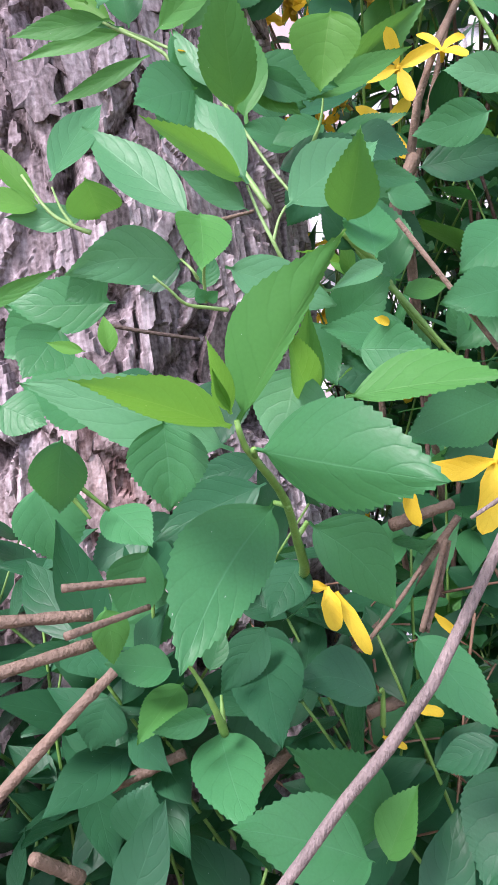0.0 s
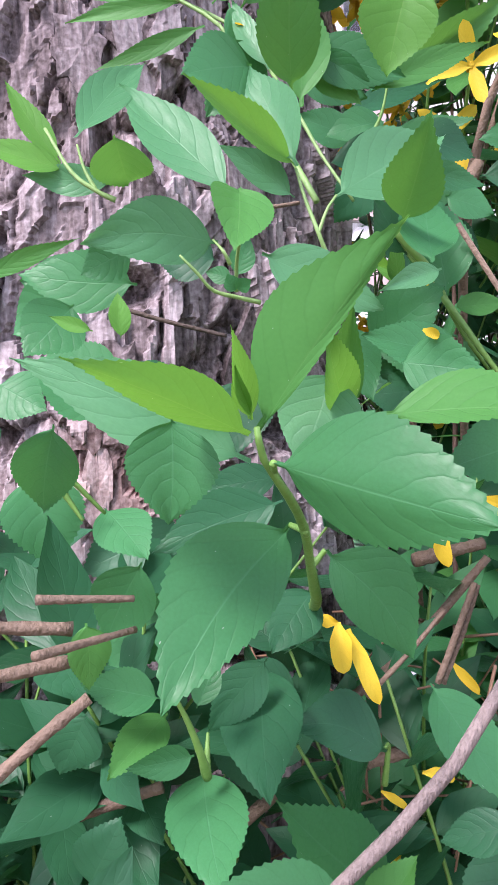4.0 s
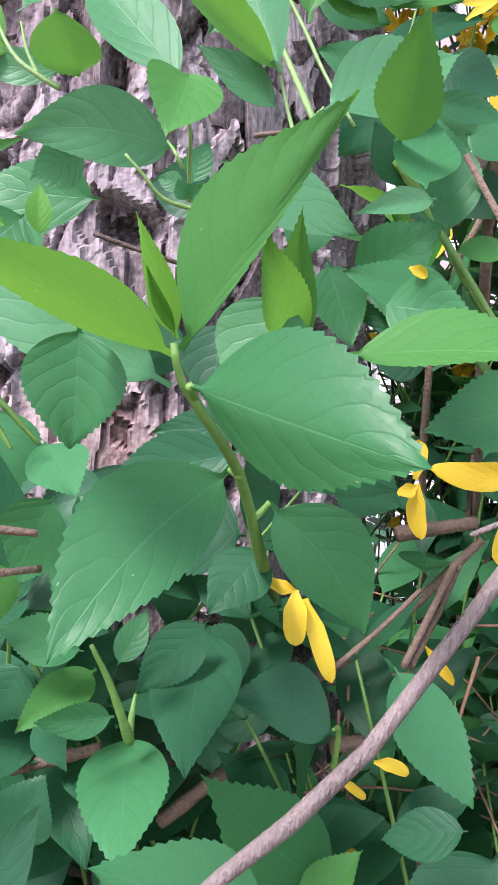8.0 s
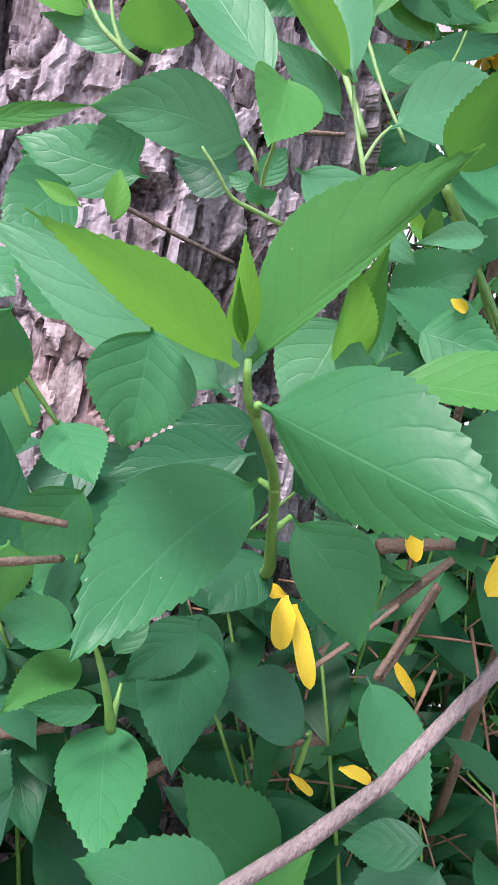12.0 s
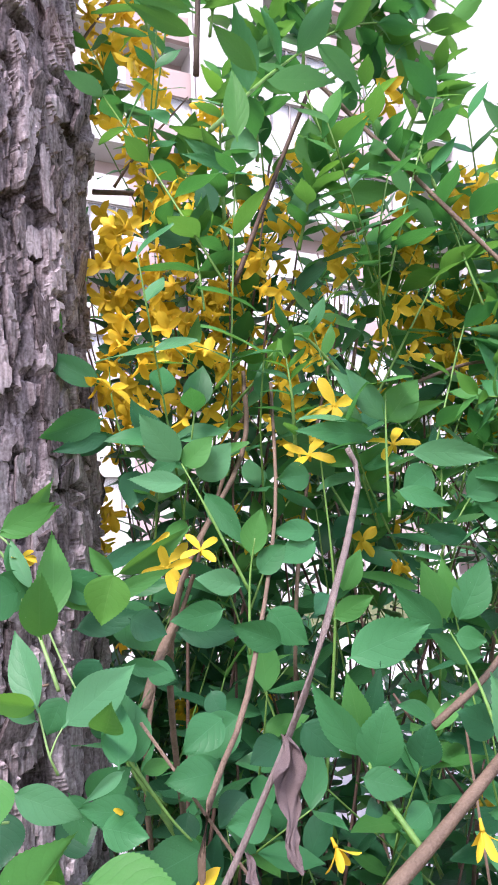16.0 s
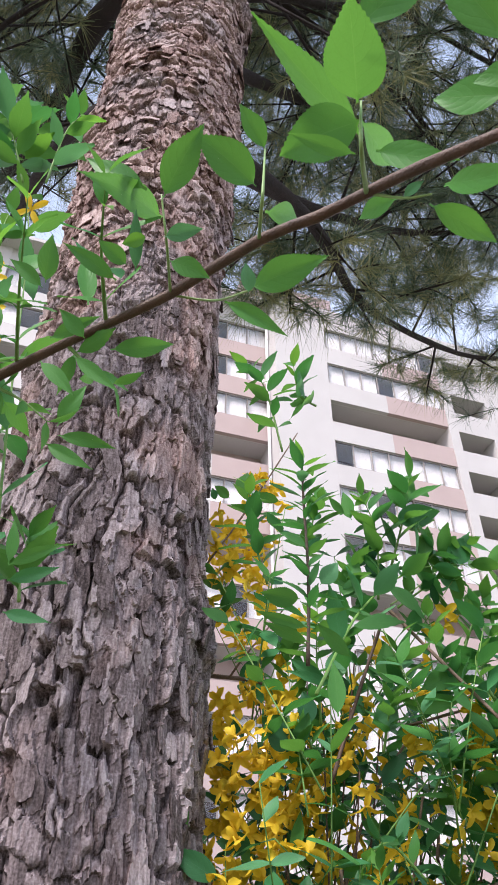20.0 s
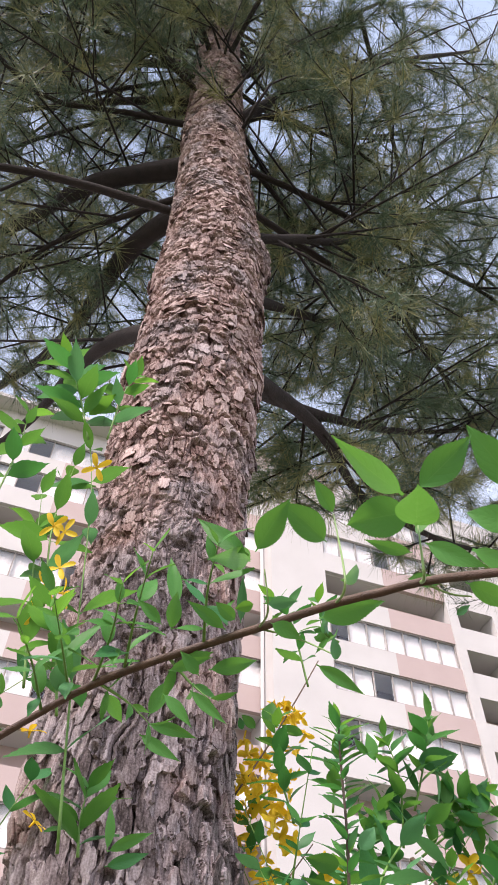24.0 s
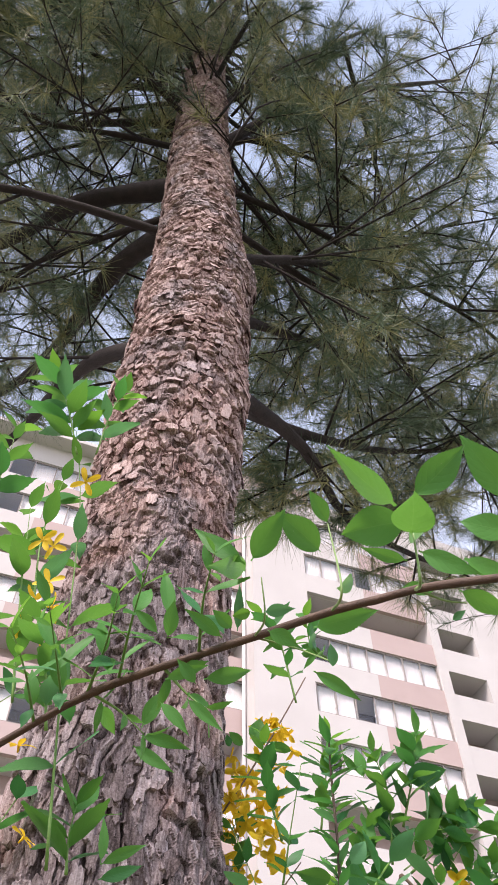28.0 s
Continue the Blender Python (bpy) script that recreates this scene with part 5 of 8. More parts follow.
leaf(s, (0.0939, 0.3123, 0.9393), (0.0943, 0.3151, 0.948), 0.0046, (-0.21, -0.93, 0.31), 0.3, 0.08, 'p')
leaf(s, (0.0999, 0.3472, 1.0042), (0.0954, 0.3455, 0.9937), 0.0063, (-0.07, -0.98, 0.19), 0.3, 0.08, 'p')
leaf(s, (0.0788, 0.3414, 0.8524), (0.0867, 0.3426, 0.8471), 0.0032, (0.41, -0.80, 0.44), 0.3, 0.08, 'p')
leaf(s, (0.0993, 0.3385, 0.893), (0.107, 0.3393, 0.8831), 0.0036, (0.30, -0.94, 0.16), 0.3, 0.08, 'p')
leaf(s, (0.0845, 0.3413, 0.8359), (0.081, 0.3401, 0.8295), 0.0038, (-0.30, -0.89, 0.33), 0.3, 0.08, 'p')
leaf(s, (0.1048, 0.4115, 1.0851), (0.117, 0.4085, 1.0958), 0.0054, (-0.11, -0.98, -0.15), 0.3, 0.08, 'p')
s = twig([(0.0937, 0.322, 0.8926), (0.0993, 0.3251, 0.9051), (0.105, 0.3293, 0.9178)], .0009, .0009, 'cane')
s = twig([(0.0954, 0.3243, 0.8916), (0.1015, 0.3276, 0.9052), (0.1061, 0.3315, 0.9167)], .0008, .0008, 'cane')
s = twig([(0.0751, 0.323, 0.8882), (0.0875, 0.3284, 0.8992), (0.0974, 0.3332, 0.9092)], .0008, .0007, 'cane')
s = twig([(0.0677, 0.351, 0.8738), (0.0892, 0.3587, 0.8895), (0.1156, 0.3692, 0.9162)], .0017, .0014, 'cane')
s = twig([(0.0907, 0.3491, 0.9198), (0.1124, 0.3589, 0.9229)], .0022, .0018, 'cane')
s = twig([(0.0747, 0.356, 0.8538), (0.1006, 0.3617, 0.8589)], .0025, .002, 'cane')
s = twig([(-0.0325, 0.2453, 0.9309), (0.0144, 0.2703, 0.9227)], .0016, .0014, 'cane')
s = twig([(-0.0313, 0.2394, 0.9143), (0.0141, 0.2699, 0.9161)], .0018, .0015, 'cane')
s = twig([(-0.0288, 0.242, 0.8706), (0.0087, 0.2533, 0.9028), (0.0212, 0.2603, 0.9124)], .0014, .0012, 'cane')
s = twig([(-0.0043, 0.3145, 0.8571), (0.0189, 0.3176, 0.8641)], .002, .0016, 'cane')
s = twig([(0.0255, 0.349, 0.8264), (0.0448, 0.3542, 0.8425), (0.0608, 0.3601, 0.8507)], .0024, .002, 'cane')
s = twig([(0.1018, 0.3715, 1.0084), (0.1091, 0.379, 1.0293), (0.1183, 0.3867, 1.0473)], .0026, .0024, 'cane')
s = twig([(0.0073, 0.332, 0.9976), (0.0221, 0.3337, 0.9928), (0.0384, 0.3356, 0.9882)], .0007, .0006, 'twig')
s = twig([(0.0481, 0.3398, 1.0245), (0.0603, 0.3416, 1.0261)], .0007, .0006, 'cane')
s = twig([(0.0789, 0.3121, 0.8699), (0.0799, 0.3081, 0.8815), (0.0791, 0.303, 0.8841)], .0009, .0008, 'green')
s = twig([(-0.0085, 0.2928, 0.8434), (-0.0162, 0.2823, 0.8569)], .002, .0017, 'cane')
# filling leaves behind the near shoots, mostly in the shaded green
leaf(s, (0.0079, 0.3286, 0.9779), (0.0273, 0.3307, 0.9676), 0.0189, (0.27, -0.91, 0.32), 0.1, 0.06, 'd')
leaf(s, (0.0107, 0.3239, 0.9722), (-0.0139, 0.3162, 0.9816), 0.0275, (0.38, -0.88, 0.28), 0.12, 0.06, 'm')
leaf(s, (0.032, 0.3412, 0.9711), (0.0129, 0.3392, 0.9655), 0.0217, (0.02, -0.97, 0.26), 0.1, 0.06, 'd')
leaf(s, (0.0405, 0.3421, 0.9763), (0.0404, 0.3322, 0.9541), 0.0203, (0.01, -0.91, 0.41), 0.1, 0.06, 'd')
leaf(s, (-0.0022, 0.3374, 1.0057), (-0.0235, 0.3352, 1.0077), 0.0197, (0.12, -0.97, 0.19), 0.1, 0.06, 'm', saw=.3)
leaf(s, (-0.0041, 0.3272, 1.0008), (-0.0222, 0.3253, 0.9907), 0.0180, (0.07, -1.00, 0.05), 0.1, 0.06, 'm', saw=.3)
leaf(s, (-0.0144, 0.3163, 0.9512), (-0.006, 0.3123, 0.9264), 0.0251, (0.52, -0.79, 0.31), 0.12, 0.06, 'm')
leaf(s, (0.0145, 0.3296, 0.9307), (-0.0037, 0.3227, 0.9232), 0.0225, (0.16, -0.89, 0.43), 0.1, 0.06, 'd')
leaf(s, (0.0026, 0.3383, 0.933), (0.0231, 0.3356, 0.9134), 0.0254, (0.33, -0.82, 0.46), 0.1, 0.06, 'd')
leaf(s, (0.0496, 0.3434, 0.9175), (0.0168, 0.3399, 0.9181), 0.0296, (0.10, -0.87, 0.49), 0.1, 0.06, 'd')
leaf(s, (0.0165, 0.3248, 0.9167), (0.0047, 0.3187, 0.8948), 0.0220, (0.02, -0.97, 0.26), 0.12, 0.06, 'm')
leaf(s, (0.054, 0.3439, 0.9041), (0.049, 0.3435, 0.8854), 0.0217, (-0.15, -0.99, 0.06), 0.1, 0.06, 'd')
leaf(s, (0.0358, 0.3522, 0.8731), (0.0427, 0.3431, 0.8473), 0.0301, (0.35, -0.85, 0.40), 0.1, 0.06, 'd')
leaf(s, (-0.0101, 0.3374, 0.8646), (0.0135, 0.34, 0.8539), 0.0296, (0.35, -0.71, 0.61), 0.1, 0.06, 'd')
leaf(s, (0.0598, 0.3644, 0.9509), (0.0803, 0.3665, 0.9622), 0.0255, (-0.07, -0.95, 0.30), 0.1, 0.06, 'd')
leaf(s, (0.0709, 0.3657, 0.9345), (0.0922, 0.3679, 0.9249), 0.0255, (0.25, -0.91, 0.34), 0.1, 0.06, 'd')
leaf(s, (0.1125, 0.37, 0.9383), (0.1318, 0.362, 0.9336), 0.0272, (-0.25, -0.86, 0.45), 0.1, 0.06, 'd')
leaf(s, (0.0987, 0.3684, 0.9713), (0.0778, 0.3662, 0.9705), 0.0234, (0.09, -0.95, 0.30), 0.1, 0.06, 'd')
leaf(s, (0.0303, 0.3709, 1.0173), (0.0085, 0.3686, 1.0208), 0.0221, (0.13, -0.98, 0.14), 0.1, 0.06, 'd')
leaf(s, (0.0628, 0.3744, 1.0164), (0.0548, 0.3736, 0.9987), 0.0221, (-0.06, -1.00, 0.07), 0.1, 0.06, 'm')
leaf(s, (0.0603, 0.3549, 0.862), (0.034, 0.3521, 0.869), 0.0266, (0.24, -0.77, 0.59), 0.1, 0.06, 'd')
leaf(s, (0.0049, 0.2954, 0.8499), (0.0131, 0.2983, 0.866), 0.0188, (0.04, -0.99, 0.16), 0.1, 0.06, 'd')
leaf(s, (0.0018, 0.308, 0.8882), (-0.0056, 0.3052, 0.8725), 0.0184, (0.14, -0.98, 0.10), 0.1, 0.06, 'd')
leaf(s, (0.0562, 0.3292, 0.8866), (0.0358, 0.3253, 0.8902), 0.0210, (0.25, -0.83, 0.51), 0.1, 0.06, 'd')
# the yellow flowers close by
s = twig([(0.2, 0.42, 0.95), (0.21, 0.41, 1.05), (0.205, 0.4, 1.14)], 0.0012, 0.0009)
leaf(s, (0.0881, 0.3084, 0.8753), (0.0961, 0.3083, 0.8738), 0.0038, (0.08, -0.89, 0.45), 0.3, 0.08, 'p')
leaf(s, (0.0899, 0.2994, 0.9838), (0.0935, 0.2994, 0.9818), 0.0029, (-0.07, -0.99, -0.12), 0.3, 0.08, 'p')
flower((0.1148, 0.3758, 1.075), (-0.12, -0.91, -0.39), 0.025, 20, 0)
flower((0.1335, 0.3905, 1.0841), (-0.17, -0.91, -0.38), 0.023, 60, 0)
flower((0.2144, 0.3943, 1.1635), (-0.25, -0.95, -0.19), 0.035, 20, 0)
flower((0.1983, 0.399, 1.1358), (-0.21, -0.97, -0.13), 0.029, 40, 0)
flower((0.134, 0.4832, 1.1789), (-0.06, -0.98, -0.2), 0.041, 50, 1)
flower((0.1172, 0.452, 1.0798), (-0.04, -1.0, -0.01), 0.031, 10, 0)
flower((0.249, 0.3983, 1.1406), (-0.31, -0.94, -0.14), 0.032, 60, 0)
flower((0.0457, 0.3578, 1.083), (0.13, -0.99, -0.02), 0.015, 60, 0)
flower((0.2393, 0.3052, 0.9609), (-0.36, -0.89, 0.29), 0.023, 70, 1)
flower((0.1771, 0.3061, 0.9601), (-0.21, -0.94, 0.3), 0.019, 60, 1)
# canes of the thicket
s = twig([(0.019, 0.2439, 0.9359), (0.0325, 0.2553, 0.9331)], 0.00088, 0.00063, 'cane')
s = twig([(0.0203, 0.239, 0.9278), (0.0317, 0.2581, 0.9265)], 0.00096, 0.00063, 'cane')
s = twig([(0.1333, 0.3978, 0.8003), (0.1233, 0.3078, 0.9603), (0.1494, 0.3452, 1.0148), (0.1754, 0.3921, 1.1018), (0.1873, 0.4483, 1.192)], 0.0016, 0.00098, 'cane')
s = twig([(0.1727, 0.28, 0.9375), (0.2161, 0.3079, 0.9548), (0.2624, 0.3358, 0.9771), (0.3048, 0.3545, 1.0032)], 0.00304, 0.00238, 'cane')
s = twig([(0.2407, 0.3544, 0.9925), (0.2733, 0.3638, 1.0112), (0.3084, 0.3917, 1.0307)], 0.00208, 0.0014, 'cane')
s = twig([(0.1266, 0.4815, 0.8849), (0.1166, 0.3915, 1.0449), (0.1635, 0.4294, 1.1423), (0.1723, 0.4668, 1.2056)], 0.00192, 0.0014, 'cane')
s = twig([(0.2079, 0.5554, 0.8836), (0.1979, 0.4654, 1.0436), (0.2193, 0.4848, 1.147), (0.2583, 0.5137, 1.2726)], 0.0016, 0.00112, 'cane')
s = twig([(0.1109, 0.5439, 0.8104), (0.1009, 0.4539, 0.9704), (0.1302, 0.4833, 1.06), (0.2062, 0.5422, 1.253), (0.2627, 0.5621, 1.333)], 0.00192, 0.00126, 'cane')
s = twig([(0.265, 0.5224, 1.221), (0.2768, 0.5321, 1.2633)], 0.0016, 0.00112, 'cane')
s = twig([(0.2809, 0.4669, 1.1924), (0.3471, 0.4671, 1.2108), (0.3839, 0.4484, 1.1792)], 0.00144, 0.00112, 'cane')
s = twig([(0.17, 0.47, 1.27), (0.2, 0.468, 1.345), (0.2335, 0.462, 1.424)], 0.00192, 0.00154, 'brown')
s = twig([(0.2335, 0.462, 1.424), (0.2375, 0.46, 1.4235), (0.262, 0.45, 1.386), (0.318, 0.43, 1.303), (0.39, 0.41, 1.2)], 0.00192, 0.0014, 'cane')
s = twig([(0.0648, 0.6006, 1.4122), (0.1171, 0.5815, 1.3983), (0.1683, 0.5813, 1.3763)], 0.0024, 0.0014, 'cane')
s = twig([(0.0579, 0.5635, 1.5308), (0.0935, 0.5545, 1.5831), (0.1362, 0.5456, 1.6539), (0.1696, 0.5462, 1.7169)], 0.00128, 0.00084, 'cane')
s = twig([(0.0846, 0.5623, 1.3951), (0.103, 0.553, 1.4179), (0.1488, 0.5536, 1.4761)], 0.00128, 0.0007, 'cane')
s = twig([(0.2589, 0.5419, 1.3413), (0.3445, 0.5237, 1.3567), (0.4429, 0.5054, 1.3511)], 0.00144, 0.00098, 'cane')
# leafy shoots of the thicket right of the trunk
shoot([(0.1338, 0.301, 1.3031), (0.1365, 0.2913, 1.366), (0.135, 0.2816, 1.4231), (0.1341, 0.2718, 1.4577)], 0.0014, 22, 0.034, 'm', 0, 0.31, 0.5)
shoot([(0.1169, 0.3383, 0.9562), (0.0939, 0.3476, 0.9894), (0.0864, 0.3475, 1.0059)], 0.0014, 6, 0.031, 'm', 1, 0.37, 0.5)
shoot([(0.3195, 0.3705, 1.0474), (0.313, 0.3612, 1.1007), (0.3101, 0.3612, 1.1284)], 0.0014, 7, 0.037, 'm', 2, 0.37, 0.5)
shoot([(0.194, 0.4151, 1.1367), (0.1919, 0.4059, 1.1728), (0.19, 0.4058, 1.196)], 0.0014, 6, 0.033, 'm', 3, 0.37, 0.5)
shoot([(0.2307, 0.434, 1.1939), (0.2026, 0.4244, 1.2171), (0.1815, 0.4242, 1.2014)], 0.0014, 5, 0.032, 'm', 4, 0.37, 0.5)
shoot([(0.1895, 0.4612, 1.3594), (0.1925, 0.4613, 1.4302), (0.2087, 0.4522, 1.4765)], 0.0014, 8, 0.044, 'm', 5, 0.37, 0.5)
shoot([(0.2457, 0.4619, 1.4745), (0.2622, 0.4483, 1.5245), (0.2718, 0.4392, 1.5672)], 0.0014, 7, 0.048, 'm', 6, 0.37, 0.5)
shoot([(0.2279, 0.4617, 1.4364), (0.2323, 0.4525, 1.5047), (0.2201, 0.4432, 1.5454)], 0.0014, 8, 0.044, 'm', 7, 0.37, 0.5)
shoot([(0.275, 0.4623, 1.4757), (0.2934, 0.4533, 1.4857), (0.3207, 0.4444, 1.4904)], 0.0014, 6, 0.043, 'm', 8, 0.37, 0.5)
shoot([(0.2484, 0.4711, 1.4328), (0.2896, 0.467, 1.4633), (0.3087, 0.4627, 1.4882)], 0.0014, 6, 0.041, 'g', 9, 0.37, 0.5)
shoot([(0.2418, 0.4618, 1.3351), (0.2384, 0.4572, 1.3571), (0.236, 0.4526, 1.3892)], 0.0014, 5, 0.044, 'm', 10, 0.37, 0.5)
shoot([(0.2984, 0.4625, 1.34), (0.2792, 0.4531, 1.3598), (0.2712, 0.453, 1.4155)], 0.0014, 6, 0.043, 'm', 11, 0.37, 0.5)
shoot([(0.3073, 0.4718, 1.3915), (0.3219, 0.4674, 1.4207), (0.336, 0.463, 1.445)], 0.0014, 6, 0.040, 'g', 12, 0.37, 0.5)
shoot([(0.3223, 0.4628, 1.34), (0.3123, 0.4627, 1.3756), (0.3361, 0.463, 1.4074)], 0.0014, 6, 0.039, 'm', 13, 0.37, 0.5)
shoot([(0.1661, 0.4793, 1.3202), (0.1644, 0.4701, 1.3745), (0.1669, 0.4609, 1.4243)], 0.0014, 8, 0.042, 'm', 14, 0.37, 0.5)
shoot([(0.0822, 0.576, 1.4618), (0.078, 0.576, 1.4979), (0.0842, 0.5761, 1.5289)], 0.0014, 5, 0.038, 'm', 15, 0.37, 0.5)
shoot([(0.1243, 0.525, 1.4849), (0.107, 0.5156, 1.5473), (0.1043, 0.5063, 1.5989)], 0.0014, 9, 0.045, 'm', 16, 0.37, 0.5)
shoot([(0.1627, 0.4886, 1.4816), (0.17, 0.4795, 1.5307), (0.1782, 0.4703, 1.5574)], 0.0014, 7, 0.045, 'm', 17, 0.37, 0.5)
shoot([(0.4148, 0.5561, 1.3298), (0.4334, 0.5563, 1.4131), (0.4443, 0.5565, 1.463)], 0.0014, 9, 0.047, 'm', 18, 0.37, 0.5)
shoot([(0.4597, 0.5751, 1.3016), (0.4637, 0.5751, 1.3614), (0.4638, 0.5751, 1.4173)], 0.0014, 8, 0.051, 'm', 19, 0.37, 0.5)
shoot([(0.4937, 0.5386, 1.403), (0.4807, 0.5385, 1.4644), (0.464, 0.5383, 1.5083)], 0.0014, 8, 0.052, 'm', 20, 0.37, 0.5)
shoot([(0.3557, 0.5093, 1.2791), (0.3498, 0.5092, 1.3106), (0.3437, 0.5091, 1.3426)], 0.0014, 6, 0.042, 'd', 21, 0.37, 0.5)
shoot([(0.2666, 0.5174, 1.2693), (0.2905, 0.5177, 1.3048), (0.3152, 0.5088, 1.3215)], 0.0014, 6, 0.041, 'm', 22, 0.37, 0.5)
shoot([(0.3528, 0.4447, 1.1827), (0.3493, 0.4446, 1.2182), (0.3488, 0.4446, 1.2452)], 0.0014, 7, 0.039, 'd', 23, 0.37, 0.5)
shoot([(0.355, 0.417, 1.1432), (0.3376, 0.4076, 1.1661), (0.3095, 0.4073, 1.1713)], 0.0014, 7, 0.039, 'm', 24, 0.37, 0.5)
shoot([(0.2154, 0.4615, 1.2922), (0.2203, 0.4523, 1.3161), (0.2248, 0.4432, 1.335)], 0.0014, 5, 0.039, 'm', 25, 0.37, 0.5)
shoot([(0.1406, 0.479, 1.2639), (0.1551, 0.47, 1.2971), (0.1426, 0.4606, 1.3116)], 0.0014, 5, 0.036, 'm', 26, 0.37, 0.5)
shoot([(0.1426, 0.3316, 1.295), (0.202, 0.4245, 1.4072), (0.2636, 0.4437, 1.46), (0.3438, 0.4631, 1.4791)], 0.0014, 9, 0.057, 'm', 27, 0.37, 0.5)
shoot([(0.1396, 0.4607, 1.6177), (0.1221, 0.4605, 1.713), (0.1016, 0.4603, 1.7504)], 0.0014, 7, 0.046, 'm', 28, 0.37, 0.5)
shoot([(0.1793, 0.4427, 1.6716), (0.159, 0.4333, 1.6799), (0.1531, 0.424, 1.7163)], 0.0014, 5, 0.044, 'g', 29, 0.37, 0.5)
# the brown shoot that crosses in front of the trunk, with its upright side shoots
s = twig([(-0.15, 0.175, 1.352), (-0.09, 0.128, 1.364), (-0.0439, 0.092, 1.3695), (0.0172, 0.054, 1.3705), (0.0445, 0.036, 1.3695), (0.0842, -0.004, 1.358), (0.1051, -0.016, 1.3565), (0.122, -0.03, 1.3525), (0.1379, -0.048, 1.3417), (0.1561, -0.066, 1.3306), (0.19, -0.1, 1.31)], 0.0026, 0.002, 'brown')
s = twig([(0.0833, -0.0019, 1.3585), (0.0831, -0.0306, 1.3499), (0.0868, -0.0062, 1.4245)], .0011, .0009, 'pale')
leaf(s, (0.0872, -0.0047, 1.4261), (0.0742, -0.0209, 1.4392), 0.0100, (0.18, -0.70, -0.69), 0.4, 0.05, 'g')
leaf(s, (0.0833, 0.0051, 1.4116), (0.0549, -0.0133, 1.4244), 0.0177, (0.12, -0.68, -0.72), 0.25, 0.1, 'g')
leaf(s, (0.0857, -0.0103, 1.3681), (0.1081, 0.0151, 1.4), 0.0105, (0.88, -0.27, -0.40), 0.2, 0.1, 'g')
leaf(s, (0.0817, 0.0421, 1.384), (0.1154, 0.0168, 1.3782), 0.0157, (-0.53, -0.57, -0.63), 0.2, 0.1, 'g')
leaf(s, (0.07, -0.0042, 1.3182), (0.0933, -0.0011, 1.3052), 0.0068, (-0.11, -0.90, -0.41), 0.3, 0.1, 'g')
leaf(s, (0.0786, -0.0098, 1.3167), (0.0776, -0.0169, 1.3255), 0.0057, (0.29, -0.76, -0.58), 0.3, 0.1, 'l')
s = twig([(0.0444, 0.0357, 1.3692), (0.0655, 0.0298, 1.3593), (0.0799, -0.0074, 1.3216)], .0009, .0009, 'pale')
leaf(s, (0.0175, 0.057, 1.3543), (0.0477, 0.0637, 1.3676), 0.0098, (0.39, -0.77, -0.50), 0.2, 0.1, 'g')
s = twig([(0.0452, 0.0353, 1.3695), (0.0465, -0.0035, 1.3505), (0.0437, -0.0168, 1.3671)], .001, .0008, 'pale')
leaf(s, (0.0406, 0.0073, 1.4023), (0.0587, -0.0213, 1.4191), 0.0159, (-0.18, -0.58, -0.79), 0.2, 0.1, 'g')
leaf(s, (0.0385, 0.0229, 1.41), (0.0204, -0.0311, 1.3565), 0.0135, (0.95, -0.01, -0.31), 0.25, 0.1, 'g')
leaf(s, (0.0358, -0.0074, 1.3852), (0.0036, -0.0059, 1.4166), 0.0108, (-0.33, -0.89, -0.30), 0.25, 0.1, 'g')
leaf(s, (0.0455, -0.0092, 1.3498), (0.061, -0.015, 1.348), 0.0069, (-0.31, -0.62, -0.72), 0.3, 0.1, 'l')
leaf(s, (0.0479, -0.0035, 1.3426), (0.0641, -0.0032, 1.3333), 0.0082, (-0.25, -0.85, -0.47), 0.2, 0.1, 'g')
leaf(s, (-0.0073, 0.0942, 1.4288), (-0.014, 0.0896, 1.4738), 0.0114, (0.28, -0.96, -0.06), 0.2, 0.1, 'g')
leaf(s, (0.0251, 0.012, 1.3487), (0.0039, -0.0003, 1.3572), 0.0074, (0.23, -0.79, -0.58), 0.2, 0.1, 'g')
leaf(s, (-0.0042, 0.0141, 1.3479), (-0.001, 0.0007, 1.3642), 0.0085, (0.42, -0.66, -0.62), 0.2, 0.1, 'g')
leaf(s, (0.0329, 0.0094, 1.3514), (0.0335, -0.0107, 1.3681), 0.0056, (0.29, -0.61, -0.74), 0.3, 0.1, 'l')
leaf(s, (0.03, 0.0047, 1.3495), (0.0192, -0.0043, 1.3533), 0.0071, (0.29, -0.65, -0.70), 0.3, 0.1, 'g')
leaf(s, (0.0083, 0.0326, 1.3244), (0.0282, 0.0329, 1.3069), 0.0060, (-0.21, -0.94, -0.26), 0.2, 0.1, 'g')
leaf(s, (-0.0041, 0.0354, 1.3376), (0.0183, 0.0216, 1.3373), 0.0065, (-0.36, -0.57, -0.74), 0.2, 0.1, 'g')
leaf(s, (0.0127, 0.0277, 1.3301), (0.0019, 0.0201, 1.3401), 0.0069, (0.16, -0.86, -0.48), 0.2, 0.1, 'g')
leaf(s, (-0.0103, 0.0284, 1.3624), (-0.0255, 0.0205, 1.3731), 0.0066, (0.10, -0.86, -0.50), 0.2, 0.1, 'g')
leaf(s, (-0.0056, 0.0345, 1.323), (0.0107, 0.0352, 1.3053), 0.0063, (-0.14, -0.98, -0.17), 0.2, 0.1, 'g')
leaf(s, (0.0388, -0.0089, 1.3498), (0.029, -0.0068, 1.3478), 0.0058, (-0.00, -0.69, -0.72), 0.3, 0.1, 'y')
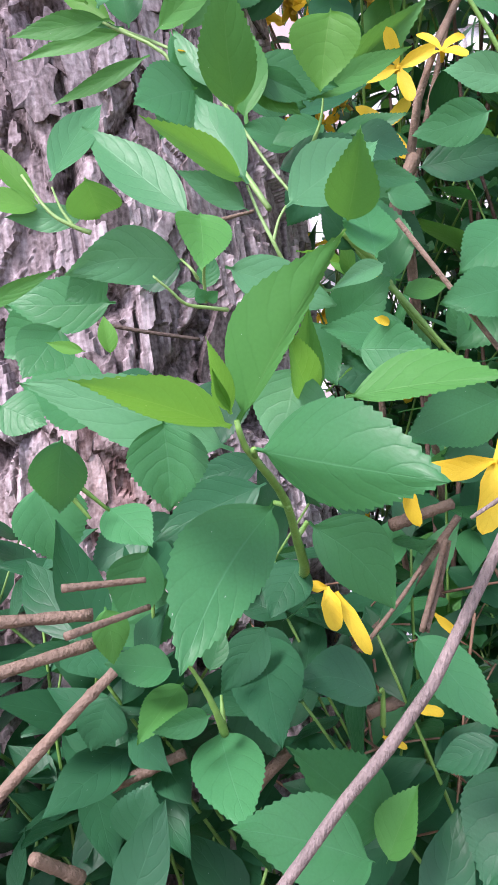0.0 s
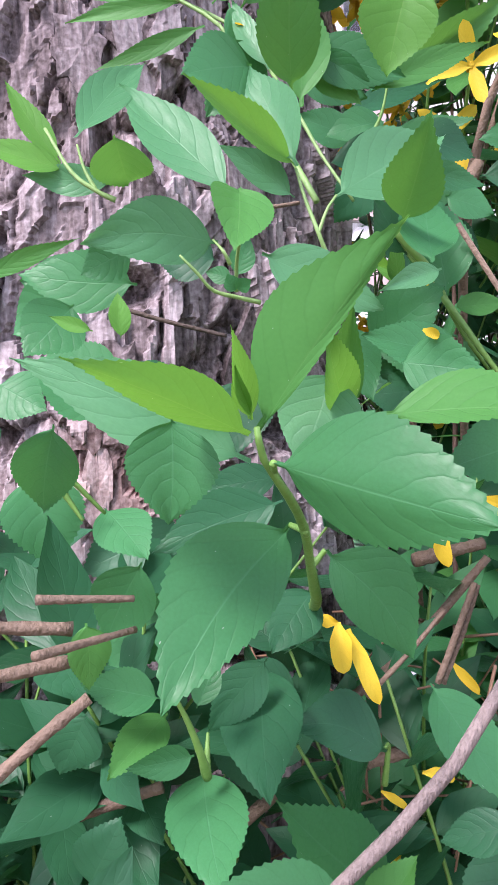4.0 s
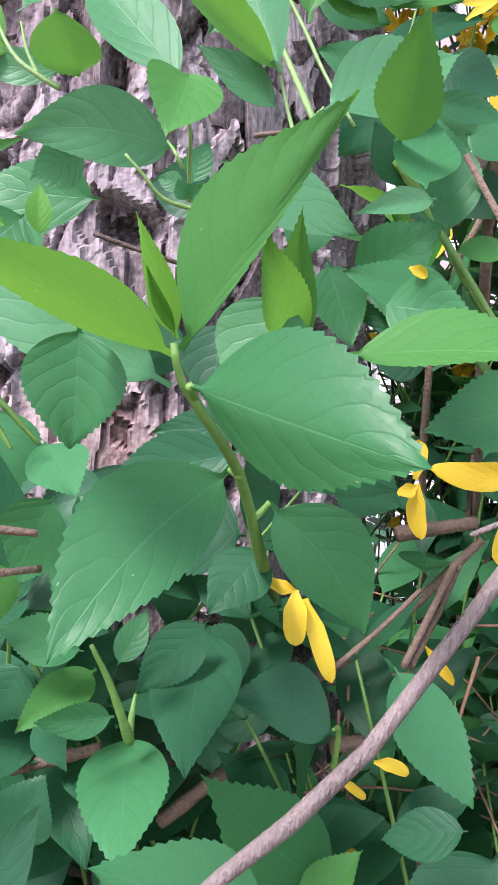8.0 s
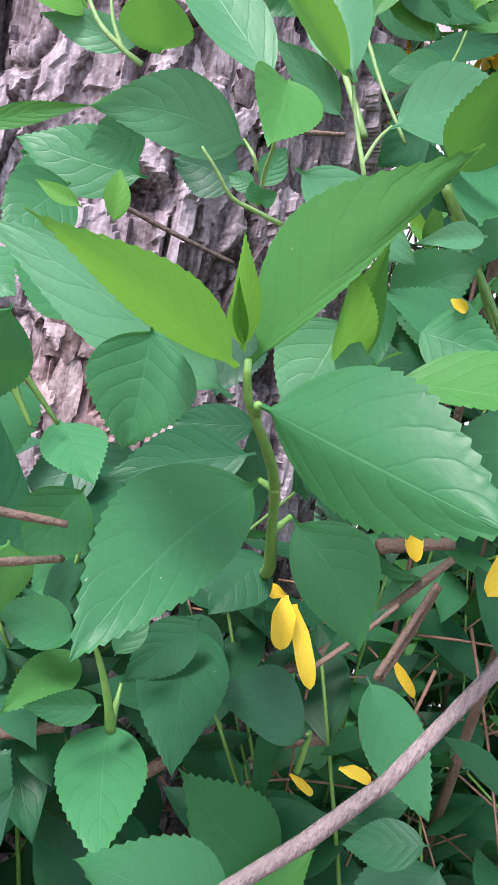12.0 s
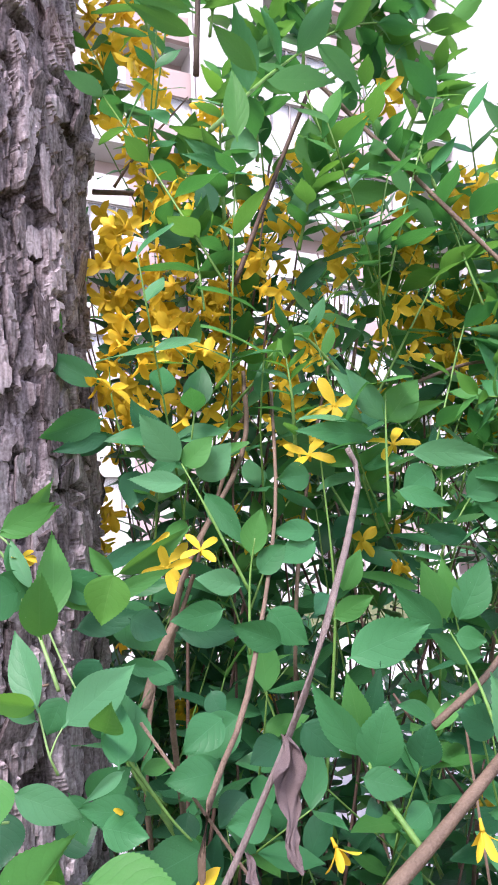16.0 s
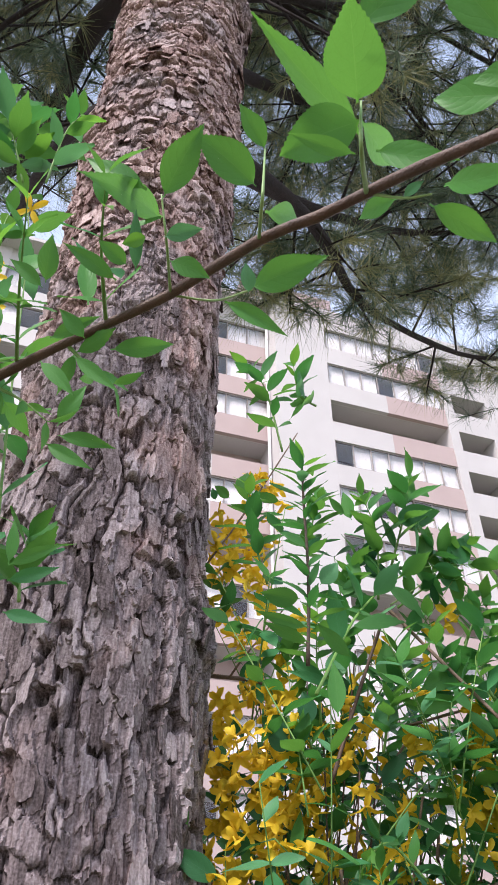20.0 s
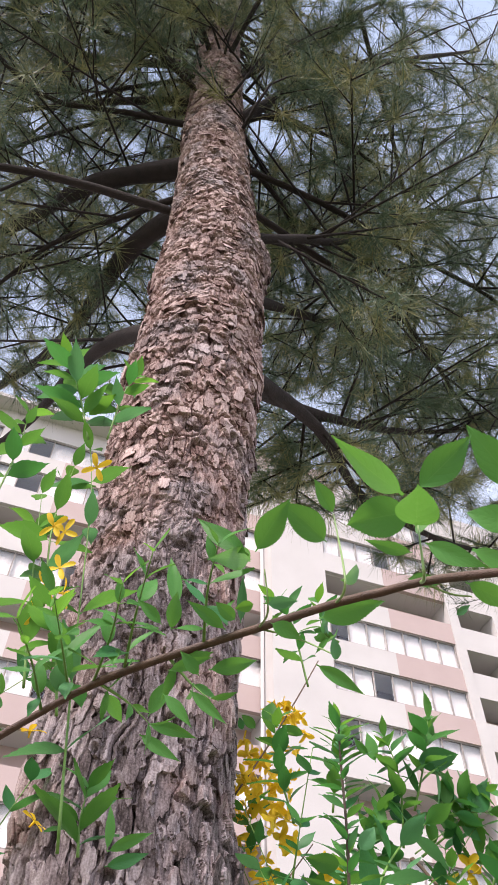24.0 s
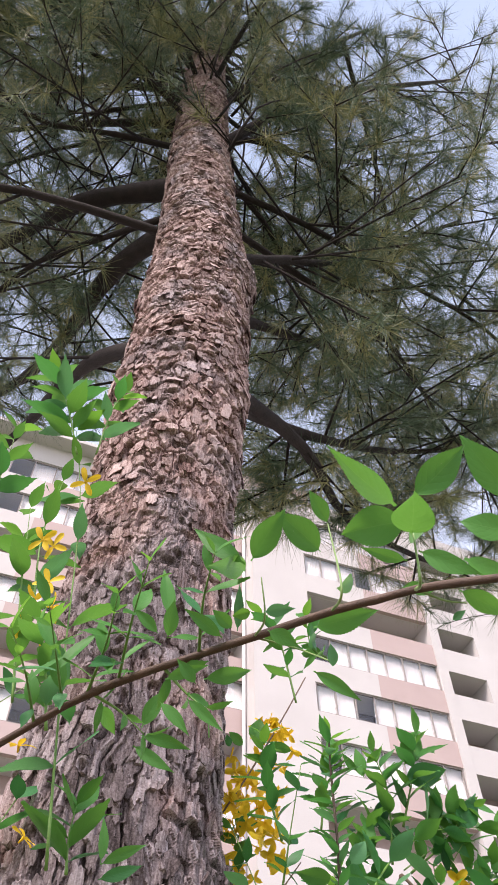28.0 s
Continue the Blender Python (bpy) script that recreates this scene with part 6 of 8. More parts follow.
leaf(s, (-0.0483, 0.115, 1.3733), (-0.0357, 0.1369, 1.3649), 0.0097, (0.55, -0.55, -0.63), 0.2, 0.1, 'g')
leaf(s, (-0.0196, 0.1259, 1.3649), (-0.0055, 0.1168, 1.3894), 0.0103, (0.09, -0.92, -0.39), 0.2, 0.1, 'g')
leaf(s, (-0.0193, 0.13, 1.3619), (0.0129, 0.1282, 1.3526), 0.0081, (-0.17, -0.90, -0.41), 0.2, 0.1, 'g')
leaf(s, (-0.0233, 0.1242, 1.3511), (0.0032, 0.1205, 1.3336), 0.0078, (-0.27, -0.94, -0.21), 0.2, 0.1, 'g')
leaf(s, (-0.0345, 0.1444, 1.2898), (-0.0353, 0.1417, 1.316), 0.0064, (0.44, -0.89, -0.08), 0.2, 0.1, 'g')
leaf(s, (-0.0344, 0.1444, 1.2892), (-0.0086, 0.1413, 1.2996), 0.0069, (0.05, -0.92, -0.40), 0.2, 0.1, 'g')
leaf(s, (-0.035, 0.1493, 1.283), (-0.0099, 0.1494, 1.2919), 0.0075, (0.12, -0.93, -0.34), 0.2, 0.1, 'm')
leaf(s, (-0.0338, 0.1503, 1.2665), (-0.0089, 0.1388, 1.2572), 0.0065, (-0.45, -0.89, -0.11), 0.2, 0.1, 'm')
s = twig([(0.1217, -0.0317, 1.3507), (0.1128, -0.0607, 1.3297), (0.1172, -0.0572, 1.3676)], .0014, .001, 'pale')
leaf(s, (0.1152, -0.0594, 1.3626), (0.1042, -0.0973, 1.3442), 0.0203, (-0.10, 0.46, -0.88), 0.1, 0.08, 'g')
leaf(s, (0.1345, -0.002, 1.4505), (0.0819, -0.0639, 1.4233), 0.0165, (0.61, -0.18, -0.77), 0.2, 0.08, 'g')
leaf(s, (0.1104, -0.0831, 1.3618), (0.1369, -0.1029, 1.3834), 0.0159, (-0.16, -0.82, -0.56), 0.2, 0.08, 'g')
leaf(s, (0.1249, -0.0345, 1.3999), (0.0911, -0.0128, 1.4077), 0.0234, (-0.49, -0.51, -0.71), 0.2, 0.1, 'g')
leaf(s, (0.1177, -0.0394, 1.3635), (0.0921, -0.0473, 1.3628), 0.0068, (0.19, -0.55, -0.81), 0.2, 0.1, 'g')
leaf(s, (0.1216, -0.0398, 1.3881), (0.1563, 0.0058, 1.4304), 0.0131, (0.73, 0.07, -0.68), 0.2, 0.1, 'g')
leaf(s, (0.1282, -0.0332, 1.3775), (0.1497, -0.0486, 1.3482), 0.0107, (-0.81, -0.49, -0.33), 0.2, 0.1, 'g')
leaf(s, (0.1679, -0.0037, 1.4042), (0.1728, -0.0479, 1.3463), 0.0111, (-1.00, 0.00, -0.09), 0.2, 0.1, 'g')
leaf(s, (0.136, -0.0254, 1.3577), (0.124, 0.0021, 1.3822), 0.0080, (-0.90, -0.00, -0.44), 0.2, 0.1, 'g')
leaf(s, (0.1507, -0.0192, 1.3639), (0.1839, -0.0055, 1.3593), 0.0114, (0.14, -0.62, -0.77), 0.2, 0.1, 'g')
s = twig([(0.122, -0.0298, 1.3529), (0.1334, -0.0359, 1.3406), (0.1413, -0.0416, 1.3346)], .0009, .0009, 'pale')
leaf(s, (0.1256, -0.0538, 1.3124), (0.1316, -0.0586, 1.3148), 0.0034, (-0.26, -0.66, -0.70), 0.3, 0.1, 'l')
s = twig([(0.1369, -0.1111, 1.2761), (0.1374, -0.1191, 1.2839), (0.1374, -0.1276, 1.2923)], .0014, .001, 'pale')
leaf(s, (0.1678, -0.0773, 1.3707), (0.1382, -0.0989, 1.3983), 0.0179, (-0.17, -0.68, -0.71), 0.2, 0.08, 'g')
leaf(s, (0.1381, -0.1276, 1.2923), (0.1418, -0.1474, 1.3045), 0.0107, (-0.57, -0.51, -0.65), 0.2, 0.08, 'g')
leaf(s, (0.1671, -0.0644, 1.3623), (0.1454, -0.0531, 1.3821), 0.0139, (-0.68, -0.62, -0.39), 0.2, 0.08, 'g')
leaf(s, (0.1384, -0.1204, 1.2851), (0.1472, -0.1289, 1.2856), 0.0089, (-0.54, -0.60, -0.59), 0.2, 0.08, 'g')
leaf(s, (0.1361, -0.1105, 1.2755), (0.1259, -0.1053, 1.2784), 0.0061, (-0.50, -0.70, -0.52), 0.2, 0.08, 'g')
shoot([(-0.0349, 0.087, 1.3704), (-0.028, 0.0465, 1.3838), (-0.0191, 0.0069, 1.3965)], 0.0011, 5, 0.031, 'g', 90, 0.34, 0.5)
shoot([(0.0136, 0.0577, 1.3707), (0.0139, 0.0217, 1.3814), (0.0185, -0.011, 1.3895)], 0.0011, 5, 0.028, 'g', 91, 0.34, 0.5)
shoot([(-0.069, 0.1124, 1.3664), (-0.0732, 0.0756, 1.378), (-0.0774, 0.0402, 1.3885)], 0.0011, 5, 0.032, 'g', 92, 0.34, 0.5)
shoot([(-0.0546, 0.1004, 1.369), (-0.0427, 0.0624, 1.3804), (-0.0363, 0.0279, 1.3896)], 0.0011, 5, 0.029, 'g', 93, 0.34, 0.5)
shoot([(-0.0876, 0.1264, 1.3639), (-0.0923, 0.0903, 1.375), (-0.1001, 0.0575, 1.3839)], 0.0011, 4, 0.029, 'g', 94, 0.34, 0.5)
shoot([(-0.0068, 0.0703, 1.3705), (0.0065, 0.0703, 1.3549), (0.0189, 0.067, 1.3417)], 0.0011, 3, 0.026, 'g', 95, 0.34, 0.5)
shoot([(-0.051, 0.098, 1.3692), (-0.0312, 0.0949, 1.3554), (-0.0156, 0.0935, 1.3406)], 0.0011, 3, 0.027, 'g', 96, 0.34, 0.5)
# leafy shoots left of the trunk
shoot([(-0.0881, 0.2891, 1.3462), (-0.1094, 0.2872, 1.5159), (-0.1315, 0.275, 1.7327), (-0.1616, 0.2679, 1.8771)], 0.0014, 7, 0.060, 'm', 80, 0.42, 0.5)
shoot([(-0.1495, 0.2587, 1.8168), (-0.1767, 0.2521, 1.9047), (-0.2062, 0.2455, 1.9776)], 0.0014, 10, 0.065, 'l', 81, 0.42, 0.5)
shoot([(-0.1277, 0.2645, 1.8264), (-0.1209, 0.2591, 1.9209), (-0.107, 0.2544, 1.9577)], 0.0014, 6, 0.051, 'l', 82, 0.42, 0.5)
shoot([(-0.1486, 0.2754, 1.5687), (-0.1643, 0.274, 1.6831), (-0.1601, 0.2736, 1.7799)], 0.0014, 5, 0.055, 'g', 83, 0.42, 0.5)
shoot([(-0.1424, 0.2662, 1.4712), (-0.1677, 0.2744, 1.6025), (-0.1867, 0.2729, 1.7264)], 0.0014, 5, 0.053, 'g', 84, 0.42, 0.5)
shoot([(-0.1043, 0.2479, 1.435), (-0.1158, 0.2371, 1.4897), (-0.1283, 0.2263, 1.528)], 0.0014, 7, 0.047, 'g', 85, 0.42, 0.5)
shoot([(-0.0768, 0.3195, 1.3564), (-0.0799, 0.3172, 1.3831), (-0.078, 0.3141, 1.408)], 0.0014, 6, 0.055, 'm', 86, 0.42, 0.5)
shoot([(-0.2579, 0.32, 1.7757), (-0.2549, 0.3195, 1.8653), (-0.2598, 0.3188, 1.9419)], 0.0014, 6, 0.058, 'm', 87, 0.42, 0.5)
flower((-0.1272, 0.2499, 1.7529), (0.18, -0.62, -0.76), 0.034, 20, 0)
flower((-0.1548, 0.2495, 1.6533), (0.23, -0.68, -0.7), 0.032, 29, 0)
flower((-0.142, 0.2501, 1.6464), (0.22, -0.69, -0.69), 0.031, 38, 0)
flower((-0.1366, 0.2506, 1.5968), (0.22, -0.72, -0.66), 0.030, 47, 0)
flower((-0.1446, 0.2504, 1.5748), (0.23, -0.73, -0.64), 0.029, 56, 0)
flower((-0.1271, 0.2512, 1.5659), (0.21, -0.74, -0.64), 0.029, 65, 0)
flower((-0.1491, 0.2505, 1.541), (0.24, -0.75, -0.61), 0.029, 74, 0)
flower((-0.1315, 0.2512, 1.5299), (0.22, -0.76, -0.6), 0.028, 83, 0)
flower((-0.1234, 0.2522, 1.4228), (0.24, -0.84, -0.49), 0.026, 92, 0)
flower((-0.1032, 0.2534, 1.3525), (0.22, -0.89, -0.41), 0.024, 101, 0)
flower((-0.1191, 0.2518, 1.5186), (0.22, -0.77, -0.6), 0.028, 110, 0)
# leaves of the middle thicket, one by one
s = twig([(0.0922, 0.4813, 1.1535), (0.0832, 0.4817, 1.1956), (0.0823, 0.4819, 1.2389)], 0.0009, 0.0007)
leaf(s, (0.0785, 0.4761, 1.1994), (0.0367, 0.4692, 1.2226), 0.0186, (0.1, -0.99, -0.12), 0.14, 0.08, 'm')
leaf(s, (0.0783, 0.4712, 1.1762), (0.0405, 0.464, 1.1554), 0.0245, (0.33, -0.9, -0.3), 0.14, 0.08, 'm')
leaf(s, (0.086, 0.4853, 1.1683), (0.0457, 0.4782, 1.1545), 0.0153, (0.27, -0.91, -0.34), 0.14, 0.08, 'd')
leaf(s, (0.1037, 0.4854, 1.227), (0.0747, 0.4782, 1.2271), 0.0183, (0.21, -0.9, -0.4), 0.14, 0.08, 'd')
leaf(s, (0.0523, 0.4767, 1.2379), (0.0307, 0.4695, 1.268), 0.0123, (0.03, -0.98, -0.21), 0.14, 0.08, 'g')
s = twig([(0.1581, 0.3807, 1.0598), (0.1359, 0.3767, 1.106), (0.1243, 0.3816, 1.1301)], 0.001, 0.0008)
leaf(s, (0.1241, 0.3853, 1.1308), (0.1019, 0.3784, 1.157), 0.0186, (-0.16, -0.91, -0.38), 0.14, 0.08, 'l')
leaf(s, (0.1251, 0.3853, 1.1283), (0.1408, 0.3777, 1.1443), 0.0148, (-0.36, -0.92, -0.08), 0.14, 0.08, 'g')
leaf(s, (0.1334, 0.3897, 1.1211), (0.1518, 0.3822, 1.1409), 0.0183, (-0.08, -0.95, -0.29), 0.14, 0.08, 'l')
leaf(s, (0.1271, 0.3852, 1.1199), (0.0958, 0.3783, 1.1231), 0.0122, (0.22, -0.97, 0.11), 0.14, 0.08, 'l')
leaf(s, (0.1352, 0.3851, 1.1158), (0.156, 0.3772, 1.0839), 0.0132, (-0.32, -0.95, 0.03), 0.14, 0.08, 'm')
leaf(s, (0.0995, 0.4373, 1.1365), (0.0962, 0.4296, 1.112), 0.0194, (0.18, -0.94, 0.27), 0.14, 0.08, 'd')
leaf(s, (0.1228, 0.4038, 1.1357), (0.1076, 0.3966, 1.1282), 0.0100, (0.34, -0.92, 0.18), 0.14, 0.08, 'm')
s = twig([(0.1548, 0.3714, 1.03), (0.1567, 0.3716, 1.0663), (0.1597, 0.367, 1.0879)], 0.0009, 0.0007)
leaf(s, (0.1578, 0.3753, 1.0791), (0.1641, 0.368, 1.1033), 0.0142, (-0.32, -0.93, -0.2), 0.14, 0.08, 'g')
leaf(s, (0.1533, 0.3753, 1.0639), (0.1291, 0.3683, 1.0691), 0.0135, (0.27, -0.96, -0.06), 0.14, 0.08, 'l')
leaf(s, (0.1617, 0.3752, 1.0699), (0.1755, 0.3677, 1.0845), 0.0144, (-0.48, -0.87, 0.01), 0.14, 0.08, 'm')
leaf(s, (0.089, 0.4085, 1.0651), (0.1208, 0.4004, 1.0689), 0.0101, (-0.26, -0.96, 0.11), 0.14, 0.08, 'm')
leaf(s, (0.0847, 0.3895, 1.0581), (0.1138, 0.3813, 1.0334), 0.0222, (-0.21, -0.98, 0.08), 0.14, 0.08, 'm')
leaf(s, (0.1177, 0.3849, 1.0423), (0.1555, 0.377, 1.0418), 0.0167, (-0.21, -0.98, 0.08), 0.14, 0.08, 'd')
leaf(s, (0.1697, 0.3564, 1.0357), (0.1438, 0.3495, 1.0456), 0.0153, (0.14, -0.94, -0.28), 0.14, 0.08, 'm')
leaf(s, (0.1346, 0.3753, 1.0142), (0.1396, 0.3678, 1.0005), 0.0122, (-0.41, -0.85, 0.32), 0.14, 0.08, 'd')
leaf(s, (0.1465, 0.352, 1.0054), (0.1204, 0.3449, 0.9887), 0.0197, (0.07, -0.95, 0.3), 0.14, 0.08, 'm')
leaf(s, (0.1352, 0.3429, 0.9893), (0.1163, 0.3357, 0.9746), 0.0188, (0.08, -0.93, 0.35), 0.14, 0.08, 'm')
leaf(s, (0.1663, 0.3563, 0.9919), (0.1498, 0.3491, 0.9836), 0.0148, (0.25, -0.92, 0.3), 0.14, 0.08, 'd')
leaf(s, (0.1536, 0.3102, 0.9729), (0.1335, 0.3031, 0.9724), 0.0160, (0.32, -0.94, 0.08), 0.14, 0.08, 'm')
leaf(s, (0.0779, 0.3177, 0.9831), (0.0961, 0.3099, 0.995), 0.0159, (-0.26, -0.94, -0.22), 0.14, 0.08, 'm')
leaf(s, (0.1036, 0.3221, 0.9758), (0.0789, 0.3148, 0.9759), 0.0161, (0.27, -0.95, 0.15), 0.14, 0.08, 'd')
leaf(s, (0.0845, 0.3033, 0.9768), (0.1028, 0.2954, 0.9734), 0.0141, (-0.35, -0.9, 0.24), 0.14, 0.08, 'm')
leaf(s, (0.0773, 0.4087, 1.0659), (0.0562, 0.4014, 1.0746), 0.0146, (0.34, -0.95, 0.03), 0.14, 0.08, 'm')
leaf(s, (0.0882, 0.3894, 1.0649), (0.0676, 0.3821, 1.0598), 0.0136, (0.24, -0.91, 0.33), 0.14, 0.08, 'm')
leaf(s, (0.0399, 0.3332, 1.0942), (0.0651, 0.3252, 1.1056), 0.0126, (-0.2, -0.96, -0.22), 0.14, 0.08, 'g')
leaf(s, (0.1034, 0.389, 1.0155), (0.0841, 0.3817, 1.0266), 0.0169, (0.33, -0.95, -0.05), 0.14, 0.08, 'd')
leaf(s, (0.104, 0.3986, 1.0294), (0.1191, 0.3906, 1.0159), 0.0162, (-0.39, -0.91, 0.11), 0.14, 0.08, 'd')
leaf(s, (0.1468, 0.3472, 0.9731), (0.1332, 0.34, 0.9605), 0.0150, (0.07, -0.9, 0.44), 0.14, 0.08, 'd')
leaf(s, (0.12, 0.3384, 0.9695), (0.117, 0.331, 0.9565), 0.0115, (0.12, -0.88, 0.47), 0.14, 0.08, 'd')
s = twig([(0.2335, 0.3706, 1.0962), (0.2355, 0.3708, 1.1402), (0.2374, 0.3709, 1.1647)], 0.0009, 0.0007)
leaf(s, (0.2334, 0.3746, 1.1553), (0.2063, 0.3677, 1.1791), 0.0101, (0.07, -0.97, -0.2), 0.14, 0.08, 'l')
leaf(s, (0.2372, 0.3745, 1.1481), (0.2149, 0.3676, 1.1788), 0.0144, (-0.09, -0.96, -0.28), 0.14, 0.08, 'l')
leaf(s, (0.2372, 0.3745, 1.1481), (0.2559, 0.3669, 1.1715), 0.0196, (-0.16, -0.97, -0.18), 0.14, 0.08, 'g')
leaf(s, (0.2387, 0.3745, 1.1501), (0.2713, 0.3666, 1.1583), 0.0093, (-0.13, -0.92, -0.37), 0.14, 0.08, 'g')
leaf(s, (0.2356, 0.3837, 1.1424), (0.1868, 0.3771, 1.1454), 0.0139, (0.11, -0.94, -0.31), 0.14, 0.08, 'm')
leaf(s, (0.2444, 0.3651, 1.1303), (0.2921, 0.3569, 1.1241), 0.0148, (-0.2, -0.95, -0.27), 0.14, 0.08, 'l')
leaf(s, (0.2395, 0.3743, 1.1112), (0.2674, 0.3664, 1.1004), 0.0114, (-0.27, -0.97, 0.03), 0.14, 0.08, 'm')
leaf(s, (0.266, 0.3832, 1.1236), (0.2442, 0.376, 1.1082), 0.0187, (0.26, -0.96, 0.07), 0.14, 0.08, 'm')
leaf(s, (0.2782, 0.3736, 1.1051), (0.3042, 0.366, 1.1213), 0.0195, (-0.22, -0.97, -0.1), 0.14, 0.08, 'm')
leaf(s, (0.2831, 0.3736, 1.1033), (0.3186, 0.3656, 1.0865), 0.0106, (-0.36, -0.87, -0.34), 0.14, 0.08, 'm')
leaf(s, (0.33, 0.3545, 1.1131), (0.2927, 0.3477, 1.1293), 0.0115, (0.01, -0.93, -0.37), 0.14, 0.08, 'g')
leaf(s, (0.3314, 0.3591, 1.1215), (0.3058, 0.3522, 1.1399), 0.0132, (-0.24, -0.75, -0.61), 0.14, 0.08, 'm')
leaf(s, (0.2842, 0.3827, 1.0825), (0.2516, 0.3758, 1.0914), 0.0118, (0.11, -0.94, -0.3), 0.14, 0.08, 'd')
leaf(s, (0.3197, 0.3544, 1.0673), (0.2886, 0.3475, 1.0823), 0.0132, (-0.05, -0.86, -0.5), 0.14, 0.08, 'l')
leaf(s, (0.3179, 0.3636, 1.0561), (0.2938, 0.3566, 1.071), 0.0153, (0.12, -0.96, -0.25), 0.14, 0.08, 'd')
leaf(s, (0.1976, 0.3934, 1.123), (0.1772, 0.3863, 1.1208), 0.0163, (0.34, -0.95, -0.06), 0.14, 0.08, 'm')
leaf(s, (0.1987, 0.3932, 1.0922), (0.1726, 0.3862, 1.0923), 0.0124, (0.25, -0.96, 0.08), 0.14, 0.08, 'm')
leaf(s, (0.1982, 0.3932, 1.0862), (0.1738, 0.3861, 1.076), 0.0149, (0.16, -0.95, 0.28), 0.14, 0.08, 'm')
s = twig([(0.2605, 0.3235, 0.9897), (0.2561, 0.3329, 1.016), (0.2486, 0.3424, 1.0388)], 0.001, 0.0008)
leaf(s, (0.2524, 0.346, 1.0414), (0.2468, 0.3389, 1.0736), 0.0121, (-0.44, -0.85, -0.26), 0.14, 0.08, 'g')
leaf(s, (0.2501, 0.3461, 1.0416), (0.2363, 0.339, 1.0722), 0.0139, (-0.32, -0.88, -0.34), 0.14, 0.08, 'g')
leaf(s, (0.2529, 0.3414, 1.0415), (0.268, 0.334, 1.0722), 0.0177, (-0.31, -0.95, -0.07), 0.14, 0.08, 'm')
leaf(s, (0.2485, 0.3461, 1.0379), (0.2207, 0.3392, 1.0618), 0.0129, (-0.07, -0.93, -0.35), 0.14, 0.08, 'm')
leaf(s, (0.251, 0.3414, 1.0359), (0.2638, 0.3338, 1.0328), 0.0114, (-0.51, -0.86, 0.0), 0.14, 0.08, 'm')
leaf(s, (0.1957, 0.3376, 1.0285), (0.2355, 0.3297, 1.0432), 0.0213, (-0.24, -0.97, 0.12), 0.14, 0.08, 'm')
leaf(s, (0.1989, 0.3327, 0.989), (0.1921, 0.3256, 1.0241), 0.0135, (-0.19, -0.96, -0.23), 0.14, 0.08, 'g')
leaf(s, (0.2013, 0.3373, 0.9894), (0.2096, 0.33, 1.0268), 0.0103, (-0.22, -0.97, -0.14), 0.14, 0.08, 'd')
leaf(s, (0.1993, 0.3281, 0.9859), (0.1741, 0.3212, 1.0216), 0.0146, (-0.18, -0.94, -0.31), 0.14, 0.08, 'm')
leaf(s, (0.2018, 0.328, 0.9805), (0.209, 0.3207, 1.0105), 0.0209, (-0.26, -0.95, -0.17), 0.14, 0.08, 'm')
leaf(s, (0.1944, 0.3235, 0.9805), (0.2154, 0.3158, 0.976), 0.0135, (-0.29, -0.92, 0.25), 0.14, 0.08, 'm')
leaf(s, (0.2296, 0.346, 0.9763), (0.2338, 0.3387, 0.997), 0.0164, (-0.55, -0.82, -0.18), 0.14, 0.08, 'd')
leaf(s, (0.1759, 0.3562, 0.9987), (0.192, 0.3485, 0.9832), 0.0178, (-0.32, -0.93, 0.14), 0.14, 0.08, 'd')
leaf(s, (0.1641, 0.3658, 1.0524), (0.1824, 0.3581, 1.034), 0.0190, (-0.41, -0.91, -0.03), 0.14, 0.08, 'm')
leaf(s, (0.2652, 0.3086, 0.9794), (0.2502, 0.3017, 1.0222), 0.0170, (-0.06, -0.98, -0.18), 0.14, 0.08, 'l')
leaf(s, (0.2652, 0.3086, 0.9794), (0.2746, 0.3012, 1.0071), 0.0119, (-0.32, -0.94, -0.14), 0.14, 0.08, 'g')
leaf(s, (0.2702, 0.3084, 0.9647), (0.2428, 0.3015, 0.9676), 0.0173, (0.24, -0.96, 0.02), 0.14, 0.08, 'm')
leaf(s, (0.2747, 0.3546, 0.9888), (0.252, 0.3476, 0.9983), 0.0191, (0.16, -0.94, -0.3), 0.14, 0.08, 'd')
leaf(s, (0.2807, 0.3267, 0.9497), (0.2534, 0.3197, 0.9479), 0.0169, (0.23, -0.95, 0.18), 0.14, 0.08, 'd')
leaf(s, (0.2734, 0.3085, 0.9912), (0.28, 0.3011, 1.0045), 0.0124, (-0.55, -0.81, -0.19), 0.14, 0.08, 'g')
leaf(s, (0.2257, 0.3276, 0.9652), (0.2123, 0.3203, 0.9597), 0.0121, (0.21, -0.8, 0.56), 0.14, 0.08, 'm')
leaf(s, (0.2035, 0.3279, 0.9676), (0.1952, 0.3206, 0.9669), 0.0083, (0.54, -0.67, 0.51), 0.14, 0.08, 'd')
leaf(s, (0.2792, 0.3732, 1.0203), (0.2487, 0.3663, 1.0345), 0.0151, (0.09, -0.96, -0.26), 0.14, 0.08, 'm')
leaf(s, (0.3146, 0.3912, 1.044), (0.3259, 0.3837, 1.0385), 0.0109, (-0.56, -0.83, -0.02), 0.14, 0.08, 'd')
leaf(s, (0.2058, 0.3745, 1.0577), (0.2155, 0.3671, 1.0795), 0.0123, (-0.13, -0.96, -0.27), 0.14, 0.08, 'g')
leaf(s, (0.1976, 0.3653, 1.0454), (0.2175, 0.3577, 1.056), 0.0121, (-0.25, -0.95, -0.21), 0.14, 0.08, 'g')
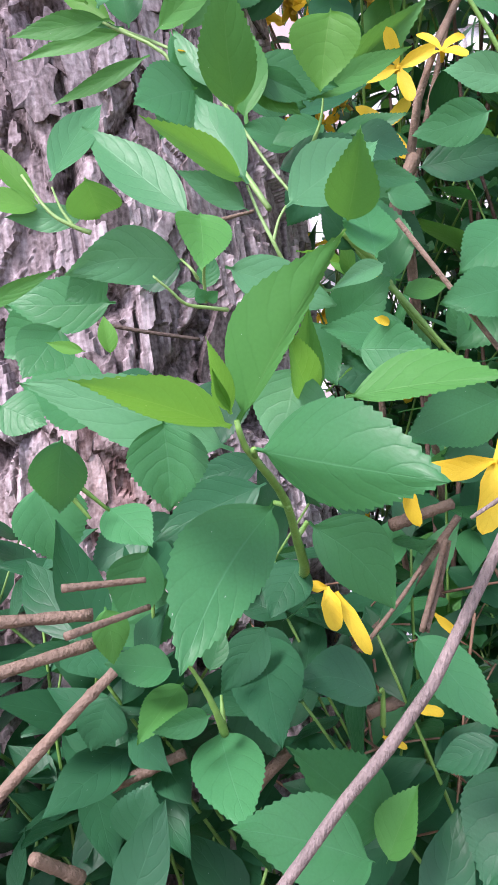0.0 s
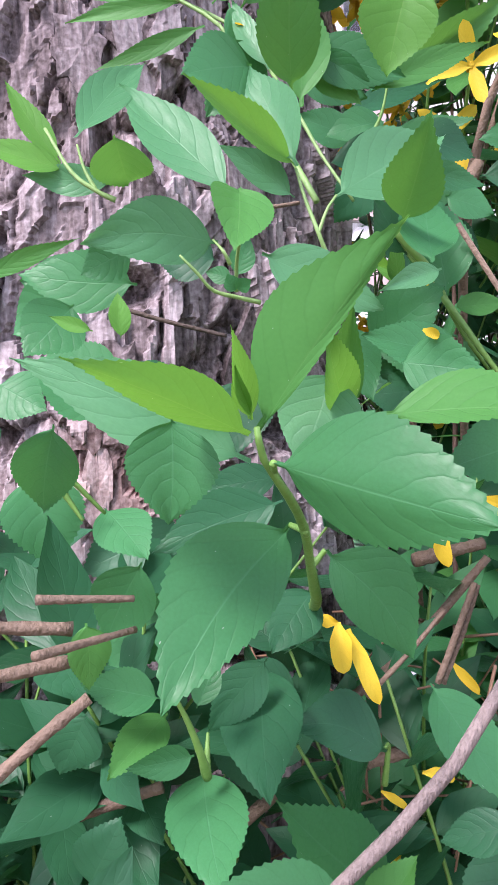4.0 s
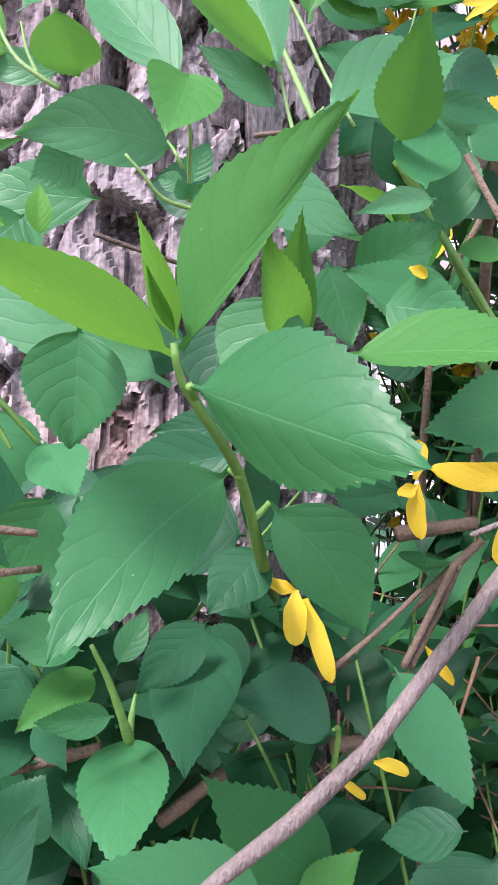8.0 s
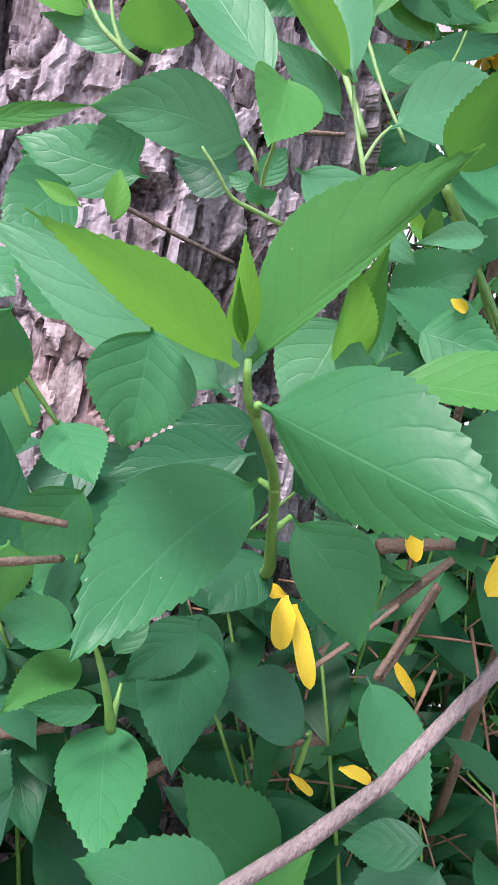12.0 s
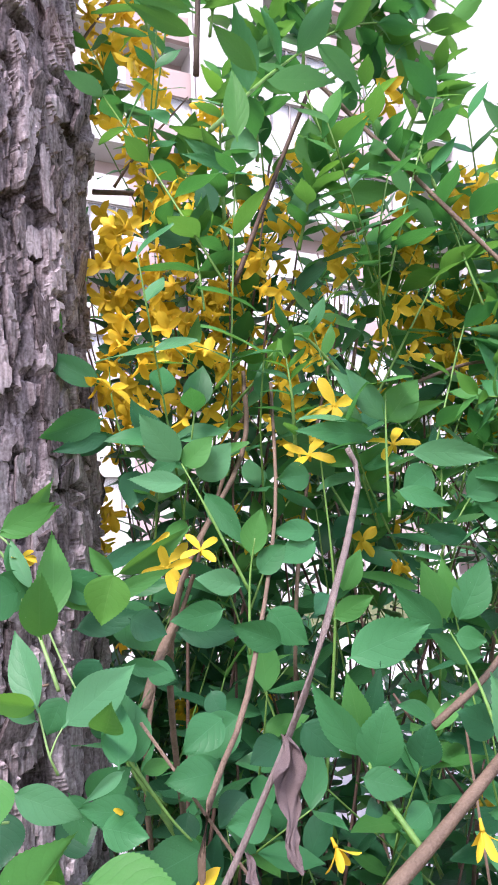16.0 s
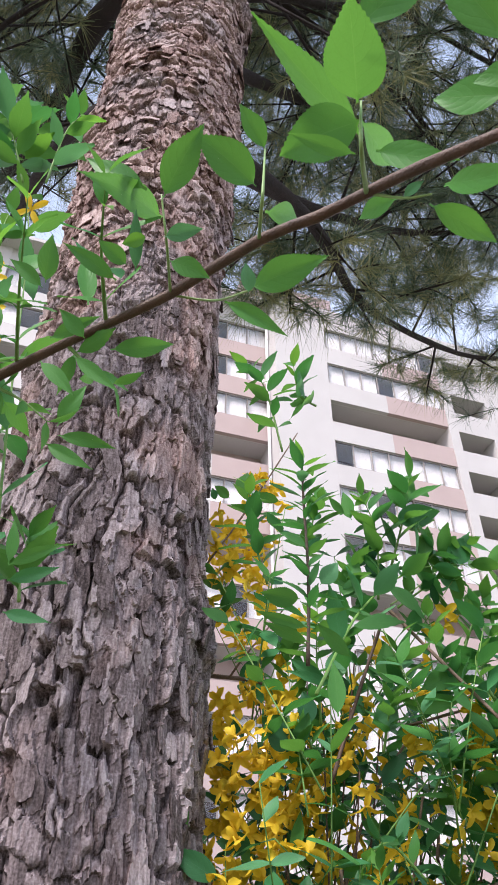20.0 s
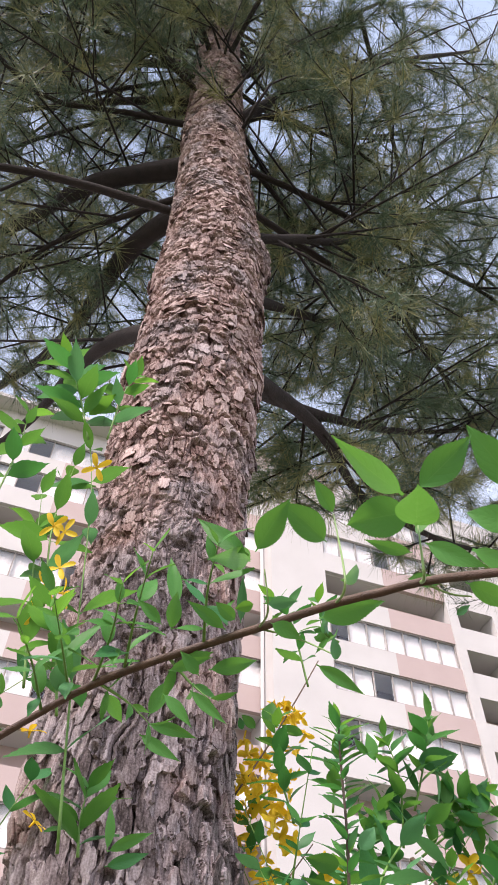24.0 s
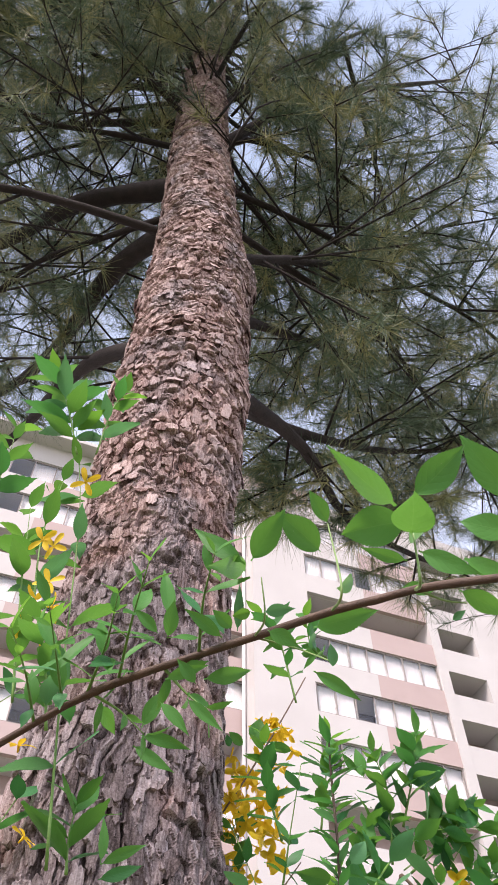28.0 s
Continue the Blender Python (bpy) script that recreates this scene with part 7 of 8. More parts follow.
leaf(s, (0.1987, 0.3746, 1.0582), (0.1891, 0.3673, 1.0482), 0.0118, (0.24, -0.88, 0.41), 0.14, 0.08, 'd')
s = twig([(0.2152, 0.3101, 0.953), (0.2028, 0.3243, 0.9752), (0.1986, 0.329, 0.99)], 0.0016, 0.0012)
s = twig([(0.2594, 0.3049, 0.9634), (0.2626, 0.3049, 0.9753), (0.263, 0.3049, 0.9827)], 0.0015, 0.0012)
# the clusters of leaves low in front of the trunk
s = twig([(0.0831, 0.3201, 1.0145), (0.0996, 0.3204, 0.9903), (0.1113, 0.3209, 0.9731), (0.1203, 0.3206, 0.9629)], 0.0012, 0.0009)
leaf(s, (0.0983, 0.3195, 0.9939), (0.094, 0.3219, 1.0229), 0.0164, (0.04, -1.0, 0.09), 0.1, 0.08, 'm')
leaf(s, (0.0883, 0.3198, 1.0049), (0.0808, 0.3173, 1.0196), 0.0104, (0.27, -0.96, -0.02), 0.2, 0.08, 'd')
leaf(s, (0.1001, 0.3223, 0.991), (0.1142, 0.3259, 0.9929), 0.0072, (0.17, -0.89, 0.45), 0.2, 0.08, 'g')
leaf(s, (0.0814, 0.4053, 1.1639), (0.0471, 0.4018, 1.1494), 0.0177, (0.25, -0.89, -0.38), 0.15, 0.08, 'm')
leaf(s, (0.0865, 0.4088, 1.1526), (0.0528, 0.4054, 1.1425), 0.0103, (0.16, -0.97, -0.19), 0.15, 0.08, 'd')
leaf(s, (0.0619, 0.347, 1.0714), (0.0919, 0.3483, 1.0623), 0.0156, (0.02, -0.99, -0.1), 0.15, 0.08, 'm')
leaf(s, (0.082, 0.3513, 1.06), (0.1186, 0.3576, 1.0748), 0.0087, (0.2, -0.98, -0.06), 0.2, 0.08, 'g')
s = twig([(0.0195, 0.372, 1.1044), (0.0418, 0.3628, 1.0865), (0.0581, 0.3401, 1.0551), (0.0668, 0.3331, 1.0368), (0.0754, 0.327, 1.0215)], 0.0009, 0.0009, 'pale')
leaf(s, (0.0217, 0.372, 1.1034), (-0.0179, 0.3659, 1.0986), 0.0071, (0.16, -0.98, -0.05), 0.3, 0.08, 'g')
leaf(s, (0.0178, 0.3721, 1.1065), (-0.0058, 0.3776, 1.1304), 0.0086, (-0.02, -0.98, 0.2), 0.35, 0.08, 'y')
leaf(s, (0.0229, 0.372, 1.1043), (0.0216, 0.3772, 1.133), 0.0142, (0.23, -0.95, 0.18), 0.2, 0.08, 'm')
leaf(s, (0.0206, 0.3739, 1.1056), (-0.0157, 0.3727, 1.1138), 0.0056, (-0.01, -0.98, -0.18), 0.2, 0.08, 'm')
leaf(s, (0.0419, 0.3648, 1.0951), (0.0604, 0.3707, 1.1223), 0.0121, (0.62, -0.73, -0.27), 0.3, 0.08, 'g')
leaf(s, (0.0617, 0.3391, 1.052), (0.0615, 0.3474, 1.0955), 0.0162, (0.28, -0.94, 0.18), 0.3, 0.08, 'g')
leaf(s, (0.0492, 0.353, 1.0771), (0.033, 0.3472, 1.0554), 0.0190, (0.39, -0.93, -0.04), 0.12, 0.08, 'm')
leaf(s, (0.0521, 0.3471, 1.0671), (0.0402, 0.3534, 1.0937), 0.0075, (-0.09, -0.98, 0.19), 0.2, 0.08, 'l')
leaf(s, (0.0648, 0.347, 1.0712), (0.0833, 0.3484, 1.0587), 0.0087, (-0.07, -0.97, -0.22), 0.15, 0.08, 'm')
leaf(s, (0.088, 0.3752, 1.0721), (0.1286, 0.3711, 1.0942), 0.0127, (0.21, -0.82, -0.53), 0.4, 0.08, 'g')
leaf(s, (0.0879, 0.3752, 1.0725), (0.075, 0.3737, 1.0873), 0.0097, (-0.3, -0.89, -0.34), 0.35, 0.08, 'g')
s = twig([(0.0798, 0.375, 1.0507), (0.0857, 0.3751, 1.0614), (0.0884, 0.3752, 1.0726)], 0.0008, 0.0007)
leaf(s, (0.0434, 0.357, 1.0796), (0.0524, 0.3569, 1.0831), 0.0061, (0.03, -0.99, -0.1), 0.3, 0.08, 'p')
leaf(s, (0.0827, 0.3461, 1.0352), (0.07, 0.3461, 1.0209), 0.0137, (0.16, -0.97, -0.13), 0.1, 0.08, 'd')
leaf(s, (0.1029, 0.3552, 1.0286), (0.1173, 0.3549, 1.0229), 0.0116, (0.09, -0.96, 0.29), 0.1, 0.08, 'm')
leaf(s, (0.0951, 0.3652, 1.0519), (0.114, 0.3648, 1.0432), 0.0156, (0.08, -0.97, 0.23), 0.1, 0.08, 'd')
leaf(s, (0.0671, 0.3751, 1.0471), (0.1033, 0.3747, 1.0541), 0.0147, (-0.06, -0.98, 0.22), 0.1, 0.08, 'd')
# the airy top of the thicket, leaf by leaf
leaf(s, (0.2534, 0.4436, 1.5337), (0.2779, 0.4402, 1.5772), 0.0254, (0.13, -0.98, -0.15), 0.16, 0.08, 'g')
leaf(s, (0.2522, 0.4482, 1.521), (0.3022, 0.4451, 1.5314), 0.0257, (0.04, -0.91, -0.42), 0.16, 0.08, 'm')
leaf(s, (0.2558, 0.4528, 1.5237), (0.2965, 0.4496, 1.5228), 0.0167, (-0.08, -0.88, -0.46), 0.16, 0.08, 'g')
leaf(s, (0.2762, 0.4485, 1.4731), (0.2847, 0.4449, 1.5152), 0.0163, (-0.4, -0.91, 0.0), 0.16, 0.08, 'g')
leaf(s, (0.2994, 0.4441, 1.4677), (0.3268, 0.4408, 1.4969), 0.0241, (0.12, -0.97, -0.23), 0.16, 0.08, 'm')
leaf(s, (0.3199, 0.4628, 1.4166), (0.3133, 0.459, 1.4406), 0.0189, (-0.62, -0.74, -0.29), 0.16, 0.08, 'g')
leaf(s, (0.324, 0.4628, 1.422), (0.3634, 0.4596, 1.4269), 0.0114, (-0.0, -0.85, -0.52), 0.16, 0.08, 'g')
leaf(s, (0.3339, 0.463, 1.4287), (0.3374, 0.4593, 1.4577), 0.0097, (-0.54, -0.85, -0.04), 0.16, 0.08, 'g')
leaf(s, (0.2298, 0.4525, 1.3472), (0.2251, 0.4487, 1.3877), 0.0238, (-0.49, -0.87, -0.14), 0.16, 0.08, 'g')
leaf(s, (0.2521, 0.4527, 1.3439), (0.3085, 0.4497, 1.3704), 0.0203, (0.0, -0.99, -0.11), 0.16, 0.08, 'g')
leaf(s, (0.2811, 0.4531, 1.3687), (0.2722, 0.4493, 1.3977), 0.0067, (-0.38, -0.89, -0.24), 0.16, 0.08, 'g')
leaf(s, (0.2692, 0.4622, 1.4207), (0.2479, 0.4582, 1.4052), 0.0200, (0.44, -0.79, -0.42), 0.16, 0.08, 'm')
leaf(s, (0.2341, 0.4525, 1.3303), (0.2949, 0.4496, 1.3356), 0.0166, (0.01, -0.84, -0.54), 0.16, 0.08, 'g')
leaf(s, (0.2314, 0.4525, 1.3303), (0.2063, 0.4485, 1.3134), 0.0213, (0.27, -0.95, -0.18), 0.16, 0.08, 'l')
leaf(s, (0.1916, 0.452, 1.4329), (0.2084, 0.4486, 1.4778), 0.0215, (-0.17, -0.98, -0.01), 0.16, 0.08, 'g')
leaf(s, (0.1519, 0.3012, 1.269), (0.1504, 0.2973, 1.3067), 0.0121, (-0.13, -0.98, -0.11), 0.16, 0.08, 'g')
leaf(s, (0.2207, 0.4616, 1.4174), (0.1902, 0.4575, 1.4235), 0.0118, (0.02, -0.87, -0.49), 0.16, 0.08, 'g')
leaf(s, (0.1336, 0.2864, 1.3243), (0.0955, 0.282, 1.3342), 0.0085, (-0.06, -0.79, -0.61), 0.16, 0.08, 'g')
leaf(s, (0.1341, 0.2912, 1.3161), (0.1007, 0.287, 1.3281), 0.0094, (-0.18, -0.65, -0.74), 0.16, 0.08, 'g')
leaf(s, (0.1288, 0.2844, 1.3449), (0.1003, 0.2802, 1.347), 0.0141, (0.07, -0.76, -0.65), 0.16, 0.08, 'g')
leaf(s, (0.1434, 0.2816, 1.355), (0.1568, 0.2779, 1.3719), 0.0127, (0.01, -0.97, -0.23), 0.16, 0.08, 'l')
leaf(s, (0.1663, 0.3111, 1.3134), (0.142, 0.3069, 1.3379), 0.0111, (-0.35, -0.79, -0.5), 0.16, 0.08, 'g')
leaf(s, (0.206, 0.443, 1.516), (0.1983, 0.4392, 1.5499), 0.0147, (-0.52, -0.83, -0.21), 0.16, 0.08, 'g')
leaf(s, (0.1995, 0.4429, 1.5232), (0.182, 0.439, 1.5427), 0.0087, (-0.5, -0.66, -0.58), 0.16, 0.08, 'g')
leaf(s, (0.2096, 0.4431, 1.5326), (0.2305, 0.4396, 1.5516), 0.0077, (0.06, -0.97, -0.25), 0.16, 0.08, 'y')
leaf(s, (0.1722, 0.461, 1.3535), (0.1364, 0.4569, 1.3744), 0.0124, (-0.16, -0.88, -0.45), 0.16, 0.08, 'm')
leaf(s, (0.1766, 0.461, 1.3535), (0.1843, 0.4575, 1.3859), 0.0195, (-0.03, -0.99, -0.1), 0.16, 0.08, 'l')
leaf(s, (0.1807, 0.4611, 1.3486), (0.1331, 0.4568, 1.3618), 0.0091, (-0.05, -0.87, -0.49), 0.16, 0.08, 'm')
leaf(s, (0.154, 0.4608, 1.3153), (0.1477, 0.457, 1.3437), 0.0171, (-0.26, -0.94, -0.18), 0.16, 0.08, 'd')
leaf(s, (0.1381, 0.4606, 1.2923), (0.1167, 0.4566, 1.3193), 0.0236, (-0.16, -0.95, -0.26), 0.16, 0.08, 'd')
leaf(s, (0.0975, 0.5382, 1.6096), (0.1041, 0.5345, 1.644), 0.0228, (0.03, -0.99, -0.11), 0.16, 0.08, 'g')
leaf(s, (0.0823, 0.538, 1.6054), (0.063, 0.5339, 1.6213), 0.0124, (-0.23, -0.84, -0.49), 0.16, 0.08, 'g')
leaf(s, (0.1111, 0.5156, 1.5732), (0.0824, 0.5116, 1.5785), 0.0101, (-0.04, -0.67, -0.74), 0.16, 0.08, 'g')
leaf(s, (0.1402, 0.516, 1.5872), (0.1105, 0.5119, 1.5961), 0.0120, (-0.09, -0.75, -0.66), 0.16, 0.08, 'g')
leaf(s, (0.0658, 0.5378, 1.6025), (0.0604, 0.5339, 1.6174), 0.0089, (-0.33, -0.87, -0.34), 0.16, 0.08, 'm')
leaf(s, (0.3103, 0.4627, 1.4388), (0.3402, 0.4594, 1.4479), 0.0075, (-0.03, -0.96, -0.27), 0.16, 0.08, 'g')
leaf(s, (0.2939, 0.4625, 1.4682), (0.3098, 0.459, 1.4443), 0.0118, (-0.4, -0.9, -0.14), 0.16, 0.08, 'm')
leaf(s, (0.2168, 0.4616, 1.4733), (0.2439, 0.4582, 1.4635), 0.0158, (-0.25, -0.89, -0.36), 0.16, 0.08, 'd')
leaf(s, (0.2336, 0.4618, 1.5014), (0.2114, 0.4578, 1.4703), 0.0182, (0.48, -0.84, -0.24), 0.16, 0.08, 'd')
leaf(s, (0.3291, 0.4629, 1.3552), (0.297, 0.4588, 1.3381), 0.0148, (0.32, -0.85, -0.42), 0.16, 0.08, 'm')
leaf(s, (0.4499, 0.5381, 1.4952), (0.4817, 0.5348, 1.5159), 0.0104, (-0.07, -1.0, -0.06), 0.16, 0.08, 'm')
leaf(s, (0.464, 0.5383, 1.5083), (0.4433, 0.5344, 1.4829), 0.0103, (0.26, -0.97, -0.07), 0.16, 0.08, 'm')
s = twig([(0.2413, 0.4711, 1.4353), (0.2727, 0.4622, 1.4538), (0.302, 0.4534, 1.4751)], 0.0011, 0.0008, 'pale')
s = twig([(0.308, 0.4719, 1.3967), (0.32, 0.4628, 1.4176), (0.3342, 0.463, 1.4314)], 0.001, 0.0007, 'pale')
# a dark old stem that leans on the trunk
s = twig([(-0.1476, 0.4972, 1.359), (-0.1529, 0.4913, 1.4632), (-0.1563, 0.4954, 1.5763), (-0.1604, 0.4996, 1.6867), (-0.1667, 0.5037, 1.7823)], 0.0085, 0.004, 'twig')
s = twig([(-0.1562, 0.4767, 1.3824), (-0.1603, 0.4759, 1.4667), (-0.1618, 0.4805, 1.5277)], 0.006, 0.003, 'twig')
leaf(s, (0.1191, 0.3394, 0.9768), (0.1156, 0.3392, 0.9879), 0.0069, (-0.11, -0.99, -0.05), 0.2, 0.08, 'm')


def withered(base, tip, w, seed):
    """A shrivelled brown leaf, rolled in on itself."""
    rng = random.Random(seed)
    v, f = [], []
    n, m = 44, 13
    ph = rng.random() * 6
    for i in range(n + 1):
        u = i / n
        half = w * (math.sin(math.pi * min(0.98, max(0.02, u)) ** 0.8) ** 0.7)
        roll = 3.4 + 1.8 * math.sin(5 * u + ph)
        for j in range(m):
            c = j / (m - 1) * 2 - 1
            a = c * roll * 0.5
            rr = half * (0.75 + 0.2 * math.sin(9 * u + 4 * c + ph))
            v.append((u + 0.03 * math.sin(7 * c + 11 * u), rr * math.sin(a) + w * (0.22 * math.sin(13 * u) + 0.1 * math.sin(29 * u + 5 * c)), rr * (1 - math.cos(a)) * 0.8 + w * (0.3 * math.sin(6 * u + ph) + 0.12 * math.sin(23 * u + 8 * c))))
    for i in range(n):
        for j in range(m - 1):
            k = i * m + j
            f.append((k, k + m, k + m + 1, k + 1))
    ob = add("withered_leaf", mesh_from("withered_leaf", v, f, WITHERED, True), bush, "shrivelled purplish-brown dead leaf")
    ob.matrix_local = leaf_pose(base, tip, (0.3, -0.9, 0.2))
    return ob


withered((0.1498, 0.2565, 1.0135), (0.1496, 0.2427, 0.9758), 0.15, 3)
withered((0.1338, 0.2408, 0.9839), (0.1377, 0.2258, 0.9648), 0.13, 5)


# ---- the depth of the thicket ----


BLADES = [blade(7, False, 0.40 + 0.04 * i, 0.12, 0.1, 0.1 * (i - 1), 0.12, 40 + i) for i in range(4)]
BLADE_ARRAYS = [np.array(k[0]) for k in BLADES]


def thicket(count, place, length, tones, parent, seed):
    """Leafy sprays filling a part of the thicket: upright twigs with opposite pairs of leaves, as one mass."""
    rng = random.Random(seed)
    acc = {t: [[], [], [], 0] for t in tones}
    sv, sf = [], []
    for i in range(count):
        p = Vector(place(rng))
        lean = Vector((rng.gauss(0, 0.4), rng.gauss(-0.15, 0.4), 1)).normalized()
        ln = rng.uniform(0.07, 0.16)
        q = p + lean * ln + Vector((rng.gauss(0, 0.02), rng.gauss(0, 0.02), 0))
        v, f = tube([p - lean * 0.03, p.lerp(q, 0.5), q], 0.0009, 0.0005, 4, 4, 0.1, rng)
        sf.extend(tuple(x + len(sv) for x in g) for g in f)
        sv.extend(v)
        turn = rng.random() * 6.28
        a = lean.cross(Vector((0.9, 0.3, 0.1))).normalized()
        b = lean.cross(a)
        pairs = rng.randrange(4, 7)
        for k in range(pairs):
            c = p.lerp(q, (k + 0.3) / (pairs - 0.7))
            turn += math.pi / 2 + rng.uniform(-0.3, 0.3)
            for side in (0, math.pi):
                if rng.random() < 0.1:
                    continue
                w = turn + side + rng.uniform(-0.25, 0.25)
                ax = (a * math.cos(w) + b * math.sin(w) + lean * (rng.uniform(0.5, 1.1) if k > pairs - 3 else rng.uniform(0.0, 0.5)) + Vector((0, 0, rng.uniform(-0.35, 0.15)))).normalized()
                n = (lean + Vector((rng.gauss(0, 0.25), rng.gauss(-0.3, 0.25), 0.4))).normalized()
                M = np.array(leaf_pose(c, c + ax * length * rng.uniform(0.65, 1.15), n))
                m = rng.randrange(4)
                t = rng.choice(tones)
                g = acc[t]
                g[0].append(BLADE_ARRAYS[m] @ M[:3, :3].T + M[:3, 3])
                g[1].extend(tuple(x + g[3] for x in fc) for fc in BLADES[m][1])
                g[2].extend(BLADES[m][2])
                g[3] += len(BLADE_ARRAYS[m])
    for t, (vs, fs, uvs, _) in acc.items():
        if vs:
            add("foliage", mesh_from("foliage", np.concatenate(vs), fs, LEAF[t], True, uvs), parent, "dense green leaves within the shrub", "stuff")
    add("brushwood", mesh_from("brushwood", sv, sf, STEM["green"], True), parent, "thin green twigs within the shrub", "stuff")


def canes(count, place, parent, seed, h0, h1, r=0.003):
    rng = random.Random(seed)
    for i in range(count):
        x, y = place(rng)
        z0, z1 = rng.uniform(0.0, 0.06), rng.uniform(h0, h1)
        p = [(x, y, z0), (x + rng.gauss(0, 0.06), y + rng.gauss(0, 0.06), z0 + (z1 - z0) * 0.5), (x + rng.gauss(0, 0.14), y + rng.gauss(0, 0.1), z1)]
        v, f = tube(p, r * rng.uniform(0.6, 1.3), r * 0.4, 10, 6, 0.25, rng)
        add("cane", mesh_from("cane", v, f, STEM[rng.choice(("cane", "brown", "brown"))], True), parent)


def blossoms(count, place, parent, seed, size):
    """Flowers in small clusters, nodding every way."""
    rng = random.Random(seed)
    for i in range(count):
        if i % 3 == 0:
            p = Vector(place(rng))
        ob = add("flower", FLOWERS[rng.randrange(6)], parent)
        z = Vector((rng.gauss(0, 0.8), rng.gauss(-0.25, 0.7), rng.gauss(-0.3, 0.6))).normalized()
        q = p + Vector((rng.gauss(0, 0.008), rng.gauss(0, 0.008), rng.gauss(0, 0.009)))
        ob.matrix_local = Matrix.Translation(q) @ z.to_track_quat("Z", "Y").to_matrix().to_4x4() @ Matrix.Rotation(rng.random() * 6, 4, "Z") @ Matrix.Scale(size * rng.uniform(0.75, 1.15), 4)


U = lambda rng, a, b: rng.uniform(a, b)
rear = thing("forsythia_bush", "forsythia shrub thick with yellow flowers behind the front canes", "shrub")
left_bush = thing("forsythia_bush", "forsythia shrub growing past the trunk", "shrub")
# low front filling: the shrub's inner shade is kept in the leaf colour
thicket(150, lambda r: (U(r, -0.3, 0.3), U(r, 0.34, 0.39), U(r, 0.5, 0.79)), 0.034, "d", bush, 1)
thicket(70, lambda r: (U(r, 0.05, 0.5), U(r, 0.40, 0.5), U(r, 0.55, 0.96)), 0.038, "mmdg", bush, 6)
thicket(60, lambda r: (U(r, 0.0, 0.6), U(r, 0.42, 0.6), U(r, 0.25, 0.7)), 0.038, "mdd", bush, 7)
thicket(160, lambda r: (U(r, 0.09, 0.7), U(r, 0.48, 0.66), U(r, 0.5, 1.2)), 0.038, "mddg", bush, 2)
thicket(150, lambda r: (U(r, 0.12, 0.9), U(r, 0.62, 0.9), U(r, 0.6, 1.28)), 0.038, "mdg", rear, 3)
thicket(90, lambda r: (U(r, 0.45, 1.2), U(r, 0.6, 1.1), U(r, 0.9, 1.32)), 0.04, "mdg", rear, 4)
thicket(60, lambda r: (U(r, -0.75, -0.22), U(r, 0.3, 0.7), U(r, 0.4, 1.3)), 0.04, "mdg", left_bush, 5)
thicket(80, lambda r: (U(r, 0.09, 0.5), U(r, 0.6, 0.78), U(r, 1.05, 1.3)), 0.036, "mmgd", rear, 8)
thicket(20, lambda r: (U(r, 0.075, 0.2), U(r, 0.56, 0.7), U(r, 0.95, 1.3)), 0.036, "mdd", rear, 34)
thicket(40, lambda r: (U(r, 0.06, 0.2), U(r, 0.58, 0.8), U(r, 0.3, 1.0)), 0.038, "mdd", rear, 35)
thicket(30, lambda r: (U(r, 0.075, 0.2), U(r, 0.56, 0.7), U(r, 0.75, 1.0)), 0.036, "mdd", rear, 10)
thicket(60, lambda r: (U(r, 0.42, 0.85), U(r, 0.55, 0.8), U(r, 1.0, 1.27)), 0.036, "mmgd", rear, 9)
canes(70, lambda r: (U(r, 0.1, 0.95), U(r, 0.5, 0.95)), rear, 11, 1.0, 1.35, 0.0022)
canes(30, lambda r: (U(r, 0.02, 0.5), U(r, 0.44, 0.56)), bush, 12, 0.7, 1.05, 0.0018)
canes(14, lambda r: (U(r, -0.75, -0.25), U(r, 0.3, 0.7)), left_bush, 13, 1.2, 1.6)
blossoms(450, lambda r: (0.08 + 0.4 * r.random() ** 1.15, U(r, 0.46, 0.62), r.gauss(1.28, 0.07)), rear, 21, 0.0138)
blossoms(130, lambda r: (U(r, 0.065, 0.14), U(r, 0.54, 0.64), U(r, 1.25, 1.66)), rear, 22, 0.0148)
blossoms(36, lambda r: (U(r, 0.06, 0.5), U(r, 0.48, 0.66), U(r, 0.85, 1.22)), rear, 23, 0.0148)
thicket(50, lambda r: (U(r, 0.07, 0.26), U(r, 0.6, 0.85), U(r, 0.7, 1.05)), 0.036, "mdd", rear, 14)
thicket(120, lambda r: (U(r, 0.12, 0.8), U(r, 0.5, 0.7), U(r, 0.3, 0.85)), 0.04, "ddm", rear, 15)
thicket(24, lambda r: (U(r, 0.1, 0.4), U(r, 0.5, 0.64), U(r, 1.25, 1.42)), 0.034, "mmgd", rear, 16)
canes(40, lambda r: (U(r, 0.08, 0.3), U(r, 0.56, 0.8)), rear, 17, 1.1, 1.5, 0.002)
thicket(26, lambda r: (U(r, 0.06, 0.17), U(r, 0.64, 0.82), U(r, 0.3, 1.35)), 0.036, "mdd", rear, 18)
# rear filling, two thirds of it in the shaded green
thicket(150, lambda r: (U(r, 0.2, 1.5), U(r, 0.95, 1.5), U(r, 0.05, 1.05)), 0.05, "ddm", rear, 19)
thicket(80, lambda r: (U(r, 0.1, 0.8), U(r, 0.55, 0.8), U(r, 0.05, 0.6)), 0.045, "ddm", rear, 20)
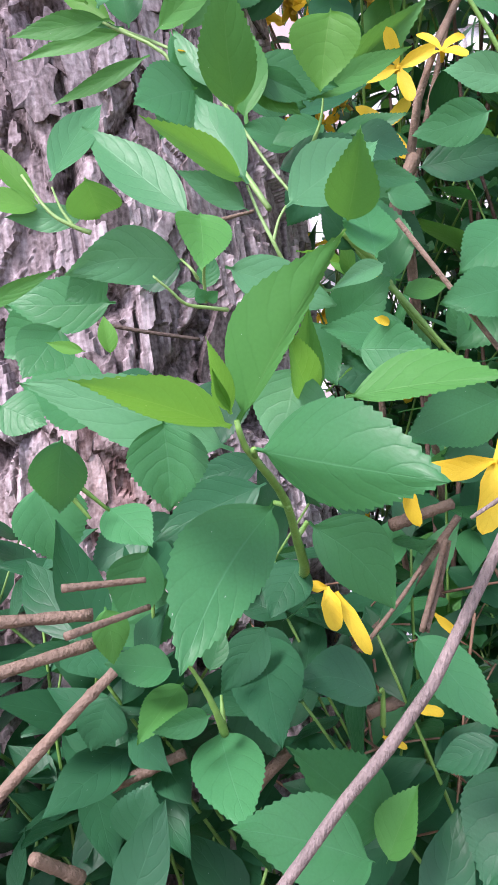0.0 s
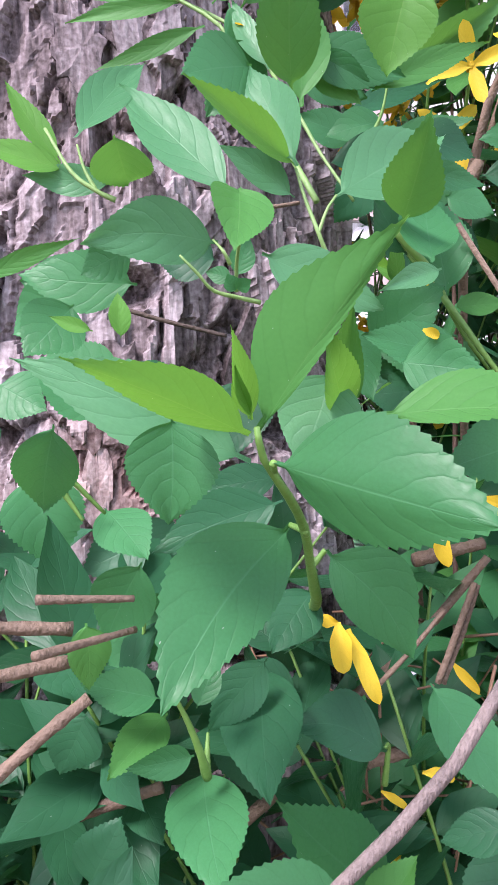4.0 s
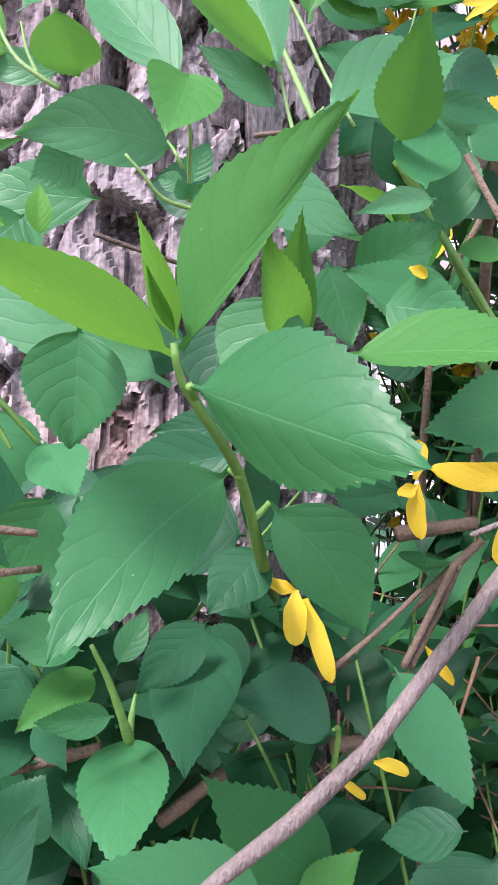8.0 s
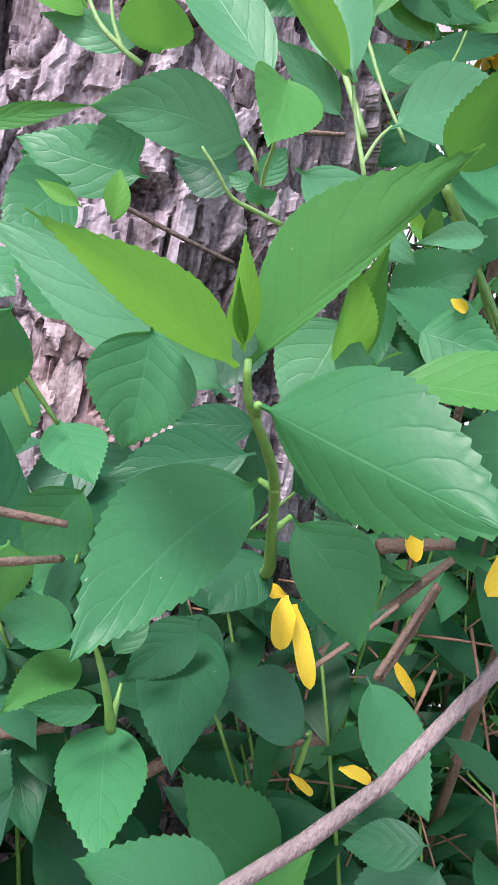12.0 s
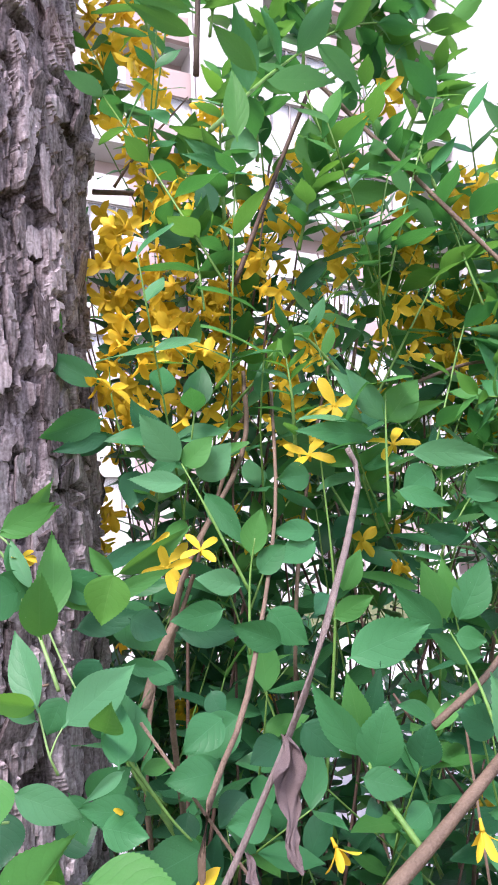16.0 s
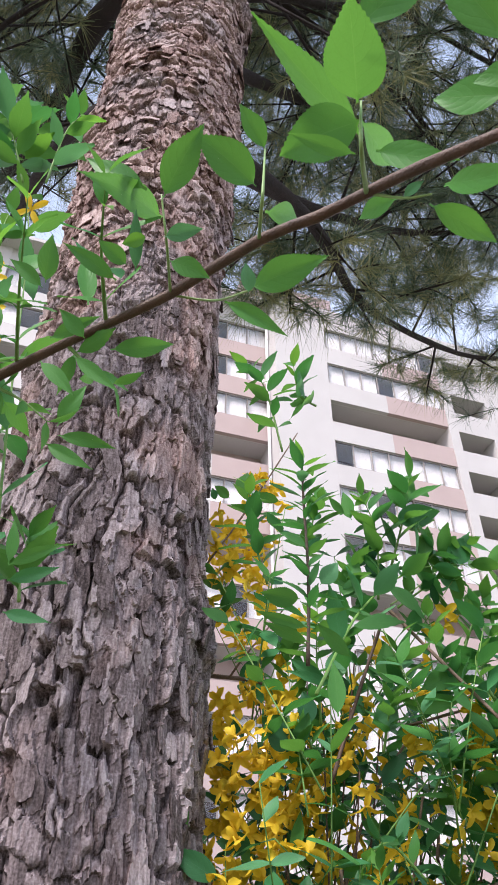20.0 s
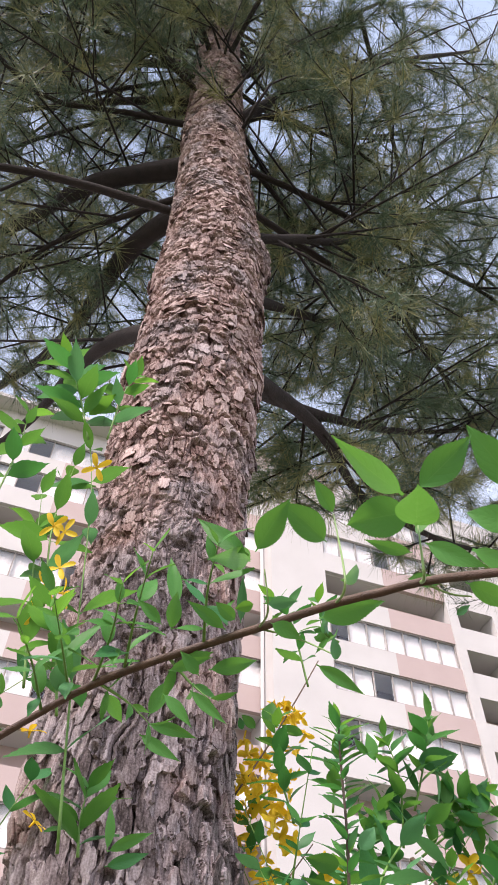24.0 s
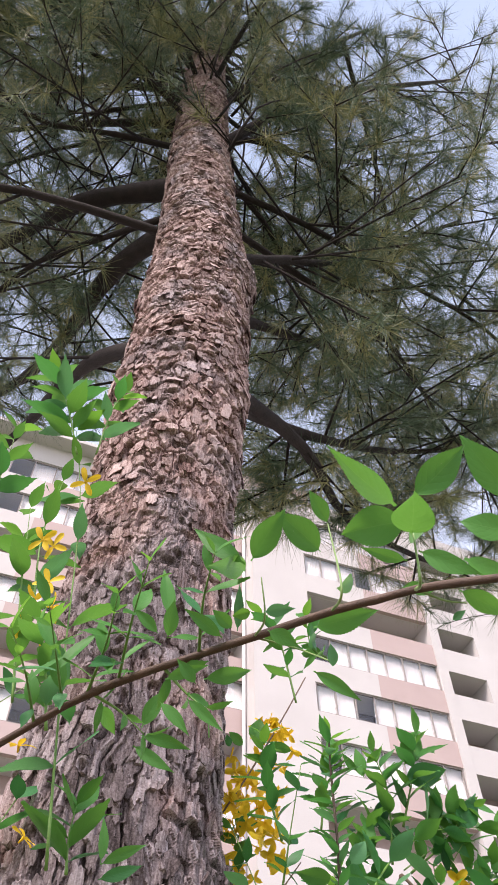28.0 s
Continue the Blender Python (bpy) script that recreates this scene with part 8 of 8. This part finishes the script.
blossoms(45, lambda r: (U(r, 0.055, 0.11), U(r, 0.57, 0.66), U(r, 0.95, 1.3)), rear, 24, 0.0148)
# more low filling before the trunk, coloured as shaded leaves
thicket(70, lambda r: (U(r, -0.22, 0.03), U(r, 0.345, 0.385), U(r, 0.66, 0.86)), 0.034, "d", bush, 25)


def dropped_needles(count, place, seed):
    """Fallen brown pine needles caught among the canes."""
    rng = random.Random(seed)
    v, fc = [], []
    for i in range(count):
        p = Vector(place(rng))
        d = Vector((rng.gauss(0.5, 0.6), rng.gauss(0, 0.5), rng.gauss(-0.1, 0.6))).normalized() * rng.uniform(0.02, 0.042)
        tv, tf = tube([p - d, p + Vector((0, 0, 0.003)), p + d], 0.0006, 0.0004, 4, 4, 0.1, rng)
        fc += [tuple(k + len(v) for k in q) for q in tf]
        v += tv
    add("dropped_needles", mesh_from("dropped_needles", v, fc, DRY_NEEDLE, True), bush, "fallen brown pine needles caught in the shrub", "stuff")


dropped_needles(260, lambda r: (U(r, 0.03, 0.3), U(r, 0.35, 0.48), U(r, 0.55, 0.88)), 31)
thicket(34, lambda r: (U(r, 0.1, 0.45), U(r, 0.42, 0.5), U(r, 1.05, 1.28)), 0.036, "mmgl", bush, 26)
thicket(26, lambda r: (U(r, 0.3, 0.6), U(r, 0.46, 0.6), U(r, 1.1, 1.3)), 0.036, "mmg", rear, 27)
blossoms(60, lambda r: (U(r, 0.35, 0.55), U(r, 0.5, 0.62), r.gauss(1.25, 0.06)), rear, 28, 0.0148)
thicket(26, lambda r: (U(r, -0.36, -0.2), U(r, 0.32, 0.5), U(r, 1.1, 1.5)), 0.038, "mgd", left_bush, 29)
blossoms(24, lambda r: (U(r, -0.34, -0.2), U(r, 0.32, 0.5), U(r, 1.15, 1.5)), left_bush, 30, 0.0148)
# far and low filling in the dark green that stands for shade
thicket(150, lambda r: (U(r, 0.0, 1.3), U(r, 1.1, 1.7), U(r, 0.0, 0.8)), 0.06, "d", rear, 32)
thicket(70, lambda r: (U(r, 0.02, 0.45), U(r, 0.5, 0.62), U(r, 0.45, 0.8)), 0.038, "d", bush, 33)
